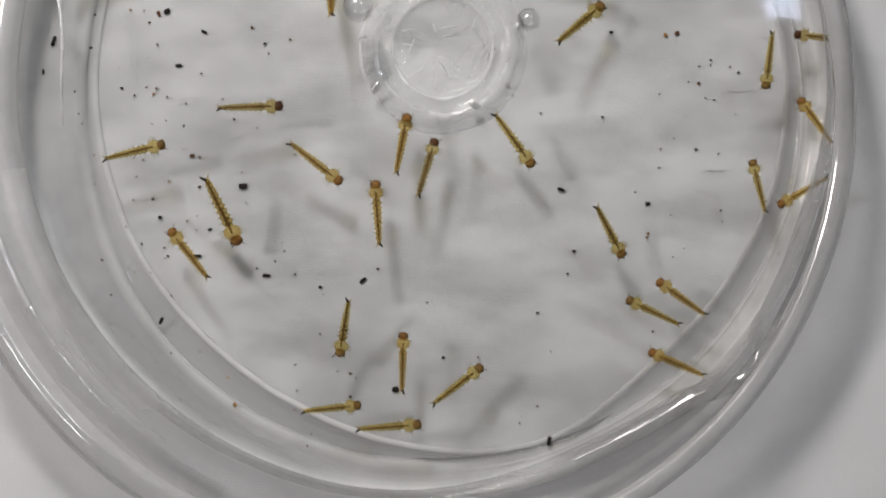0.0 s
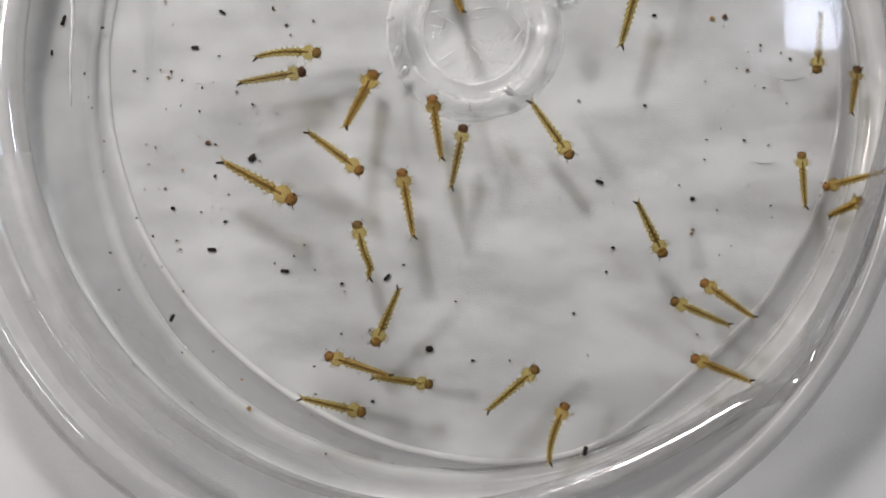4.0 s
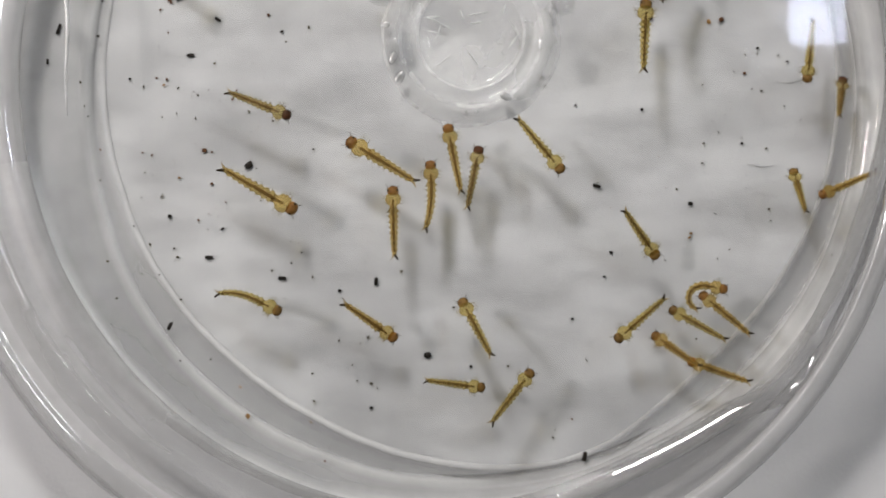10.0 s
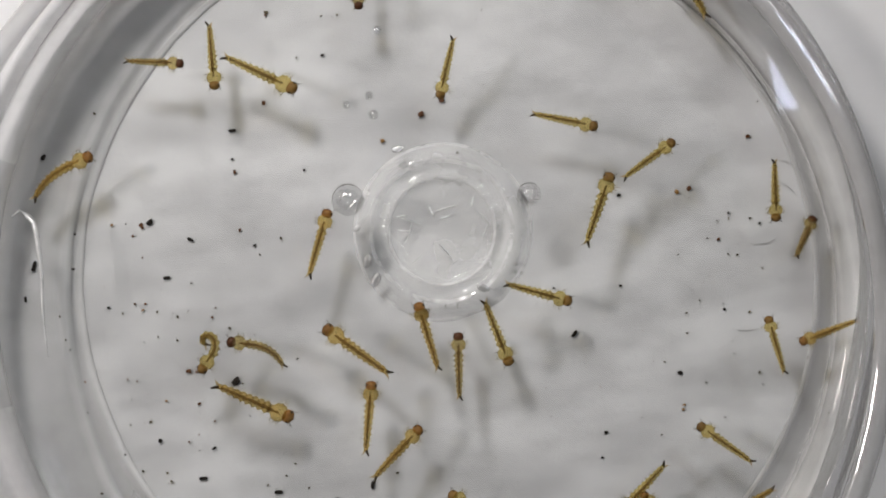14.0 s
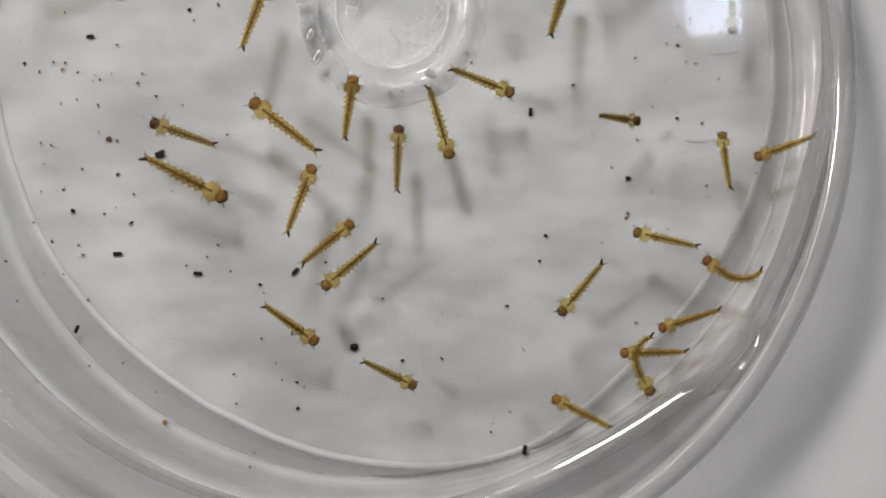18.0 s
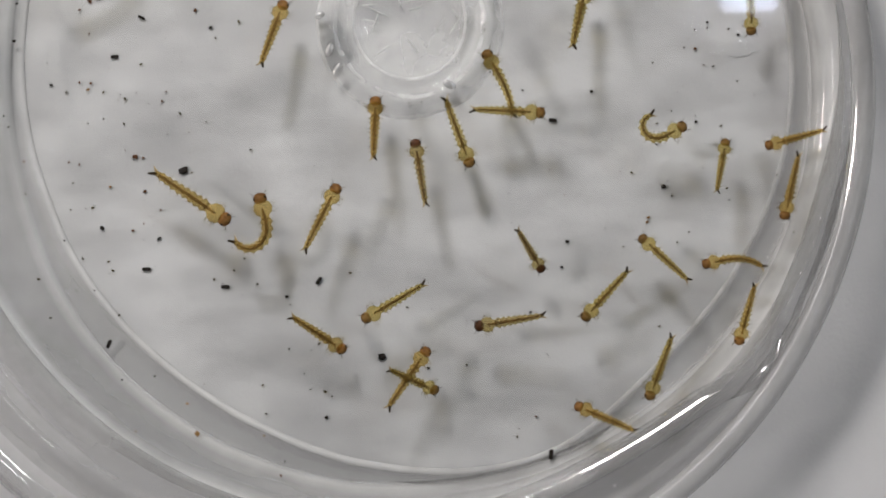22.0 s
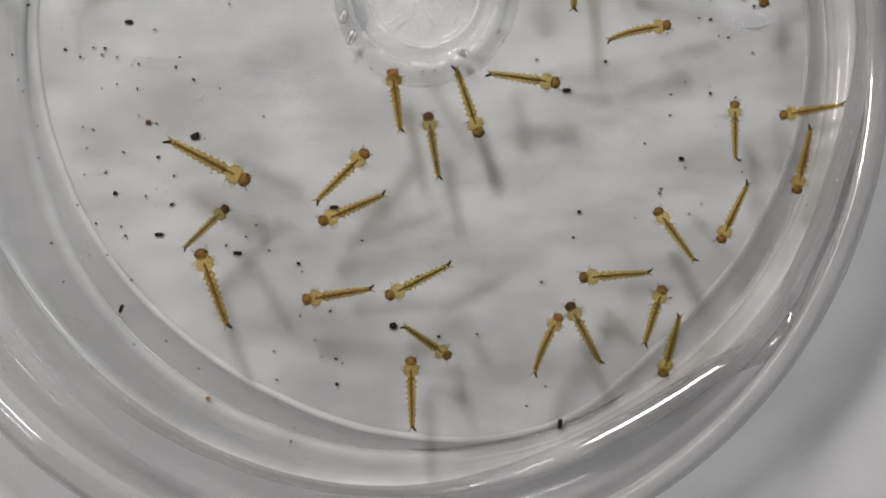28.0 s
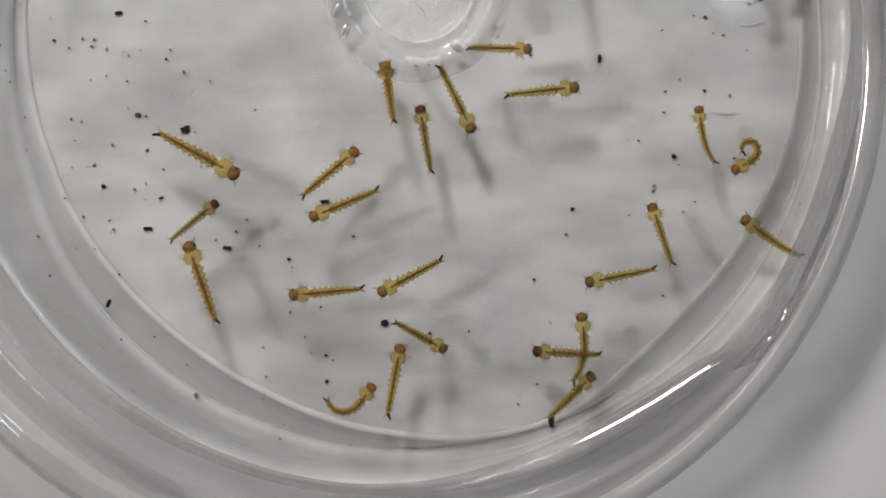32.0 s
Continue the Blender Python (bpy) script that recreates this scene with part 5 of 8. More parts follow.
    walk(larva_big_e, [
        (0, at(-10.23, 7.85, 2.8, -85, 36)), (1, at(-11.24, 7.43, 2.8, -81, 38)), (1.5, at(-11.35, 3.41, 2.8, -96, 38)), (2, at(-11.56, 0.08, 5.0, -138, 0)),
        (2.5, at(-9.22, -4.22, 5.0, -106, 0)), (3, at(-8.44, -4.87, 2.9, -113, 36)), (3.5, at(-8.76, -4.82, 2.9, -113, 35)), (5.5, at(-8.53, -4.60, 3.4, -86, 26)),
        (6, at(-11.41, 0.49, 3.9, -67, 18)), (6.5, at(-10.51, -0.19, 5.0, -133, 0)), (7, at(-10.54, -1.75, 5.0, -116, 0)), (7.5, at(-10.55, -1.81, 4.9, -115, 2)),
        (8, at(-8.24, -8.76, 5.0, -183, 0)), (8.5, at(-8.71, -12.47, 5.0, -341, 0)), (9, at(-9.74, -12.39, 4.5, -361, 8)), (9.5, at(-10.40, -11.86, 5.0, -367, 0)),
        (10, at(-10.16, -10.73, 5.0, -392, 0)), (11, at(-10.07, -10.22, 5.0, -400, 0)), (12, at(-10.08, -10.25, 5.0, -400, 0)), (13, at(-10.08, -10.14, 5.0, -400, 0)),
        (13.5, at(-10.15, -8.95, 5.0, -402, 0)), (15.5, at(-11.64, -8.24, 3.5, -398, 25)), (16, at(-10.64, -8.65, 3.9, -398, 17)), (16.5, at(-10.97, -8.80, 3.9, -400, 17)),
        (17, at(-11.47, -8.67, 4.1, -400, 15)), (18, at(-11.33, -8.68, 4.5, -400, 8)), (18.5, at(-11.34, -8.50, 4.3, -400, 12)), (19, at(-11.10, -8.72, 4.8, -400, 2)),
        (19.5, at(-10.73, -6.92, 5.0, -402, 0)), (20, at(-10.42, -5.94, 5.0, -402, 0)), (20.5, at(-12.16, -9.29, 3.6, -438, 23)), (21, at(-11.76, -15.48, 4.4, -489, 10)),
        (22, at(-13.19, -15.63, 5.0, -438, 0)), (22.5, at(-19.46, -23.22, 3.9, -438, 18)), (23, at(-19.98, -23.53, 4.1, -431, 14)), (23.5, at(-20.01, -23.50, 3.9, -430, 17)),
        (24, at(-20.01, -23.33, 4.2, -431, 13)), (24.5, at(-20.06, -23.44, 4.1, -430, 15)), (26.5, at(-20.07, -23.35, 4.1, -430, 14)), (28.5, at(-20.13, -23.23, 4.3, -431, 11)),
        (29.5, at(-20.18, -23.31, 4.2, -431, 12)), (30, at(-20.10, -23.22, 4.3, -431, 11)), (31.5, at(-20.07, -23.21, 4.4, -432, 10)), (32, at(-20.18, -23.12, 4.6, -432, 7)),
    ])
    bends(larva_big_e, [(0, 0), (1.5, 0), (2, -60), (2.5, -40), (3, 0), (6, 0), (6.5, 60), (7, 0), (7.5, 0), (8, 170), (8.17, 100), (8.33, 30), (8.5, -40), (9, 0), (21, 0), (22, -185), (22.5, 0), (32, 0)])
    walk(larva_small_i, [
        (0, at(-27.16, -10.07, 5.0, -167, 0)), (0.5, at(-27.31, -10.00, 5.0, -166, 0)), (1, at(-27.05, -9.96, 5.0, -167, 0)), (1.5, at(-27.16, -10.09, 5.0, -167, 0)),
        (2, at(-25.41, -15.63, 5.0, -6, 0)), (2.5, at(-17.78, -17.70, 5.0, -89, 0)), (3, at(-13.24, -18.23, 5.0, -69, 0)), (3.5, at(-12.89, -18.50, 5.0, -71, 0)),
        (5.5, at(9.47, -25.50, 5.0, -93, 0)), (6, at(13.82, -28.79, 4.6, 38, 7)), (6.5, at(14.30, -29.34, 4.2, 43, 16)), (7, at(14.43, -29.10, 4.0, 43, 19)),
        (7.5, at(14.41, -29.15, 4.2, 44, 15)), (8, at(14.41, -29.09, 4.2, 41, 16)), (8.5, at(14.57, -28.97, 4.2, 42, 15)), (9, at(14.45, -29.01, 4.3, 43, 14)),
        (9.5, at(14.52, -28.81, 4.3, 44, 13)), (10, at(14.54, -29.07, 4.2, 43, 16)), (10.5, at(14.73, -28.77, 4.2, 40, 16)), (11, at(14.76, -28.72, 4.3, 40, 14)),
        (11.5, at(14.67, -28.68, 5.0, 36, 0)), (12, at(14.83, -28.67, 4.6, 37, 8)), (12.5, at(14.72, -28.66, 4.5, 37, 9)), (13, at(14.75, -28.57, 4.8, 34, 4)),
        (13.5, at(14.49, -28.12, 4.7, 39, 5)), (16, at(14.95, -27.65, 3.8, 45, 23)), (16.5, at(15.22, -27.97, 3.9, 48, 22)), (17, at(15.19, -28.18, 4.1, 50, 18)),
        (17.5, at(15.08, -28.20, 4.0, 54, 19)), (18, at(15.05, -27.91, 4.0, 51, 20)), (18.5, at(15.09, -27.92, 4.0, 47, 18)), (19, at(15.16, -28.03, 4.0, 45, 20)),
        (19.5, at(15.04, -28.01, 4.0, 45, 20)), (20, at(15.17, -27.96, 3.9, 46, 21)), (20.5, at(15.18, -28.05, 3.9, 42, 21)), (21, at(15.17, -27.93, 3.9, 43, 20)),
        (21.5, at(15.11, -27.95, 4.1, 44, 17)), (22, at(15.13, -27.87, 4.0, 47, 19)), (22.5, at(15.03, -27.86, 4.0, 49, 19)), (23, at(15.04, -27.63, 4.0, 50, 20)),
        (24, at(13.27, -27.19, 4.7, 28, 5)), (26.5, at(13.02, -27.20, 4.9, 2, 3)), (27, at(13.10, -26.63, 5.0, -2, 0)), (27.5, at(13.52, -26.62, 5.0, -1, 0)),
        (28, at(13.96, -26.92, 4.7, 2, 6)), (29, at(13.87, -27.03, 4.6, -2, 7)), (29.5, at(13.93, -27.18, 4.7, -1, 6)), (30, at(13.97, -27.07, 4.7, -1, 6)),
        (30.5, at(13.92, -27.08, 4.7, -3, 6)), (31, at(13.97, -27.03, 4.6, -1, 8)), (31.5, at(14.19, -27.39, 4.4, 3, 11)), (32, at(14.99, -27.60, 5.0, 9, 0)),
    ])
    bends(larva_small_i, [(0, 0), (1.5, 0), (1.67, -7), (1.83, -13), (2, -20), (2.25, 50), (2.5, 120), (3, 0), (3.5, 0), (5.5, 300), (5.75, 150), (6, 0), (32, 0)])
    walk(larva_small_l, [
        (0, at(-26.35, -18.81, 4.3, -50, 12)), (0.5, at(-26.36, -18.72, 5.0, -53, 0)), (1, at(-26.19, -18.73, 5.0, -53, 0)), (1.5, at(-26.09, -19.10, 5.0, -53, 0)),
        (2, at(-17.40, -27.48, 5.0, -118, 0)), (3, at(-13.67, -31.41, 5.0, -35, 0)), (3.5, at(-13.78, -31.71, 5.0, -38, 0)), (5.5, at(-6.26, -28.80, 3.8, 141, 24)),
        (6, at(-6.85, -28.68, 3.5, 140, 29)), (7, at(-6.81, -28.61, 3.6, 140, 28)), (7.5, at(-6.70, -28.63, 3.6, 141, 27)), (8, at(-6.65, -28.82, 3.7, 138, 25)),
        (8.5, at(-6.41, -28.90, 3.7, 139, 25)), (9, at(-6.71, -28.88, 3.7, 140, 25)), (9.5, at(-6.59, -28.72, 3.7, 140, 24)), (10, at(-6.55, -28.96, 3.7, 142, 25)),
        (10.5, at(-6.65, -29.01, 3.7, 142, 25)), (11, at(-6.57, -28.99, 3.6, 143, 26)), (11.5, at(-6.69, -28.94, 3.7, 142, 25)), (12, at(-6.73, -28.99, 3.6, 142, 27)),
        (12.5, at(-6.80, -28.82, 3.6, 143, 26)), (13, at(-6.68, -28.90, 3.7, 141, 25)), (13.5, at(-7.01, -28.82, 3.6, 143, 27)), (16, at(-6.94, -29.35, 3.3, 135, 34)),
        (16.5, at(-6.84, -29.65, 3.4, 138, 32)), (17, at(-6.90, -29.80, 3.4, 140, 30)), (17.5, at(-7.05, -29.82, 3.5, 139, 29)), (18.5, at(-7.07, -29.58, 3.4, 138, 31)),
        (19, at(-6.96, -29.64, 3.4, 138, 30)), (21, at(-6.89, -29.51, 3.4, 139, 30)), (23, at(-6.99, -29.54, 3.4, 139, 30)), (26.5, at(-6.92, -29.51, 3.4, 138, 31)),
        (27, at(-6.38, -29.47, 3.6, 168, 27)), (27.5, at(-11.08, -26.26, 5.0, 315, 0)), (28, at(-10.83, -27.70, 4.5, 367, 9)), (28.5, at(-10.92, -27.61, 5.0, 364, 0)),
        (29, at(-10.94, -27.61, 5.0, 363, 0)), (29.5, at(-10.96, -27.73, 5.0, 364, 0)), (31, at(-10.98, -27.63, 5.0, 363, 0)), (31.5, at(-11.01, -27.74, 4.8, 363, 4)),
        (32, at(-11.11, -27.68, 5.0, 363, 0)),
    ])
    bends(larva_small_l, [(0, 0), (1.5, 0), (2, 85), (2.5, 42), (3, 0), (27, 0), (27.25, 45), (27.5, 90), (28, 0), (32, 0)])
    walk(larva_small_v, [
        (0, at(-9.60, -31.09, 3.9, 78, 20)), (0.5, at(-9.71, -31.22, 4.1, 78, 18)), (1, at(-9.65, -31.13, 4.2, 77, 15)), (1.5, at(-9.54, -31.34, 4.1, 76, 18)),
        (2, at(-9.78, -31.00, 4.0, 77, 19)), (2.5, at(-9.66, -30.68, 4.2, 86, 16)), (3, at(-9.95, -30.53, 4.1, 86, 17)), (3.5, at(-10.04, -30.93, 4.1, 84, 17)),
        (5.5, at(0.88, -25.18, 3.7, -46, 24)), (6, at(-0.03, -25.24, 3.8, -51, 24)), (6.5, at(-0.10, -25.25, 3.9, -59, 22)), (7, at(-0.17, -25.23, 3.8, -60, 22)),
        (7.5, at(-0.10, -25.26, 3.8, -65, 23)), (8, at(0.04, -25.56, 3.8, -64, 24)), (8.5, at(0.19, -25.38, 3.8, -63, 23)), (9, at(0.01, -25.33, 3.8, -57, 24)),
        (9.5, at(0.01, -25.26, 3.7, -60, 24)), (10, at(0.07, -25.73, 3.7, -61, 24)), (10.5, at(0.01, -25.78, 3.7, -62, 24)), (11.5, at(0.16, -25.56, 3.8, -55, 23)),
        (12, at(0.16, -25.59, 3.8, -53, 23)), (12.5, at(-0.06, -25.49, 3.7, -52, 24)), (13, at(0.11, -25.43, 3.8, -54, 23)), (13.5, at(0.03, -25.27, 3.7, -49, 25)),
        (16, at(-5.86, -24.39, 4.0, 37, 19)), (16.5, at(-5.77, -24.78, 4.2, 37, 14)), (17, at(-5.99, -24.82, 4.3, 38, 13)), (17.5, at(-6.04, -24.89, 4.6, 41, 8)),
        (18, at(-5.75, -24.80, 4.4, 38, 11)), (18.5, at(-5.60, -24.52, 4.8, 35, 3)), (19, at(-5.30, -24.71, 4.6, 31, 7)), (19.5, at(-5.37, -24.57, 5.0, 32, 0)),
        (20, at(-5.23, -24.53, 4.9, 32, 3)), (20.5, at(-5.17, -24.46, 4.5, 26, 10)), (21, at(-4.77, -24.42, 5.0, 6, 0)), (21.5, at(-4.51, -26.06, 5.0, 26, 0)),
        (22, at(-4.45, -26.74, 5.0, 27, 0)), (23, at(-4.24, -26.76, 5.0, 19, 0)), (24, at(-4.05, -26.72, 5.0, 20, 0)), (26.5, at(-3.96, -26.82, 4.4, 12, 11)),
        (27, at(-4.04, -26.74, 5.0, 14, 0)), (27.5, at(-3.80, -27.93, 4.3, 27, 13)), (28, at(-3.36, -27.63, 5.0, 24, 0)), (29, at(-3.35, -27.74, 4.6, 25, 8)),
        (29.5, at(-3.43, -27.82, 5.0, 25, 0)), (30, at(-3.35, -27.75, 4.8, 25, 4)), (31, at(-3.35, -27.75, 4.6, 27, 7)), (31.5, at(-3.31, -27.74, 5.0, 26, 0)),
        (32, at(-3.33, -27.69, 5.0, 26, 0)),
    ])
    bends(larva_small_v, [(0, 0), (20.5, 0), (21, 20), (21.5, 0), (32, 0)])
    walk(larva_small_w, [
        (0, at(-3.13, -29.34, 5.0, -92, 0)), (0.5, at(-3.31, -29.52, 5.0, -92, 0)), (1, at(-3.19, -29.40, 5.0, -92, 0)), (1.5, at(-3.26, -29.52, 5.0, -82, 0)),
        (2, at(-3.10, -29.86, 5.0, -72, 0)), (2.5, at(2.00, -33.53, 5.0, -120, 0)), (3, at(6.81, -37.02, 5.0, -124, 0)), (3.5, at(7.16, -37.12, 5.0, -126, 0)),
        (5.5, at(18.19, -29.26, 3.2, -34, 39)), (6, at(17.79, -29.24, 3.3, -34, 36)), (7, at(17.92, -28.90, 3.2, -38, 38)), (8, at(17.85, -28.87, 3.3, -36, 37)),
        (9, at(17.89, -28.65, 3.3, -37, 37)), (10, at(18.07, -28.97, 3.2, -36, 39)), (11, at(18.15, -28.62, 3.2, -46, 39)), (12, at(18.21, -28.04, 3.4, -50, 35)),
        (13, at(18.35, -28.09, 3.5, -50, 32)), (13.5, at(17.80, -27.73, 3.5, -51, 31)), (15.5, at(14.45, -25.24, 3.6, -50, 28)), (16, at(17.74, -27.26, 3.7, -43, 26)),
        (16.5, at(18.26, -27.55, 3.9, -44, 23)), (17, at(17.94, -27.83, 4.4, -44, 12)), (17.5, at(21.63, -26.71, 5.0, -74, 0)), (18, at(27.91, -23.88, 5.0, -39, 0)),
        (18.5, at(29.96, -20.68, 5.0, -37, 0)), (19, at(30.72, -20.18, 5.0, -25, 0)), (19.5, at(33.43, -19.64, 3.9, 79, 23)), (20, at(33.46, -19.76, 4.1, 78, 18)),
        (20.5, at(33.34, -19.92, 4.3, 76, 14)), (21, at(33.26, -19.86, 4.2, 77, 15)), (22, at(33.28, -19.87, 4.5, 77, 10)), (22.5, at(33.23, -19.98, 4.5, 77, 11)),
        (24, at(33.27, -19.94, 4.5, 76, 10)), (24.5, at(33.18, -19.98, 4.6, 75, 9)), (26.5, at(33.31, -20.00, 4.5, 76, 9)), (27, at(33.33, -19.98, 4.7, 76, 6)),
        (27.5, at(33.28, -19.97, 4.4, 79, 12)), (28.5, at(33.16, -19.99, 4.6, 77, 8)), (29, at(33.21, -20.02, 4.5, 79, 9)), (29.5, at(33.01, -20.12, 5.0, 75, 0)),
        (30, at(31.42, -16.48, 5.0, 66, 0)), (30.5, at(30.76, -6.49, 5.0, 26, 0)), (31, at(30.12, -0.10, 5.0, 88, 0)), (32, at(30.17, 0.95, 5.0, 88, 0)),
    ])
    bends(larva_small_w, [(0, 0), (2, 0), (2.5, 60), (3, 35), (3.5, 35), (4.5, 18), (5.5, 0), (17, 0), (17.5, 120), (18, 95), (18.5, 60), (19, 25), (19.25, 12), (19.5, 0), (29.5, 0), (30, 300), (30.5, 250), (31, 0), (32, 0)])
    walk(larva_small_t, [
        (0, at(21.64, -31.15, 4.7, -24, 6)), (0.5, at(21.40, -31.47, 4.5, -24, 10)), (1, at(21.36, -31.34, 4.3, -24, 15)), (1.5, at(21.45, -31.50, 4.3, -23, 14)),
        (2, at(21.38, -31.42, 4.4, -24, 12)), (2.5, at(21.40, -31.35, 4.5, -23, 10)), (3, at(21.32, -31.24, 4.7, -24, 6)), (5.5, at(21.61, -31.77, 4.0, -18, 20)),
        (6, at(21.51, -31.38, 4.1, -20, 18)), (7, at(21.00, -31.00, 5.0, -21, 0)), (8, at(20.98, -31.16, 5.0, -20, 0)), (9, at(20.86, -31.13, 5.0, -20, 0)),
        (10, at(21.21, -31.28, 4.5, -19, 11)), (11, at(20.89, -31.39, 5.0, -15, 0)), (12, at(20.93, -32.04, 5.0, -6, 0)), (13, at(20.81, -32.40, 5.0, -4, 0)),
        (13.5, at(20.52, -31.90, 4.3, -2, 15)), (15.5, at(16.75, -29.40, 4.4, 0, 12)), (16, at(20.84, -31.64, 4.5, 3, 11)), (16.5, at(21.39, -31.86, 4.1, 1, 18)),
        (17, at(21.68, -32.28, 4.3, 1, 14)), (18, at(20.33, -31.74, 4.9, -1, 2)), (18.5, at(20.67, -31.74, 4.7, 0, 7)), (19, at(20.59, -31.80, 4.8, -1, 4)),
        (19.5, at(25.26, -31.07, 5.0, 26, 0)), (20, at(28.65, -30.43, 5.0, 57, 0)), (21, at(28.56, -30.78, 4.1, 74, 18)), (22, at(28.70, -30.83, 4.2, 76, 17)),
        (23, at(28.80, -30.67, 4.0, 76, 21)), (24, at(28.65, -30.94, 4.4, 73, 12)), (24.5, at(28.72, -30.93, 4.4, 74, 12)), (26.5, at(26.60, -24.39, 4.3, 62, 15)),
        (27, at(26.64, -24.15, 4.3, 62, 15)), (28, at(26.32, -24.06, 4.6, 64, 8)), (29, at(26.26, -24.20, 5.0, 66, 0)), (30, at(26.34, -24.27, 4.8, 67, 5)),
        (30.5, at(25.87, -21.73, 4.4, 39, 13)), (31, at(25.85, -21.42, 5.0, 34, 0)), (31.5, at(25.59, -21.58, 4.4, 40, 12)), (32, at(28.19, -18.21, 5.0, 26, 0)),
    ])
    bends(larva_small_t, [(0, 0), (19, 0), (19.5, 40), (20, 25), (21, 0), (31.5, 0), (32, 300)])
    walk(larva_small_y, [
        (0, at(-7.82, -36.26, 5.0, -174, 0)), (0.5, at(-7.88, -36.53, 5.0, -175, 0)), (1, at(-7.70, -36.25, 5.0, -173, 0)), (1.5, at(-4.09, -34.45, 5.0, -176, 0)),
        (2, at(-2.97, -34.43, 5.0, -178, 0)), (3, at(-3.50, -33.73, 5.0, -196, 0)), (3.5, at(-3.58, -33.96, 4.0, -193, 20)), (5.5, at(-2.02, -33.88, 5.0, -185, 0)),
        (6, at(-2.41, -33.56, 5.0, -185, 0)), (7, at(-1.66, -33.30, 5.0, -187, 0)), (8, at(-0.67, -33.53, 5.0, -187, 0)), (9, at(0.59, -33.50, 3.9, -191, 23)),
        (10, at(1.71, -33.65, 4.1, -190, 19)), (11, at(2.71, -33.38, 5.0, -185, 0)), (12, at(3.66, -33.42, 4.5, -188, 11)), (13, at(3.41, -33.16, 4.4, -187, 11)),
        (13.5, at(3.00, -31.23, 3.5, -206, 32)), (15.5, at(-0.88, -31.42, 3.8, -221, 25)), (16, at(1.34, -33.57, 3.7, -216, 28)), (16.5, at(1.54, -33.92, 3.8, -214, 26)),
        (17, at(1.53, -34.19, 3.8, -213, 26)), (17.5, at(1.50, -34.21, 3.7, -212, 28)), (18, at(1.53, -33.94, 3.8, -211, 25)), (18.5, at(1.46, -33.96, 3.8, -212, 26)),
        (19, at(1.53, -33.96, 3.8, -212, 25)), (20, at(1.44, -33.91, 3.7, -213, 28)), (21, at(1.59, -33.83, 3.6, -216, 29)), (21.5, at(1.43, -33.91, 3.5, -215, 31)),
        (22, at(1.19, -33.73, 3.5, -213, 33)), (22.5, at(1.01, -33.78, 3.5, -212, 33)), (23, at(1.12, -33.71, 3.5, -211, 32)), (24.5, at(1.12, -33.61, 3.4, -214, 35)),
        (26.5, at(1.46, -33.45, 3.7, -221, 27)), (27, at(1.49, -33.34, 3.7, -221, 28)), (27.5, at(1.45, -33.43, 3.7, -220, 27)), (28.5, at(1.43, -33.44, 3.7, -221, 28)),
        (29, at(1.81, -33.19, 3.8, -216, 26)), (29.5, at(1.82, -33.18, 3.9, -214, 23)), (31, at(1.80, -33.09, 3.8, -215, 25)), (31.5, at(1.75, -33.15, 3.7, -216, 28)),
        (32, at(1.81, -33.10, 3.9, -214, 24)),
    ])
    bends(larva_small_y, [(0, 0), (2, 0), (3, 15), (3.5, 0), (32, 0)])
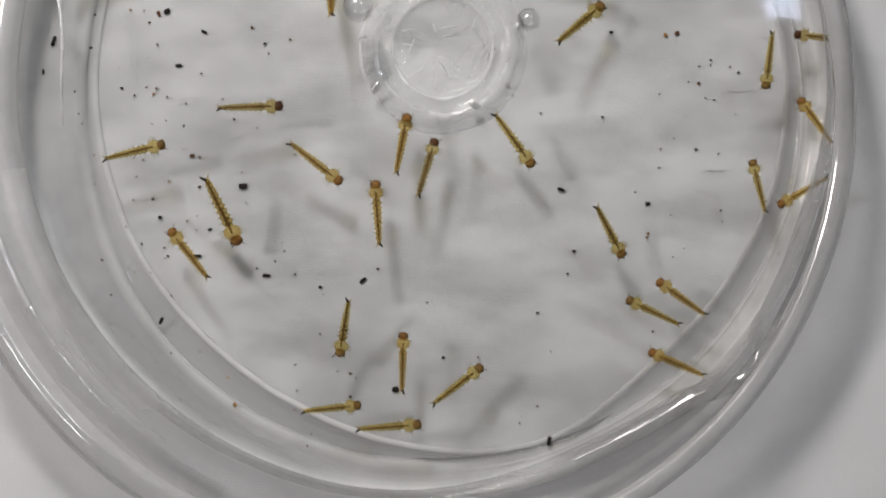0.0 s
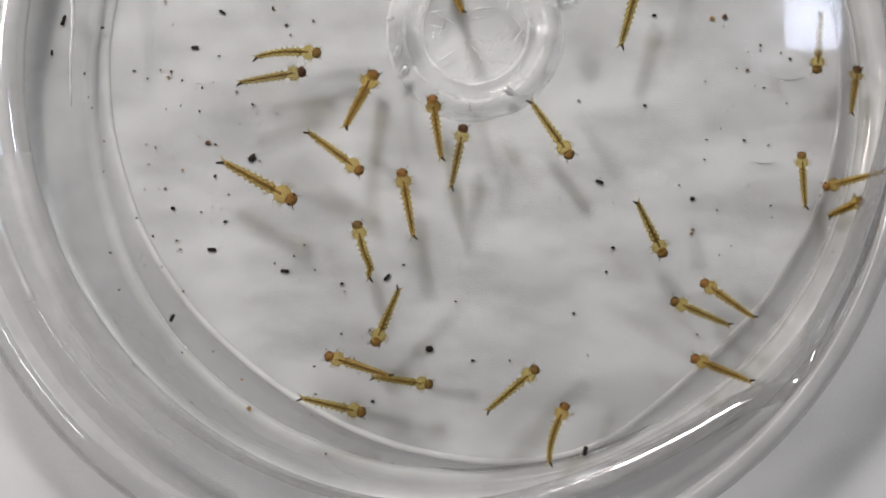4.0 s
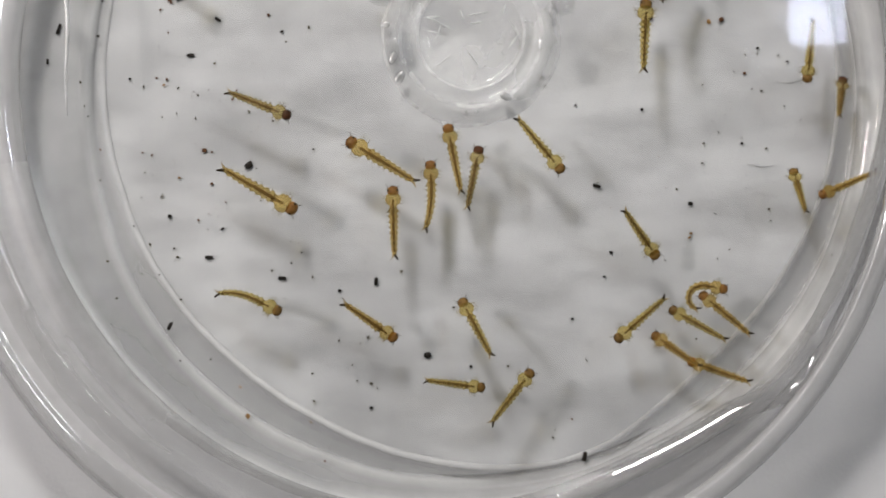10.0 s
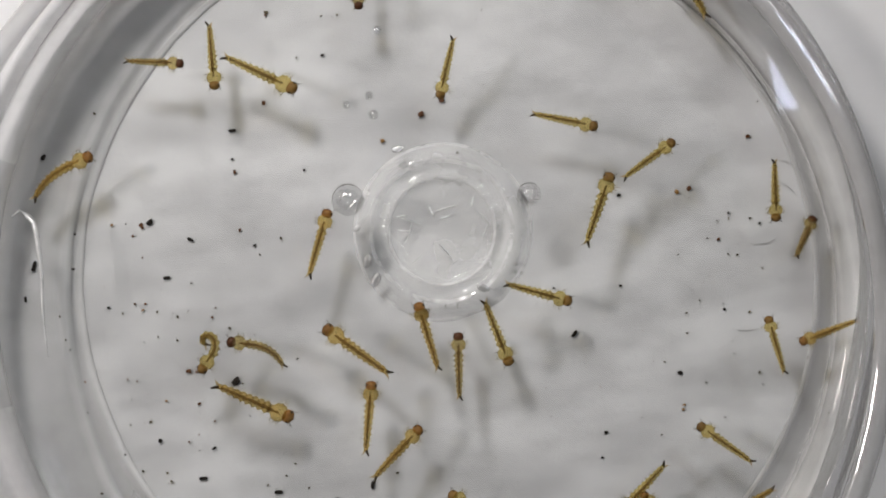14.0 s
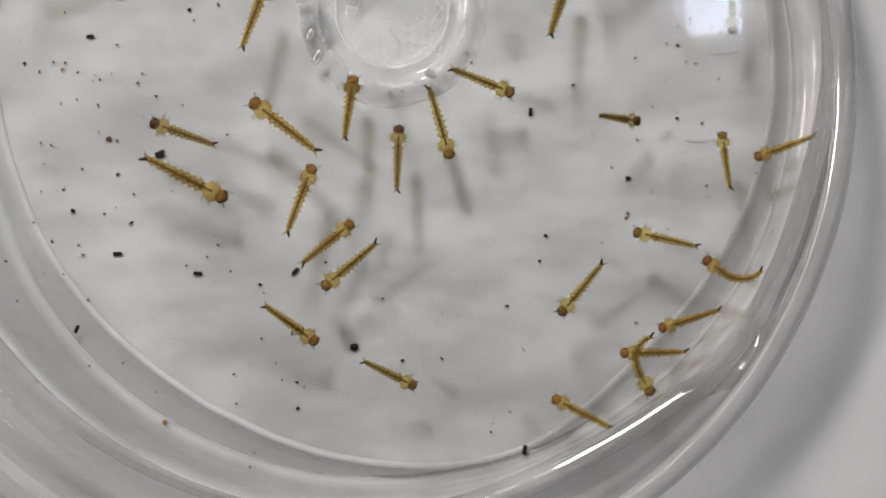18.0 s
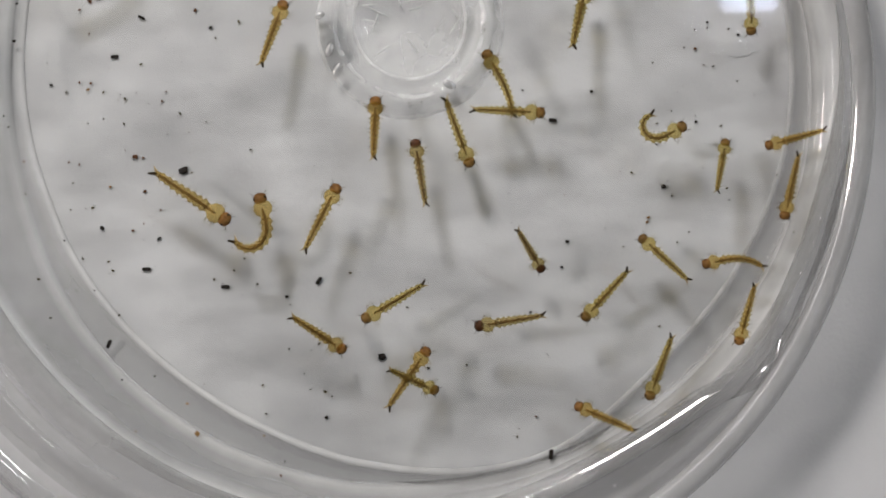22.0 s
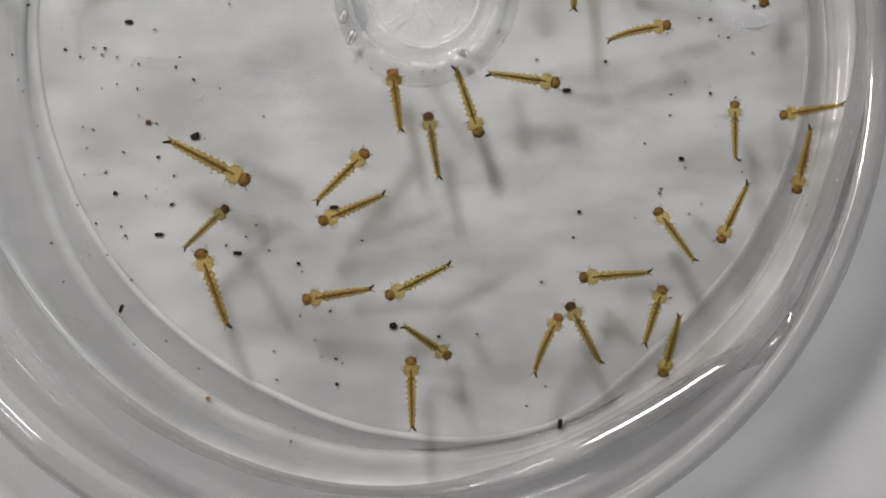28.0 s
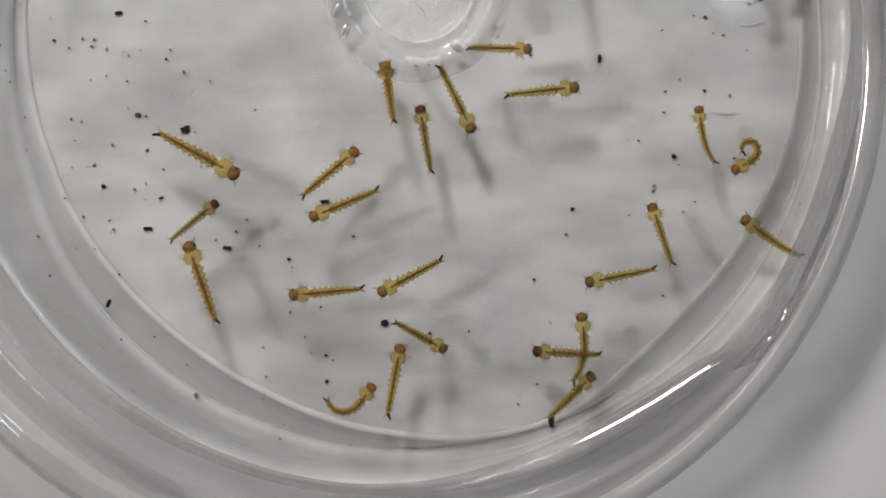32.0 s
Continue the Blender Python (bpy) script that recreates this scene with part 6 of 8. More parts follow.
    walk(larva_small_z, [
        (0, at(-1.84, -38.21, 5.0, -176, 0)), (0.5, at(-1.91, -38.44, 5.0, -177, 0)), (1, at(-3.64, -37.93, 5.0, -140, 0)), (1.5, at(-10.40, -36.16, 5.0, -172, 0)),
        (2, at(-10.35, -35.90, 4.1, -184, 16)), (3, at(-9.36, -36.93, 3.8, -197, 23)), (3.5, at(-9.25, -36.88, 4.0, -195, 18)), (5.5, at(-12.01, -35.39, 4.7, -197, 6)),
        (6, at(-11.95, -35.24, 5.0, -198, 0)), (8, at(-11.86, -35.17, 5.0, -196, 0)), (9, at(-11.87, -35.11, 4.7, -197, 5)), (9.5, at(-18.39, -26.20, 5.0, -226, 0)),
        (10, at(-17.28, -26.33, 5.0, -208, 0)), (10.5, at(-19.09, -24.04, 5.0, -208, 0)), (11, at(-20.88, -19.70, 3.6, -316, 27)), (12, at(-20.78, -20.34, 3.9, -314, 21)),
        (13, at(-21.00, -20.22, 4.0, -312, 19)), (13.5, at(-21.64, -16.06, 5.0, -321, 0)), (15.5, at(-24.52, -3.55, 5.0, -254, 0)), (16, at(-24.35, -3.68, 5.0, -256, 0)),
        (16.5, at(-25.37, -5.14, 5.0, -217, 0)), (17, at(-26.63, 3.97, 4.1, -244, 16)), (18, at(-2.43, 8.24, 3.6, -285, 27)), (19, at(3.62, 3.62, 5.0, -454, 0)),
        (19.5, at(3.21, 2.37, 5.0, -475, 0)), (20, at(3.72, 0.77, 5.0, -429, 0)), (20.5, at(5.23, -0.58, 5.0, -453, 0)), (21, at(7.76, -3.93, 5.0, -417, 0)),
        (22, at(7.63, -4.14, 5.0, -423, 0)), (22.5, at(-0.24, -0.87, 3.3, -526, 34)), (23, at(-11.49, 1.58, 4.0, -548, 19)), (23.5, at(-13.55, 5.96, 3.9, -555, 22)),
        (24, at(-13.98, 8.28, 3.8, -554, 22)), (27, at(3.77, 8.34, 3.9, -611, 21)), (28.5, at(10.06, 1.67, 3.1, -478, 39)), (29, at(8.58, -3.27, 5.0, -510, 0)),
        (29.5, at(13.19, -6.53, 5.0, -447, 0)), (30, at(12.67, -15.93, 5.0, -507, 0)), (30.5, at(13.26, -18.63, 3.2, -492, 36)), (31, at(12.73, -19.11, 3.4, -494, 31)),
        (31.5, at(14.03, -26.18, 5.0, -538, 0)), (32, at(14.18, -30.72, 5.0, -446, 0)),
    ])
    bends(larva_small_z, [(0, 0), (0.5, 0), (1, 130), (1.5, 80), (2, 0), (9, 0), (9.5, 90), (10, 40), (10.5, -150), (10.75, -75), (11, 0), (13, 0), (13.5, 300), (15.5, 20), (16, 25), (16.5, 90), (17, 0), (18, 0), (18.33, 20), (18.67, 40), (19, 60), (19.5, 120), (20, -250), (20.5, 60), (21, -25), (22, -25), (22.25, -12), (22.5, 0), (28.5, 0), (29, 75), (29.5, -120), (30, 255), (30.5, 0), (31, 0), (31.5, 200), (31.75, 75), (32, -50)])
    walk(larva_small_x, [
        (0, at(4.43, -32.66, 4.4, -144, 12)), (0.5, at(4.36, -32.84, 4.2, -145, 15)), (1, at(4.45, -32.76, 4.2, -145, 15)), (1.5, at(4.38, -33.05, 4.1, -141, 17)),
        (2, at(4.39, -32.86, 4.1, -144, 18)), (3, at(6.74, -32.18, 5.0, -139, 0)), (3.5, at(6.57, -32.45, 5.0, -140, 0)), (5.5, at(6.48, -32.46, 4.8, -131, 3)),
        (6, at(6.11, -32.38, 4.5, -137, 9)), (6.5, at(6.12, -32.29, 5.0, -135, 0)), (7, at(6.11, -32.32, 4.5, -135, 10)), (7.5, at(6.23, -32.26, 4.8, -135, 3)),
        (8, at(6.29, -32.27, 4.7, -130, 5)), (8.5, at(6.47, -32.24, 4.7, -129, 6)), (9, at(6.24, -32.27, 5.0, -129, 0)), (9.5, at(6.34, -32.08, 5.0, -131, 0)),
        (10, at(6.25, -32.34, 4.3, -129, 13)), (10.5, at(6.25, -32.41, 4.4, -127, 11)), (11, at(6.34, -32.25, 5.0, -126, 0)), (12, at(6.48, -32.29, 5.0, -121, 0)),
        (12.5, at(6.35, -32.35, 4.5, -123, 10)), (13, at(6.51, -32.31, 4.8, -124, 4)), (13.5, at(6.08, -30.53, 3.5, -114, 29)), (15.5, at(13.29, -28.10, 3.6, -104, 27)),
        (16, at(16.73, -28.01, 5.0, -109, 0)), (16.5, at(17.99, -30.58, 5.0, -72, 0)), (17, at(18.14, -33.60, 5.0, 16, 0)), (18, at(22.41, -35.16, 5.0, 119, 0)),
        (18.5, at(22.85, -35.37, 3.9, 90, 22)), (19, at(22.95, -35.43, 3.8, 90, 23)), (20, at(20.80, -35.48, 3.5, 63, 29)), (21, at(20.51, -35.15, 4.2, 63, 16)),
        (22, at(20.41, -35.23, 4.4, 69, 12)), (23, at(20.45, -35.22, 4.1, 67, 17)), (24, at(20.34, -35.28, 4.3, 67, 13)), (24.5, at(20.35, -35.33, 4.0, 64, 20)),
        (26.5, at(20.86, -35.97, 4.1, 71, 17)), (27, at(20.82, -35.78, 4.2, 71, 15)), (28, at(20.79, -35.90, 3.9, 76, 20)), (29, at(21.13, -35.92, 4.3, 77, 14)),
        (29.5, at(21.71, -34.79, 3.8, 80, 24)), (30, at(23.47, -28.41, 5.0, -15, 0)), (30.5, at(24.59, -25.68, 5.0, -29, 0)), (31, at(25.83, -25.06, 5.0, -26, 0)),
        (31.5, at(27.94, -23.81, 3.8, -29, 24)), (32, at(28.95, -22.72, 5.0, -40, 0)),
    ])
    bends(larva_small_x, [(0, 0), (15.5, 0), (16, 25), (16.5, 40), (16.75, -18), (17, -75), (17.5, -98), (18, -120), (18.5, 0), (29.5, 0), (29.75, 40), (30, 80), (30.5, 40), (31, 20), (31.5, 0), (32, 15)])
    walk(larva_small_q, [
        (0, at(18.69, -21.34, 3.8, 119, 23)), (0.5, at(18.47, -21.57, 3.7, 122, 24)), (1.5, at(18.53, -21.67, 3.7, 123, 24)), (2, at(18.47, -21.60, 3.5, 123, 29)),
        (2.5, at(18.56, -21.62, 3.7, 121, 25)), (3, at(18.41, -21.42, 3.7, 117, 25)), (3.5, at(18.49, -21.68, 3.7, 121, 25)), (5.5, at(18.31, -21.30, 3.9, 110, 21)),
        (6, at(18.22, -21.37, 3.8, 119, 24)), (6.5, at(18.19, -21.38, 3.5, 125, 29)), (7, at(18.10, -21.38, 3.6, 123, 26)), (7.5, at(18.14, -21.40, 3.7, 123, 26)),
        (8, at(18.03, -21.35, 3.5, 128, 30)), (8.5, at(18.13, -21.27, 3.6, 121, 27)), (9, at(18.01, -21.26, 3.8, 116, 24)), (9.5, at(18.12, -21.20, 3.7, 119, 25)),
        (10, at(18.03, -21.38, 3.5, 127, 29)), (10.5, at(17.95, -21.43, 3.5, 130, 30)), (11, at(17.90, -21.38, 3.5, 127, 29)), (11.5, at(17.91, -21.40, 3.5, 127, 29)),
        (12, at(17.89, -21.42, 3.3, 131, 33)), (12.5, at(11.17, -11.15, 5.0, 17, 0)), (13, at(12.01, -8.54, 3.8, 165, 23)), (13.5, at(12.23, -8.52, 4.4, 158, 11)),
        (15.5, at(9.95, -7.59, 3.6, 161, 26)), (16, at(11.61, -8.17, 3.7, 161, 25)), (16.5, at(11.43, -8.27, 3.9, 161, 21)), (17, at(11.09, -8.28, 3.9, 161, 20)),
        (17.5, at(10.98, -8.42, 3.9, 160, 21)), (18.5, at(11.18, -8.22, 3.9, 159, 21)), (19, at(11.25, -8.30, 4.0, 160, 20)), (19.5, at(11.18, -8.26, 3.9, 160, 22)),
        (20, at(11.29, -8.31, 3.9, 159, 20)), (20.5, at(12.03, -8.83, 4.6, 174, 7)), (21, at(12.18, -9.43, 5.0, 169, 0)), (21.5, at(12.05, -9.52, 5.0, 172, 0)),
        (22.5, at(12.00, -9.51, 5.0, 174, 0)), (23, at(12.08, -9.63, 4.8, 170, 4)), (24, at(12.10, -9.48, 4.8, 170, 3)), (24.5, at(12.12, -9.57, 5.0, 170, 0)),
        (26.5, at(12.19, -9.58, 5.0, 170, 0)), (27, at(12.16, -9.52, 4.9, 169, 2)), (28.5, at(12.14, -9.57, 4.7, 170, 6)), (29, at(12.09, -9.63, 4.6, 172, 7)),
        (29.5, at(14.26, -10.49, 4.0, 179, 19)), (30, at(14.64, -10.39, 5.0, 178, 0)), (31, at(14.60, -10.37, 5.0, 180, 0)), (32, at(14.22, -10.47, 5.0, 184, 0)),
    ])
    bends(larva_small_q, [(0, 0), (12, 0), (12.25, 100), (12.5, 200), (12.75, 100), (13, 0), (32, 0)])
    walk(larva_small_r, [
        (0, at(22.38, -24.15, 5.0, -36, 0)), (0.5, at(21.95, -24.40, 5.0, -38, 0)), (1, at(21.96, -24.36, 5.0, -39, 0)), (1.5, at(22.08, -24.47, 5.0, -36, 0)),
        (2, at(21.92, -24.27, 5.0, -37, 0)), (2.5, at(22.14, -24.31, 5.0, -35, 0)), (3, at(22.09, -24.19, 5.0, -31, 0)), (3.5, at(22.26, -24.42, 4.5, -37, 10)),
        (5.5, at(22.24, -24.30, 4.8, -28, 3)), (6, at(22.23, -24.20, 4.4, -34, 12)), (6.5, at(21.95, -24.21, 4.9, -36, 1)), (7, at(22.08, -24.17, 4.4, -36, 12)),
        (7.5, at(22.12, -24.17, 4.4, -36, 13)), (8, at(22.17, -24.22, 4.2, -39, 17)), (8.5, at(22.32, -24.09, 4.1, -37, 19)), (9, at(22.22, -24.09, 4.2, -33, 16)),
        (9.5, at(22.37, -24.25, 5.0, -7, 0)), (10, at(22.33, -25.17, 4.4, -41, 11)), (10.5, at(18.46, -31.48, 5.0, -62, 0)), (11, at(18.25, -36.48, 5.0, -25, 0)),
        (11.5, at(17.02, -36.65, 5.0, -76, 0)), (12, at(15.47, -37.25, 5.0, -6, 0)), (13, at(14.74, -35.71, 4.0, -39, 22)), (13.5, at(13.78, -34.89, 3.9, -41, 23)),
        (15.5, at(10.44, -31.94, 3.8, -39, 25)), (16, at(13.79, -34.30, 4.2, -35, 16)), (16.5, at(14.28, -35.86, 3.9, -26, 23)), (17, at(14.47, -36.11, 4.1, -28, 19)),
        (17.5, at(14.39, -36.14, 3.9, -27, 24)), (18, at(14.25, -35.75, 3.9, -28, 23)), (18.5, at(14.36, -35.77, 3.8, -27, 24)), (19, at(14.28, -35.81, 3.9, -28, 22)),
        (19.5, at(14.06, -35.92, 4.0, -26, 21)), (21, at(14.05, -35.81, 4.0, -25, 21)), (22, at(14.05, -35.90, 4.1, -25, 20)), (22.5, at(13.92, -35.95, 4.1, -25, 18)),
        (24, at(13.99, -35.95, 4.1, -26, 19)), (24.5, at(13.92, -35.88, 4.3, -27, 15)), (26.5, at(14.00, -34.08, 5.0, 92, 0)), (27, at(13.49, -33.40, 3.9, 91, 24)),
        (27.5, at(13.29, -33.43, 3.8, 94, 26)), (28, at(11.48, -30.39, 5.0, 240, 0)), (28.5, at(11.02, -32.60, 5.0, 185, 0)), (29, at(1.76, -36.99, 5.0, 280, 0)),
        (29.5, at(1.99, -37.10, 5.0, 238, 0)), (30, at(2.16, -36.02, 4.1, 227, 18)), (31, at(2.16, -36.01, 4.3, 224, 15)), (31.5, at(0.55, -36.39, 3.7, 219, 28)),
        (32, at(-4.68, -36.15, 5.0, 233, 0)),
    ])
    bends(larva_small_r, [(0, 0), (10, 0), (10.5, 120), (11, -140), (11.5, 90), (12, -85), (13, 0), (27.5, 0), (27.75, 8), (28, 15), (28.5, 120), (28.75, -15), (29, -150), (29.5, -30), (30, 0), (31.5, 0), (32, -150)])
    walk(larva_small_s, [
        (0, at(19.39, -25.93, 5.0, -26, 0)), (0.5, at(19.01, -26.16, 5.0, -26, 0)), (1, at(19.08, -26.15, 4.8, -27, 5)), (1.5, at(19.28, -26.35, 5.0, -27, 0)),
        (2, at(19.13, -26.08, 4.8, -28, 5)), (3, at(19.32, -26.01, 5.0, -25, 0)), (5.5, at(19.59, -26.31, 4.4, -23, 12)), (6, at(19.24, -26.22, 4.9, -25, 2)),
        (6.5, at(19.24, -26.16, 4.6, -28, 8)), (7.5, at(19.32, -26.20, 4.7, -26, 7)), (8, at(19.45, -26.25, 4.4, -30, 13)), (8.5, at(19.66, -26.21, 4.3, -27, 15)),
        (9, at(19.46, -26.13, 4.5, -24, 10)), (9.5, at(19.48, -26.01, 4.6, -26, 8)), (10, at(19.55, -26.51, 4.4, -30, 13)), (10.5, at(19.62, -26.76, 4.3, -21, 15)),
        (11, at(20.19, -26.36, 5.0, -24, 0)), (11.5, at(22.68, -24.25, 4.3, -47, 14)), (12, at(22.89, -22.74, 5.0, -48, 1)), (13, at(22.86, -22.50, 4.8, -43, 3)),
        (13.5, at(22.89, -21.83, 4.6, -42, 7)), (15.5, at(20.87, -20.24, 4.9, -37, 1)), (16, at(23.03, -21.54, 4.0, -35, 22)), (16.5, at(23.18, -21.85, 4.3, -36, 15)),
        (17, at(23.12, -22.00, 4.5, -34, 11)), (17.5, at(22.85, -22.00, 4.2, -34, 16)), (18, at(21.98, -21.17, 4.1, -16, 19)), (18.5, at(21.65, -20.96, 4.4, -16, 13)),
        (19, at(21.78, -21.26, 4.5, -23, 10)), (20, at(21.06, -20.89, 5.0, -18, 0)), (21, at(20.70, -21.07, 5.0, -26, 0)), (22, at(20.55, -21.21, 4.5, -47, 10)),
        (23, at(20.32, -21.15, 5.0, -52, 0)), (24, at(20.89, -21.20, 5.0, -59, 0)), (26.5, at(20.95, -21.36, 4.3, -60, 14)), (27, at(20.89, -21.34, 4.5, -57, 9)),
        (27.5, at(20.92, -21.37, 4.3, -60, 14)), (28, at(20.86, -21.40, 4.4, -58, 13)), (29, at(20.82, -21.56, 4.3, -63, 14)), (29.5, at(20.69, -21.52, 4.6, -61, 8)),
        (30, at(20.90, -21.29, 4.3, -70, 15)), (30.5, at(20.83, -21.46, 4.3, -72, 14)), (31, at(20.83, -21.26, 4.3, -74, 15)), (31.5, at(20.76, -21.27, 4.3, -74, 14)),
        (32, at(20.88, -21.28, 4.2, -76, 17)),
    ])
    walk(larva_small_e, [
        (0, at(36.45, -6.35, 4.0, -60, 22)), (0.5, at(37.50, -11.85, 3.6, -74, 31)), (1, at(36.24, -13.80, 5.0, -59, 0)), (1.5, at(36.77, -16.42, 5.0, -107, 0)),
        (2, at(36.97, -16.99, 3.3, -160, 39)), (3, at(36.88, -16.89, 3.3, -161, 39)), (5.5, at(36.81, -16.72, 3.3, -157, 39)), (6, at(36.66, -16.74, 3.3, -158, 39)),
        (6.5, at(36.50, -16.75, 3.3, -156, 39)), (7, at(36.50, -16.68, 3.3, -158, 39)), (7.5, at(36.44, -16.78, 3.3, -159, 39)), (8, at(36.48, -16.78, 3.3, -157, 39)),
        (8.5, at(36.53, -16.72, 3.3, -159, 39)), (9, at(36.42, -16.76, 3.3, -160, 39)), (9.5, at(24.01, -23.67, 5.0, -184, 0)), (10, at(24.05, -24.53, 5.0, -192, 0)),
        (10.5, at(22.58, -28.38, 5.0, -184, 0)), (11, at(22.23, -30.67, 5.0, -22, 0)), (11.5, at(22.76, -28.76, 3.3, -29, 37)), (12, at(22.29, -27.67, 5.0, -46, 0)),
        (13, at(25.09, -30.65, 5.0, 22, 0)), (13.5, at(24.55, -30.19, 5.0, 24, 0)), (15.5, at(20.60, -28.06, 5.0, 22, 0)), (16, at(24.53, -30.10, 4.4, 27, 12)),
        (16.5, at(24.91, -30.56, 4.9, 29, 1)), (17, at(25.15, -30.76, 4.7, 28, 6)), (18, at(23.75, -29.62, 5.0, 15, 0)), (19, at(24.26, -28.20, 4.6, 5, 8)),
        (19.5, at(23.61, -28.01, 4.2, 15, 18)), (20, at(26.65, -24.68, 5.0, -15, 0)), (20.5, at(23.91, -20.42, 5.0, -143, 0)), (21, at(23.57, -17.28, 5.0, -129, 0)),
        (21.5, at(25.09, -20.48, 3.3, -21, 39)), (22, at(25.96, -23.74, 5.0, 9, 0)), (22.5, at(25.84, -24.50, 3.9, -0, 24)), (23, at(25.30, -24.32, 5.0, 4, 0)),
        (24, at(25.02, -24.32, 5.0, 3, 0)), (24.5, at(25.06, -24.35, 5.0, 3, 0)), (26.5, at(28.39, -16.66, 5.0, 99, 0)), (27, at(29.43, -15.83, 5.0, 179, 0)),
        (27.5, at(26.60, -9.33, 5.0, 65, 0)), (28, at(22.13, -5.03, 5.0, 187, 0)), (29, at(20.04, -4.75, 5.0, 207, 0)), (29.5, at(13.71, -6.06, 5.0, 189, 0)),
        (30, at(9.57, -7.02, 4.5, 181, 10)), (30.5, at(10.27, -7.13, 4.7, 177, 7)), (31, at(10.36, -7.00, 4.3, 179, 14)), (32, at(10.30, -6.93, 4.7, 177, 6)),
    ])
    bends(larva_small_e, [(0, 0), (0.5, 0), (1, -15), (1.5, -60), (2, 0), (9, 0), (9.5, 200), (10, 200), (10.5, 200), (10.67, 190), (10.83, 180), (11, 170), (11.5, 0), (12, 20), (13, 0), (19.5, 0), (20, 40), (20.25, 50), (20.5, 60), (21, 25), (21.25, 12), (21.5, 0), (22, -55), (22.5, 0), (24.5, 0), (25.5, 30), (26.5, 60), (26.75, 0), (27, -60), (27.25, 70), (27.5, 200), (27.75, 108), (28, 15), (29, 20), (29.5, 160), (30, 0), (32, 0)])
    walk(larva_small_d, [
        (0, at(35.84, 0.07, 5.0, -7, 0)), (0.5, at(37.04, -2.91, 3.4, -103, 39)), (1, at(36.57, -4.45, 3.6, -107, 34)), (2, at(36.58, -5.02, 3.5, -105, 35)),
        (3, at(36.51, -4.76, 3.5, -107, 36)), (3.5, at(36.52, -4.58, 3.6, -107, 34)), (5.5, at(35.23, -4.86, 5.0, -101, 0)), (6, at(35.59, -4.49, 3.4, -110, 39)),
        (6.5, at(35.54, -4.66, 3.4, -111, 39)), (7.5, at(35.49, -4.57, 3.4, -112, 39)), (8, at(35.43, -4.86, 3.4, -109, 39)), (9, at(35.47, -4.65, 3.4, -110, 39)),
        (9.5, at(35.48, -4.66, 3.4, -112, 39)), (10, at(35.40, -5.30, 3.4, -109, 39)), (10.5, at(35.20, -5.09, 3.4, -109, 39)), (11.5, at(35.27, -4.75, 3.4, -111, 39)),
        (12, at(35.24, -4.98, 3.4, -112, 39)), (12.5, at(35.20, -4.77, 3.4, -113, 39)), (13, at(35.15, -4.77, 3.4, -114, 39)), (13.5, at(35.52, -3.81, 3.7, -124, 32)),
        (15.5, at(33.31, -3.20, 3.5, -130, 36)), (16, at(34.79, -3.95, 3.4, -126, 37)), (16.5, at(31.46, -6.61, 3.4, -236, 39)), (17, at(24.03, -11.21, 3.4, -185, 38)),
        (17.5, at(22.75, -11.47, 3.5, -185, 36)), (18, at(22.38, -11.21, 3.4, -185, 39)), (18.5, at(22.36, -11.24, 3.4, -182, 39)), (19, at(22.44, -11.51, 3.4, -178, 39)),
        (19.5, at(22.18, -11.50, 3.4, -174, 39)), (20, at(22.35, -11.52, 3.4, -177, 39)), (21, at(22.78, -14.83, 3.5, -212, 35)), (22, at(11.38, -23.37, 3.7, -241, 31)),
        (22.5, at(6.13, -21.54, 3.4, -185, 39)), (23, at(1.06, -18.55, 5.0, -151, 0)), (24, at(0.53, -19.19, 4.0, -140, 23)), (24.5, at(-0.15, -20.34, 4.5, -146, 12)),
        (26.5, at(-16.12, -19.95, 5.0, -147, 0)), (27, at(-16.42, -19.85, 5.0, -148, 0)), (27.5, at(-17.28, -19.65, 5.0, -140, 0)), (28, at(-17.67, -19.31, 4.8, -139, 4)),
        (28.5, at(-17.63, -19.32, 5.0, -140, 0)), (29, at(-17.63, -19.41, 4.7, -141, 6)), (29.5, at(-17.61, -19.40, 5.0, -141, 0)), (30, at(-17.65, -19.39, 4.8, -141, 5)),
        (30.5, at(-17.65, -19.43, 5.0, -142, 0)), (31, at(-17.60, -19.32, 5.0, -141, 0)), (31.5, at(-17.61, -19.46, 5.0, -142, 0)), (32, at(-17.71, -19.41, 5.0, -143, 0)),
    ])
    bends(larva_small_d, [(0, -20), (0.25, -10), (0.5, 0), (22.5, 0), (23, 25), (24, 0), (32, 0)])
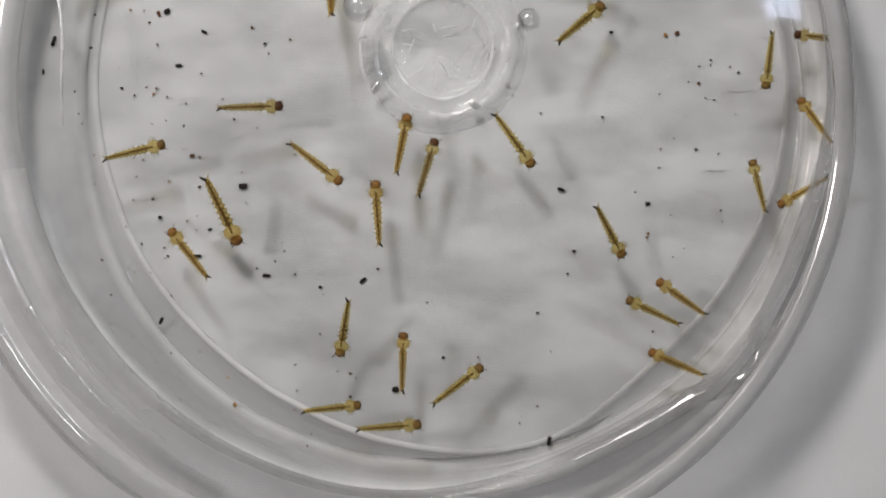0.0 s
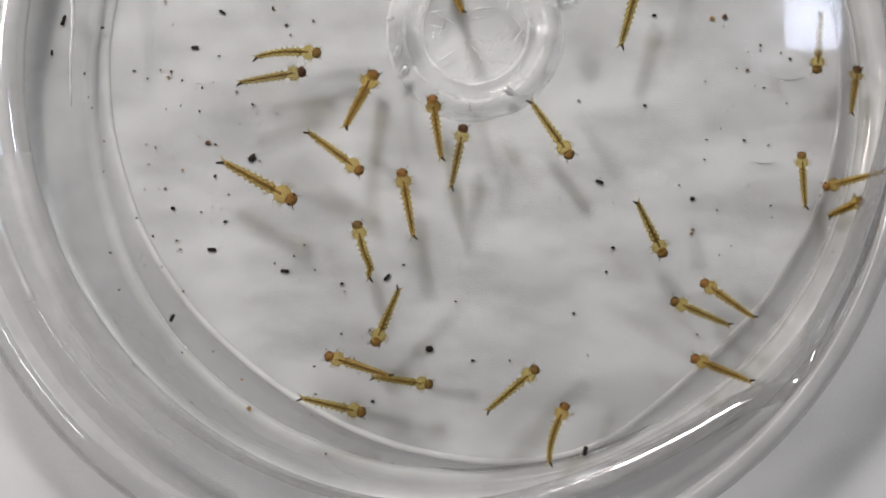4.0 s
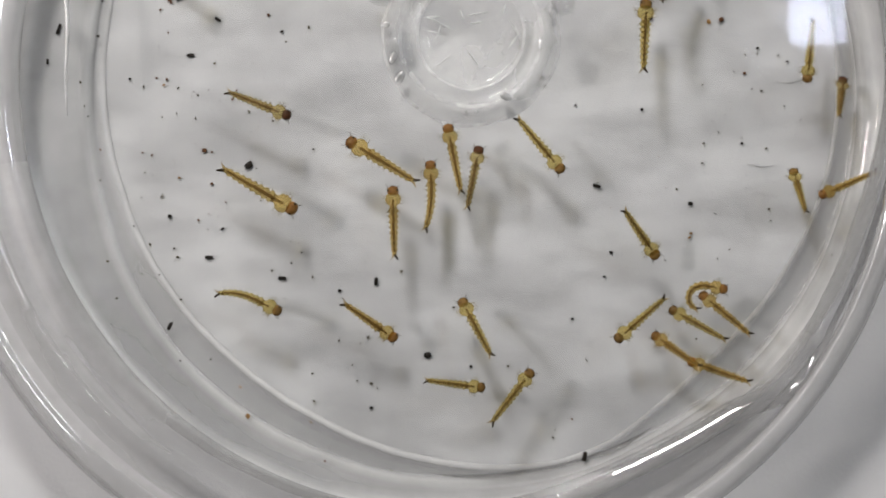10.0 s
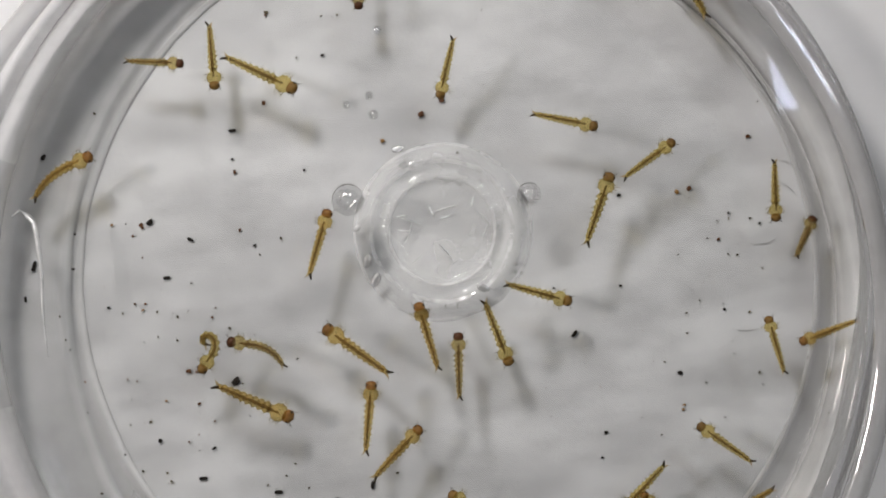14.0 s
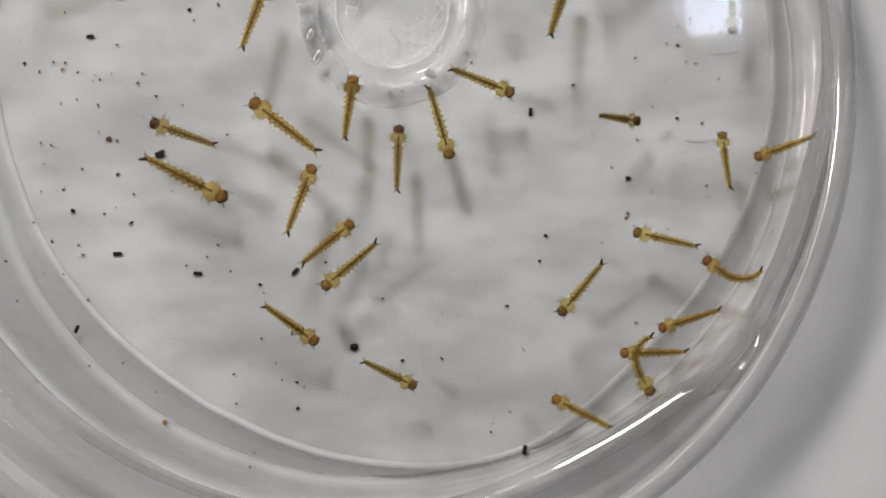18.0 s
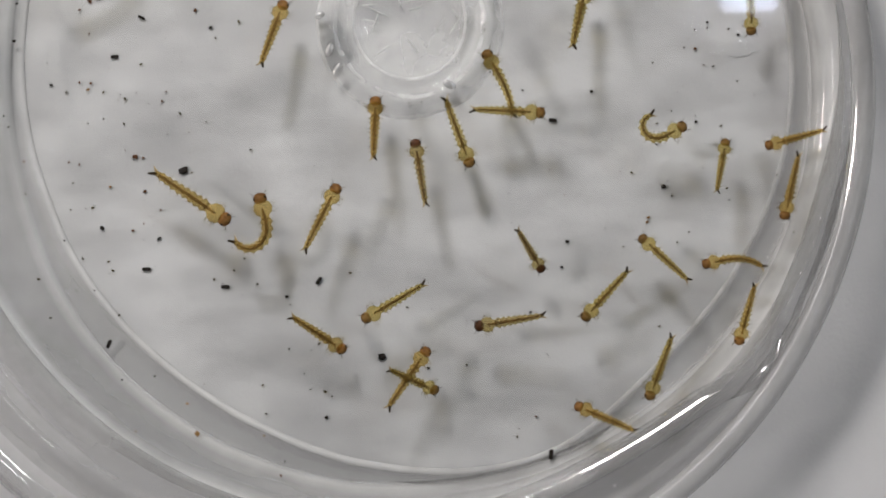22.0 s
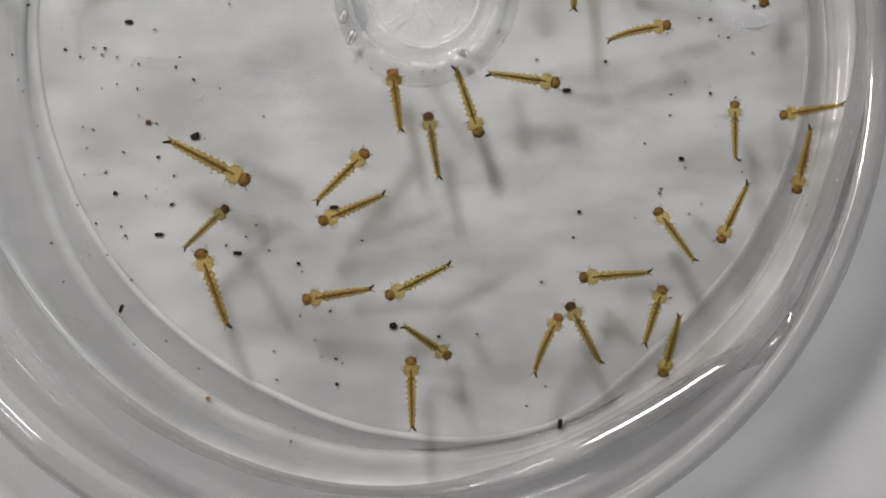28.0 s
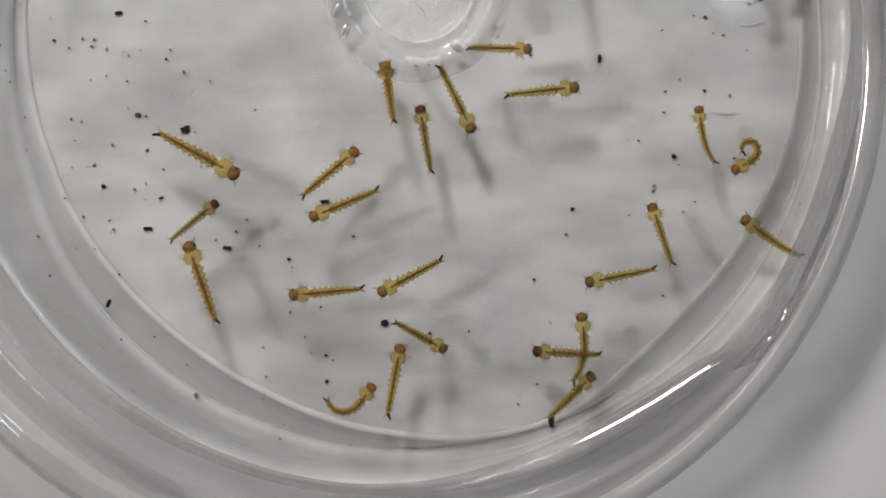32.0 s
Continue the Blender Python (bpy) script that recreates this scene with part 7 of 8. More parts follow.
    walk(larva_big_k, [
        (0, at(32.97, -4.73, 4.0, 88, 22)), (0.5, at(32.88, -4.40, 3.3, 102, 39)), (1, at(32.70, -4.62, 3.3, 98, 37)), (1.5, at(32.88, -4.75, 3.4, 94, 36)),
        (2, at(32.58, -4.55, 3.9, 86, 23)), (2.5, at(32.52, -4.48, 3.9, 88, 23)), (3, at(32.47, -4.41, 3.8, 88, 25)), (3.5, at(32.67, -4.59, 4.0, 90, 22)),
        (5.5, at(32.32, -4.52, 3.3, 99, 39)), (6, at(31.98, -4.70, 4.8, 85, 5)), (6.5, at(31.88, -4.79, 5.0, 85, 0)), (7, at(31.94, -4.74, 5.0, 86, 0)),
        (7.5, at(31.85, -4.83, 5.0, 87, 0)), (8, at(31.72, -5.12, 5.0, 84, 0)), (8.5, at(31.89, -4.74, 5.0, 85, 0)), (9.5, at(31.99, -4.60, 4.8, 86, 5)),
        (10, at(31.75, -5.30, 5.0, 84, 0)), (10.5, at(31.63, -5.03, 5.0, 85, 0)), (11, at(31.70, -4.78, 5.0, 86, 0)), (11.5, at(31.81, -4.62, 4.6, 88, 9)),
        (12, at(31.77, -4.73, 5.0, 86, 0)), (12.5, at(31.65, -4.55, 4.9, 87, 2)), (13, at(31.74, -4.31, 4.3, 89, 14)), (13.5, at(32.10, -3.27, 4.2, 88, 18)),
        (15.5, at(30.11, -2.64, 3.9, 91, 24)), (16, at(31.58, -3.53, 4.3, 87, 14)), (17, at(31.19, -3.31, 4.4, 94, 12)), (18, at(31.12, -3.41, 4.0, 94, 21)),
        (19, at(31.29, -3.36, 4.1, 93, 18)), (20, at(31.30, -3.39, 4.0, 93, 22)), (22, at(31.28, -3.29, 4.0, 94, 22)), (23, at(31.32, -3.17, 4.0, 94, 22)),
        (24.5, at(31.29, -3.28, 3.9, 94, 23)), (27, at(31.24, -3.17, 3.9, 96, 24)), (28, at(31.02, -3.37, 3.9, 96, 25)), (29, at(30.95, -3.47, 3.8, 97, 25)),
        (30, at(31.14, -3.38, 4.0, 96, 21)), (32, at(31.09, -3.07, 3.9, 97, 24)),
    ])
    walk(larva_big_m, [
        (0, at(31.47, -12.44, 5.0, -76, 0)), (0.5, at(31.03, -12.81, 4.9, -75, 1)), (1, at(30.90, -12.78, 4.7, -78, 7)), (1.5, at(31.26, -12.65, 4.5, -86, 10)),
        (2, at(31.12, -12.45, 4.4, -87, 14)), (2.5, at(31.12, -12.29, 4.7, -88, 7)), (3, at(31.11, -12.29, 4.5, -89, 12)), (3.5, at(31.13, -12.49, 4.6, -89, 10)),
        (5.5, at(30.82, -12.70, 4.5, -87, 12)), (6, at(30.66, -12.70, 4.5, -88, 11)), (6.5, at(30.36, -12.85, 5.0, -85, 0)), (7.5, at(30.37, -12.72, 5.0, -86, 0)),
        (8, at(30.48, -13.30, 4.5, -85, 12)), (8.5, at(30.52, -13.07, 4.9, -83, 3)), (9, at(30.35, -13.02, 5.0, -83, 0)), (9.5, at(30.67, -13.19, 5.0, -75, 0)),
        (10, at(30.85, -13.75, 3.4, -85, 39)), (10.5, at(30.76, -13.66, 3.4, -85, 39)), (11.5, at(30.76, -13.33, 3.5, -84, 36)), (12, at(30.75, -13.57, 3.5, -84, 36)),
        (12.5, at(30.66, -13.38, 3.5, -85, 35)), (13, at(30.61, -13.32, 3.5, -85, 35)), (13.5, at(30.32, -12.66, 5.0, -80, 0)), (15.5, at(28.54, -11.83, 4.1, -91, 20)),
        (16, at(30.16, -12.78, 4.3, -86, 16)), (17, at(30.24, -12.98, 4.4, -82, 13)), (17.5, at(29.83, -13.06, 4.3, -86, 15)), (18, at(29.79, -12.85, 4.3, -88, 15)),
        (18.5, at(30.01, -12.75, 4.5, -87, 11)), (19, at(30.14, -13.24, 4.3, -98, 16)), (19.5, at(29.63, -13.31, 4.3, -94, 16)), (20, at(29.73, -13.20, 4.4, -92, 13)),
        (20.5, at(29.39, -13.30, 4.0, -106, 23)), (21, at(29.09, -12.37, 4.0, -105, 22)), (21.5, at(28.90, -12.49, 4.0, -106, 22)), (22, at(28.42, -13.08, 4.1, -108, 22)),
        (22.5, at(28.44, -13.20, 4.1, -108, 20)), (23, at(28.54, -13.15, 4.1, -107, 20)), (24, at(28.54, -13.23, 4.2, -105, 17)), (24.5, at(28.55, -13.42, 4.1, -103, 21)),
        (26.5, at(28.46, -13.13, 4.5, -98, 11)), (27, at(27.78, -12.83, 4.7, -90, 7)), (27.5, at(28.00, -12.19, 4.6, -94, 9)), (28.5, at(27.86, -12.39, 4.4, -94, 14)),
        (29, at(27.83, -12.50, 4.2, -96, 18)), (29.5, at(27.90, -12.44, 4.2, -96, 17)), (30, at(27.82, -12.37, 5.0, -93, 0)), (30.5, at(25.57, -13.72, 5.0, -60, 0)),
        (31, at(25.22, -13.54, 5.0, -56, 0)), (31.5, at(25.28, -13.44, 5.0, -62, 0)), (32, at(25.12, -12.88, 5.0, -84, 0)),
    ])
    bends(larva_big_m, [(0, 0), (31.5, 0), (32, 30)])
    walk(larva_big_n, [
        (0, at(34.30, -16.47, 4.8, 30, 4)), (0.5, at(33.78, -16.69, 5.0, 29, 0)), (1, at(33.34, -15.95, 4.6, 23, 9)), (1.5, at(33.32, -15.71, 4.8, 18, 5)),
        (2, at(33.45, -15.76, 4.1, 19, 19)), (2.5, at(33.17, -15.48, 4.9, 15, 3)), (3, at(33.15, -15.33, 4.7, 14, 6)), (3.5, at(33.51, -15.45, 4.4, 15, 13)),
        (5.5, at(33.17, -15.33, 4.3, 15, 16)), (6, at(33.23, -15.15, 4.4, 14, 12)), (6.5, at(33.16, -15.20, 4.5, 16, 11)), (7.5, at(33.15, -15.14, 4.4, 15, 13)),
        (8, at(33.22, -15.29, 4.4, 17, 14)), (8.5, at(33.17, -15.13, 4.5, 15, 12)), (9, at(33.11, -15.17, 4.5, 15, 11)), (9.5, at(33.18, -15.12, 4.6, 15, 9)),
        (10, at(33.13, -15.91, 4.9, 23, 1)), (10.5, at(32.93, -16.04, 5.0, 23, 0)), (11.5, at(33.00, -15.80, 4.6, 22, 10)), (12, at(33.01, -15.96, 4.8, 23, 4)),
        (12.5, at(33.00, -15.82, 4.6, 22, 10)), (13, at(32.94, -15.87, 4.6, 21, 9)), (13.5, at(33.06, -15.13, 4.2, 16, 18)), (15.5, at(31.49, -13.94, 4.0, 22, 22)),
        (16, at(33.25, -14.87, 3.9, 21, 26)), (16.5, at(33.50, -15.12, 3.9, 22, 24)), (17, at(33.46, -14.97, 4.1, 19, 20)), (17.5, at(33.14, -14.98, 3.9, 18, 25)),
        (18, at(33.08, -14.78, 4.0, 19, 22)), (18.5, at(33.29, -14.80, 4.0, 20, 22)), (19, at(33.34, -15.29, 4.0, 24, 22)), (19.5, at(32.45, -14.11, 4.2, 15, 18)),
        (20, at(32.30, -13.77, 4.5, 12, 12)), (20.5, at(32.27, -13.76, 4.4, 11, 13)), (21, at(32.19, -13.59, 4.5, 11, 10)), (21.5, at(32.14, -13.54, 5.0, 12, 0)),
        (22.5, at(32.05, -13.63, 5.0, 12, 0)), (23, at(32.07, -13.57, 5.0, 11, 0)), (26.5, at(32.16, -13.65, 5.0, 12, 0)), (27, at(32.63, -13.39, 4.3, 8, 16)),
        (27.5, at(32.38, -13.31, 4.4, 7, 14)), (28, at(32.30, -13.35, 4.4, 7, 14)), (29, at(32.35, -13.31, 4.2, 7, 17)), (29.5, at(32.30, -13.40, 4.4, 7, 13)),
        (30, at(32.68, -13.12, 4.4, 5, 14)), (30.5, at(32.82, -13.28, 4.1, 7, 19)), (31, at(32.09, -13.23, 5.0, 3, 0)), (31.5, at(33.05, -7.33, 5.0, 20, 0)),
        (32, at(33.37, -0.46, 4.1, 89, 21)),
    ])
    bends(larva_big_n, [(0, 0), (31, 0), (31.5, 300), (32, 0)])
    walk(larva_big_j, [
        (0, at(16.71, 3.31, 3.5, -139, 26)), (1, at(15.37, 3.66, 3.1, -125, 34)), (2, at(15.81, 3.94, 5.0, -113, 0)), (3, at(16.21, 3.56, 4.4, -115, 10)),
        (3.5, at(16.14, 3.73, 5.0, -111, 0)), (5.5, at(16.19, 2.87, 5.0, -96, 0)), (6, at(17.28, 2.38, 4.1, -111, 16)), (6.5, at(17.24, 2.46, 4.0, -108, 18)),
        (7, at(16.83, 2.60, 5.0, -103, 0)), (7.5, at(16.99, 2.46, 4.8, -104, 3)), (8, at(17.07, 2.28, 5.0, -95, 0)), (9, at(17.07, 2.51, 5.0, -91, 0)),
        (10, at(17.21, 1.84, 4.3, -94, 13)), (11, at(17.20, 1.80, 4.0, -107, 17)), (12, at(17.11, 2.03, 4.1, -106, 15)), (13, at(17.05, 1.98, 4.8, -108, 4)),
        (13.5, at(17.28, 2.51, 5.0, -117, 0)), (15.5, at(15.48, 2.22, 4.4, -108, 10)), (16, at(17.32, 1.77, 4.4, -108, 10)), (17, at(16.12, 2.15, 4.1, -105, 15)),
        (18, at(16.63, 1.49, 3.5, -112, 27)), (19, at(16.71, 1.58, 3.6, -104, 24)), (20, at(17.04, 1.24, 3.4, -110, 28)), (21, at(16.96, 1.18, 3.3, -107, 30)),
        (22, at(16.78, 1.34, 3.4, -108, 28)), (23, at(16.35, 1.11, 3.0, -104, 36)), (24, at(15.06, 2.04, 3.3, -102, 31)), (27, at(15.32, 2.10, 3.4, -103, 28)),
        (29, at(14.43, 2.07, 3.3, -97, 30)), (30, at(14.66, 3.61, 3.2, -96, 32)), (32, at(14.64, 3.67, 3.2, -96, 33)),
    ])
    walk(larva_big_a, [
        (0, at(-9.09, 16.41, 4.4, 111, 11)), (2, at(-9.46, 9.78, 3.6, 257, 28)), (2.5, at(-11.40, 6.02, 3.5, 263, 29)), (3, at(-13.37, 3.73, 5.0, 267, 0)),
        (3.5, at(-13.55, -0.02, 5.0, 180, 0)), (5.5, at(-15.82, -5.40, 5.0, 175, 0)), (6, at(-16.36, -3.05, 5.0, 183, 0)), (7, at(-16.32, -3.09, 5.0, 182, 0)),
        (7.5, at(-16.10, -3.18, 5.0, 180, 0)), (8, at(-19.70, -2.81, 5.0, 104, 0)), (8.5, at(-19.58, 0.00, 4.3, 116, 14)), (9, at(-21.18, 0.98, 3.9, 134, 20)),
        (9.5, at(-21.79, 2.74, 4.9, 168, 3)), (10, at(-24.46, 5.93, 5.0, 142, 0)), (13.5, at(-18.66, 15.87, 5.0, 89, 0)), (15.5, at(-18.91, 14.14, 5.0, 100, 0)),
        (16, at(-18.59, 16.07, 5.0, 119, 0)), (19, at(12.30, 11.26, 3.3, -26, 33)), (20, at(29.10, 6.52, 3.1, 134, 39)), (20.5, at(32.08, -6.96, 5.0, 88, 0)),
        (21, at(30.90, -16.10, 3.4, 146, 33)), (21.5, at(29.42, -13.11, 3.1, 173, 39)), (22, at(24.45, -11.50, 5.0, 206, 0)), (22.5, at(18.06, -13.72, 5.0, 258, 0)),
        (23, at(11.97, -15.71, 5.0, 372, 0)), (23.5, at(16.51, -23.33, 5.0, 371, 0)), (24, at(17.77, -27.15, 5.0, 364, 0)), (24.5, at(21.25, -28.81, 3.2, 248, 36)),
        (26.5, at(21.20, -28.55, 3.3, 247, 34)), (27, at(21.09, -28.35, 3.4, 248, 31)), (28, at(21.07, -28.50, 3.4, 243, 31)), (28.5, at(20.78, -28.74, 3.2, 242, 36)),
        (29, at(17.61, -32.07, 5.0, 282, 0)), (29.5, at(13.75, -39.37, 5.0, 171, 0)), (30, at(14.87, -36.04, 3.7, 219, 26)), (31, at(14.89, -36.12, 3.8, 216, 24)),
        (32, at(14.91, -36.21, 3.7, 217, 26)),
    ])
    bends(larva_big_a, [(0, 0), (2.5, 0), (3, 30), (3.25, 25), (3.5, 20), (5.5, 50), (6, 50), (7, 55), (7.5, 55), (7.75, 28), (8, 0), (20, 0), (20.5, 80), (21, 0), (21.5, 0), (22, -225), (22.5, 150), (22.75, -38), (23, -225), (23.5, -60), (24, -80), (24.25, -40), (24.5, 0), (28.5, 0), (29, 60), (29.25, 160), (29.5, 260), (30, 0), (32, 0)])
    walk(larva_big_t, [
        (0, at(6.56, 15.24, 3.7, -163, 25)), (3, at(0.67, 11.19, 3.0, -132, 39)), (5.5, at(-3.91, -2.44, 3.6, 18, 27)), (6, at(-2.82, -2.26, 5.0, -24, 0)),
        (6.5, at(1.82, 0.79, 5.0, 146, 0)), (7, at(1.78, 0.98, 5.0, 163, 0)), (7.5, at(2.05, 3.10, 5.0, 165, 0)), (8, at(0.01, 8.66, 4.3, 162, 13)),
        (10, at(-4.46, 8.19, 4.3, 207, 12)), (12, at(-8.93, 7.71, 4.4, 251, 12)), (12.5, at(-10.11, 4.01, 4.0, 256, 18)), (13, at(-10.10, 1.80, 5.0, 251, 0)),
        (13.5, at(-9.39, 2.47, 5.0, 250, 0)), (15.5, at(-9.53, 1.04, 4.0, 239, 18)), (16, at(-8.51, 1.39, 5.0, 241, 0)), (16.5, at(-9.28, 1.49, 4.4, 246, 11)),
        (17, at(-9.95, 2.61, 5.0, 249, 0)), (18, at(-10.05, 1.59, 4.4, 249, 11)), (18.5, at(-10.37, 1.56, 4.0, 252, 18)), (19, at(-9.80, 1.04, 4.0, 246, 20)),
        (19.5, at(-9.88, 1.14, 3.9, 247, 20)), (20, at(-9.74, 1.46, 4.1, 246, 17)), (21, at(-9.97, 1.32, 4.0, 248, 20)), (21.5, at(-9.93, 1.37, 4.1, 247, 17)),
        (22, at(-10.20, 1.45, 4.0, 249, 18)), (22.5, at(-9.60, -0.25, 4.0, 240, 19)), (23, at(-9.48, -0.00, 3.8, 238, 22)), (23.5, at(-9.57, 0.00, 3.8, 239, 22)),
        (24, at(-9.51, 0.07, 3.9, 238, 20)), (24.5, at(-9.53, -0.17, 3.9, 237, 21)), (26.5, at(-11.08, -16.07, 5.0, 236, 0)), (27, at(-11.34, -24.35, 5.0, 217, 0)),
        (27.5, at(-9.53, -21.03, 5.0, 307, 0)), (28, at(-8.99, -20.74, 4.5, 380, 9)), (28.5, at(-9.03, -20.79, 4.3, 381, 12)), (29.5, at(-9.00, -20.91, 4.5, 381, 9)),
        (30.5, at(-8.97, -20.89, 5.0, 381, 0)), (31, at(-9.02, -20.84, 4.6, 380, 8)), (31.5, at(-8.99, -20.90, 4.8, 381, 4)), (32, at(-9.05, -20.82, 5.0, 380, 0)),
    ])
    bends(larva_big_t, [(0, 0), (5.5, 0), (6, 165), (6.17, 130), (6.33, 95), (6.5, 60), (7, 0), (24.5, 0), (26.5, 120), (27, 125), (27.25, 188), (27.5, 250), (28, 0), (32, 0)])
    walk(larva_small_g, [
        (0, at(21.45, 14.65, 5.0, 116, 0)), (4.5, at(21.70, 10.79, 4.7, 177, 6)), (9, at(21.95, 6.92, 4.4, 238, 13)), (10, at(21.38, 4.49, 3.3, 222, 39)),
        (12, at(21.30, 3.96, 3.3, 226, 39)), (13, at(21.81, 4.10, 3.5, 222, 32)), (13.5, at(23.40, 5.03, 5.0, 209, 0)), (15.5, at(20.97, 4.36, 5.0, 218, 0)),
        (16, at(22.98, 4.13, 5.0, 220, 0)), (16.5, at(22.62, 4.61, 4.5, 221, 9)), (17, at(23.15, 5.09, 4.7, 223, 6)), (19.5, at(21.64, 4.84, 4.5, 168, 11)),
        (22, at(20.13, 4.59, 4.2, 113, 17)), (22.5, at(19.67, 1.45, 3.3, 159, 39)), (23, at(17.66, -2.58, 5.0, 169, 0)), (24, at(17.44, -0.65, 3.3, 23, 39)),
        (27, at(17.60, -1.51, 3.3, 19, 39)), (28, at(19.14, 0.61, 3.3, 21, 39)), (32, at(19.16, 4.67, 3.5, 24, 34)),
    ])
    bends(larva_small_g, [(0, 0), (22.5, 0), (23, 70), (23.5, 35), (24, 0), (32, 0)])
    walk(larva_small_m, [
        (0, at(16.40, 7.52, 5.0, 161, 0)), (13.5, at(16.40, 7.52, 5.0, 161, 0)), (15.5, at(14.75, 6.61, 4.5, 164, 11)), (16, at(16.39, 6.48, 4.6, 161, 7)),
        (32, at(16.39, 6.48, 4.6, 161, 7)),
    ])
    walk(larva_small_n, [
        (0, at(2.58, 12.44, 4.1, 69, 19)), (13.5, at(2.58, 12.44, 4.1, 69, 19)), (15.5, at(1.19, 11.01, 5.0, 69, 0)), (16, at(2.53, 11.68, 4.8, 76, 5)),
        (32, at(2.53, 11.68, 4.8, 76, 5)),
    ])
    walk(larva_small_o, [
        (0, at(-11.44, 14.44, 5.0, 148, 0)), (15.5, at(-11.44, 14.44, 5.0, 148, 0)), (32, at(-11.44, 14.44, 5.0, 148, 0)),
    ])
    walk(larva_small_p, [
        (0, at(-21.80, 18.08, 5.0, 170, 0)), (15.5, at(-21.80, 18.08, 5.0, 170, 0)), (32, at(-21.80, 18.08, 5.0, 170, 0)),
    ])
    walk(larva_small_a, [
        (0, at(-4.30, 21.44, 5.0, 86, 0)), (15.5, at(-4.30, 21.44, 5.0, 86, 0)), (32, at(-4.30, 21.44, 5.0, 86, 0)),
    ])
    walk(larva_small_b, [
        (0, at(-31.17, 10.31, 5.0, -167, 0)), (13.5, at(-31.17, 10.31, 5.0, -167, 0)), (15.5, at(-33.09, 7.89, 5.0, -78, 0)), (16, at(-30.18, 5.02, 5.0, 17, 0)),
        (32, at(-30.18, 5.02, 5.0, 17, 0)),
    ])
    bends(larva_small_b, [(0, 60), (13.5, 60), (14.5, 12), (15.5, -35), (15.75, -8), (16, 20), (32, 20)])
    walk(larva_small_c, [
        (0, at(24.65, 22.08, 5.0, -57, 0)), (15.5, at(24.65, 22.08, 5.0, -57, 0)), (32, at(24.65, 22.08, 5.0, -57, 0)),
    ])
    bends(larva_small_c, [(0, -20), (15.5, -20), (32, -20)])
    walk(drifting_rod, [(0, pose(12.97 * MM, -14.80 * MM, 0.1 * MM, 0, 0, -20)), (12, pose(12.87 * MM, -14.72 * MM, 0.1 * MM, 0, 0, -20)), (15.5, pose(12.04 * MM, -9.48 * MM, 0.1 * MM, 0, 0, 90)), (17, pose(13.24 * MM, -9.78 * MM, 0.1 * MM, 0, 0, 85)), (19, pose(13.30 * MM, -9.75 * MM, 0.1 * MM, 0, 0, 85)), (21, pose(13.54 * MM, -9.87 * MM, 0.1 * MM, 0, 0, -40)), (22, pose(13.55 * MM, -9.88 * MM, 0.1 * MM, 0, 0, -10)), (24, pose(13.61 * MM, -9.89 * MM, 0.1 * MM, 0, 0, 0)), (27, pose(13.62 * MM, -9.89 * MM, 0.1 * MM, 0, 0, 0)), (29, pose(13.53 * MM, -9.86 * MM, 0.1 * MM, 0, 0, 0)), (30, pose(15.98 * MM, -10.52 * MM, 0.1 * MM, 0, 0, 80)), (32, pose(17.23 * MM, -7.51 * MM, 0.1 * MM, 0, 0, 90))])
    walk(drifting_lump, [(0, pose(21.88 * MM, -16.33 * MM, 0.1 * MM, 0, 0, 0)), (12, pose(21.86 * MM, -16.54 * MM, 0.1 * MM, 0, 0, 0)), (16, pose(21.92 * MM, -16.11 * MM, 0.1 * MM, 0, 0, 0)), (19, pose(22.10 * MM, -16.22 * MM, 0.1 * MM, 0, 0, 0)), (20, pose(22.09 * MM, -16.19 * MM, 0.1 * MM, 0, 0, 0)), (21.5, pose(23.07 * MM, -16.70 * MM, 0.1 * MM, 0, 0, 0)), (23, pose(23.85 * MM, -16.35 * MM, 0.1 * MM, 0, 0, 0)), (28, pose(23.88 * MM, -16.70 * MM, 0.1 * MM, 0, 0, 0)), (32, pose(23.77 * MM, -16.71 * MM, 0.1 * MM, 0, 0, 0))])
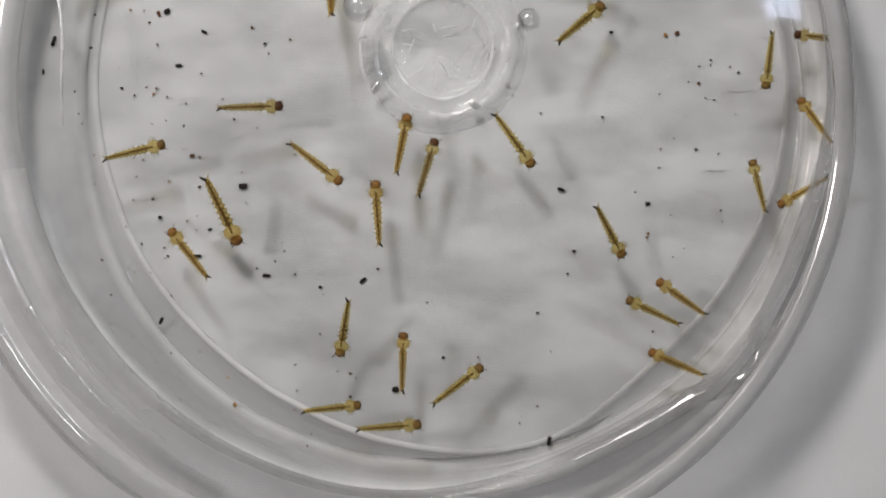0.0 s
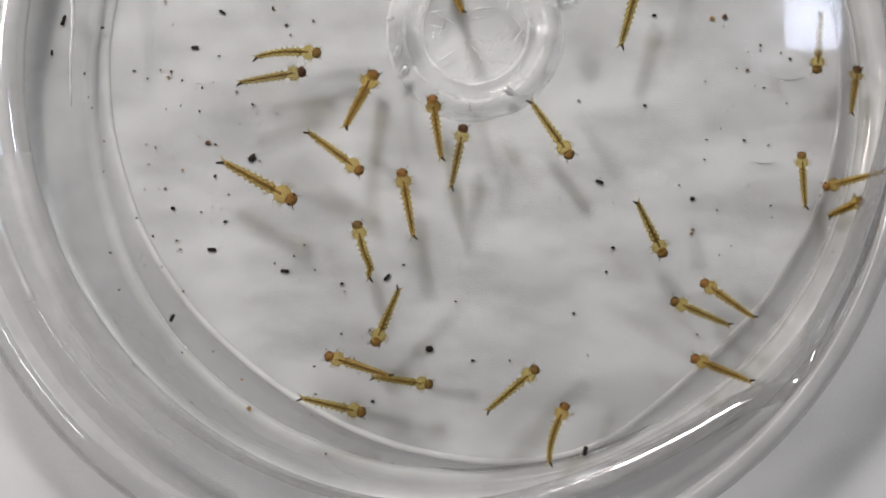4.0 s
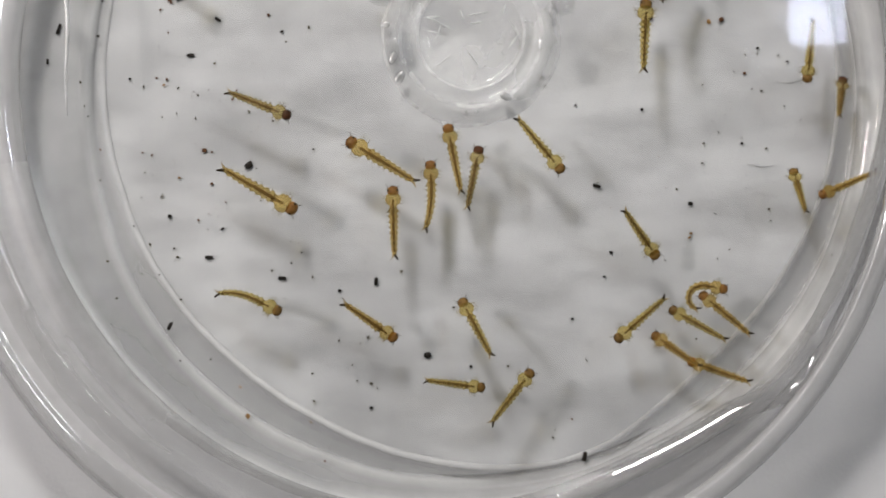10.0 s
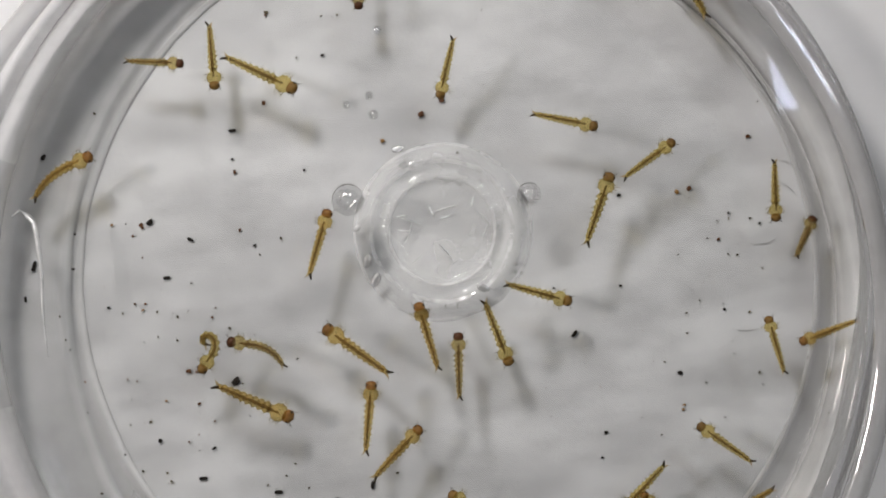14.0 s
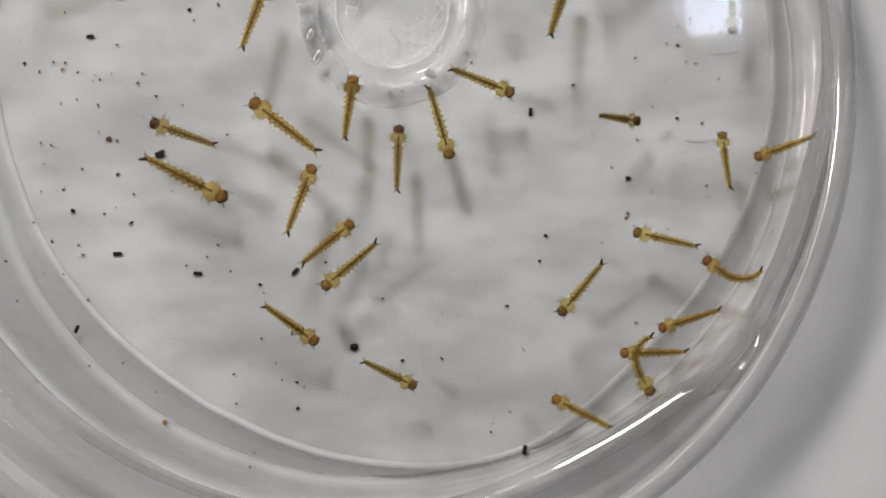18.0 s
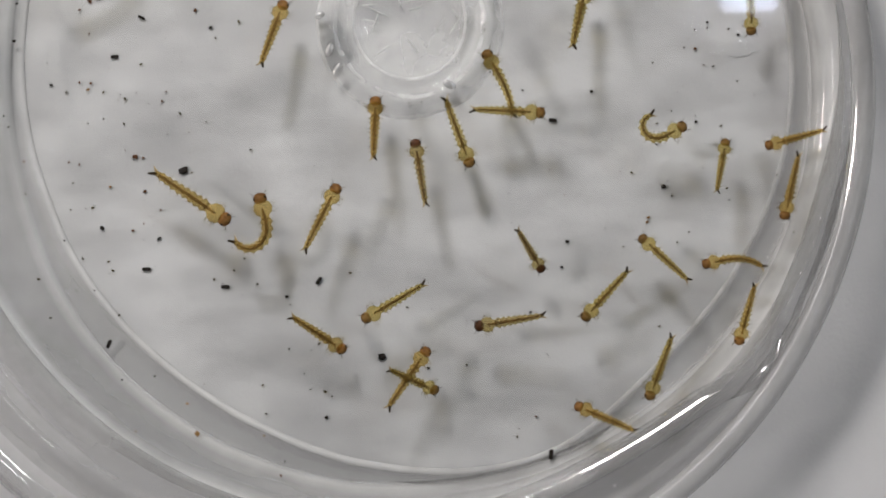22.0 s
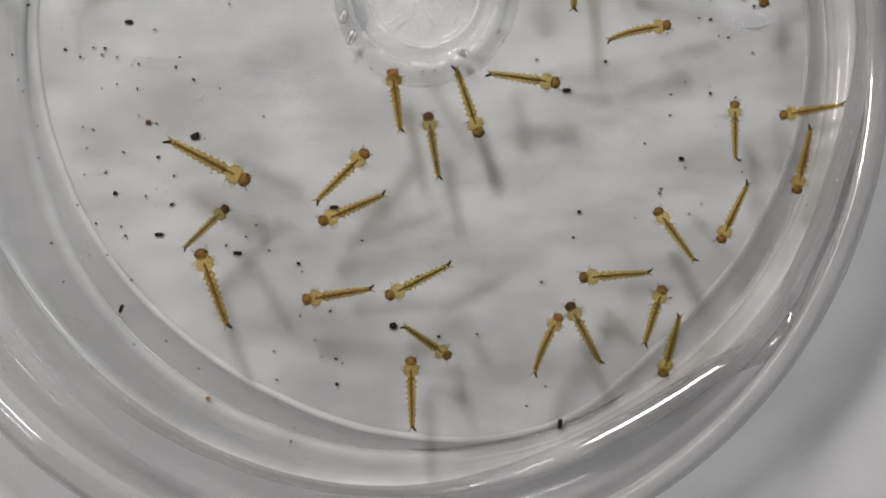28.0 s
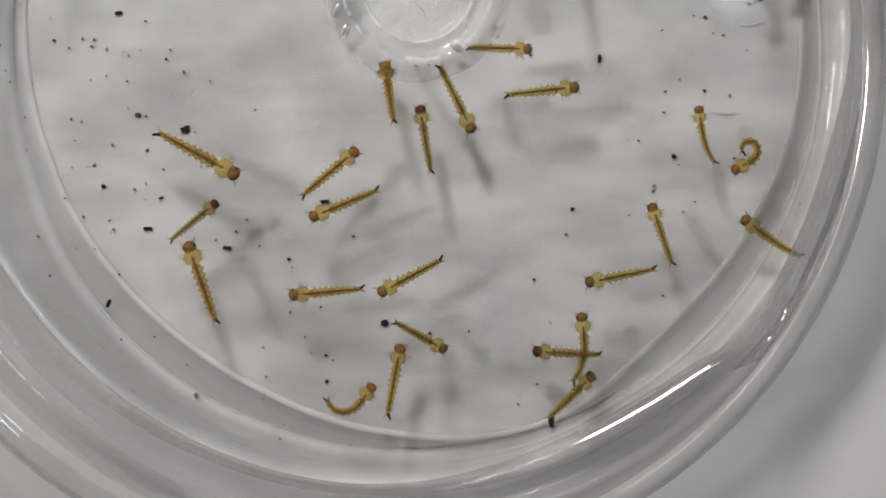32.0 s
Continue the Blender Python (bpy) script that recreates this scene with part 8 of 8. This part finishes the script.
    walk(drifting_stick, [(0, pose(-7.59 * MM, -24.04 * MM, 0.1 * MM, 0, 0, 40)), (3.5, pose(-7.53 * MM, -24.09 * MM, 0.1 * MM, 0, 0, 45)), (6, pose(-8.52 * MM, -23.82 * MM, 0.1 * MM, 0, 0, 80)), (13, pose(-8.43 * MM, -23.83 * MM, 0.1 * MM, 0, 0, 85)), (16, pose(-8.75 * MM, -23.46 * MM, 0.1 * MM, 0, 0, 50)), (19, pose(-8.81 * MM, -23.66 * MM, 0.1 * MM, 0, 0, 45)), (22, pose(-8.95 * MM, -23.41 * MM, 0.1 * MM, 0, 0, 50)), (24, pose(-8.97 * MM, -23.36 * MM, 0.1 * MM, 0, 0, 45)), (27, pose(-9.02 * MM, -23.42 * MM, 0.1 * MM, 0, 0, 40)), (28, pose(-8.43 * MM, -19.63 * MM, 0.1 * MM, 0, 0, 0)), (30, pose(-8.49 * MM, -19.49 * MM, 0.1 * MM, 0, 0, 0)), (32, pose(-8.47 * MM, -19.56 * MM, 0.1 * MM, 0, 0, 0))])
    walk(drifting_clump, [(0, pose(-19.94 * MM, -14.16 * MM, 0.1 * MM, 0, 0, 0)), (2, pose(-19.86 * MM, -13.98 * MM, 0.1 * MM, 0, 0, 20)), (3, pose(-20.76 * MM, -12.44 * MM, 0.1 * MM, 0, 0, 40)), (6, pose(-20.85 * MM, -12.41 * MM, 0.1 * MM, 0, 0, 40)), (13, pose(-20.74 * MM, -12.41 * MM, 0.1 * MM, 0, 0, 40)), (16, pose(-20.61 * MM, -12.49 * MM, 0.1 * MM, 0, 0, 30)), (23, pose(-20.84 * MM, -12.46 * MM, 0.1 * MM, 0, 0, 20)), (32, pose(-20.93 * MM, -12.44 * MM, 0.1 * MM, 0, 0, 20))])
    walk(drifting_wedge, [(0, pose(-4.30 * MM, -35.42 * MM, 0.1 * MM, 0, 0, 0)), (2, pose(-4.62 * MM, -32.47 * MM, 0.1 * MM, 0, 0, 0)), (3, pose(-3.47 * MM, -31.08 * MM, 0.1 * MM, 0, 0, 0)), (6, pose(-3.49 * MM, -30.99 * MM, 0.1 * MM, 0, 0, 0)), (13, pose(-3.54 * MM, -31.03 * MM, 0.1 * MM, 0, 0, 0)), (16, pose(-3.69 * MM, -30.69 * MM, 0.1 * MM, 0, 0, 0)), (24, pose(-3.49 * MM, -30.87 * MM, 0.1 * MM, 0, 0, 0)), (28, pose(-3.49 * MM, -30.93 * MM, 0.1 * MM, 0, 0, 0)), (32, pose(-3.45 * MM, -30.97 * MM, 0.1 * MM, 0, 0, 0))])


motions()
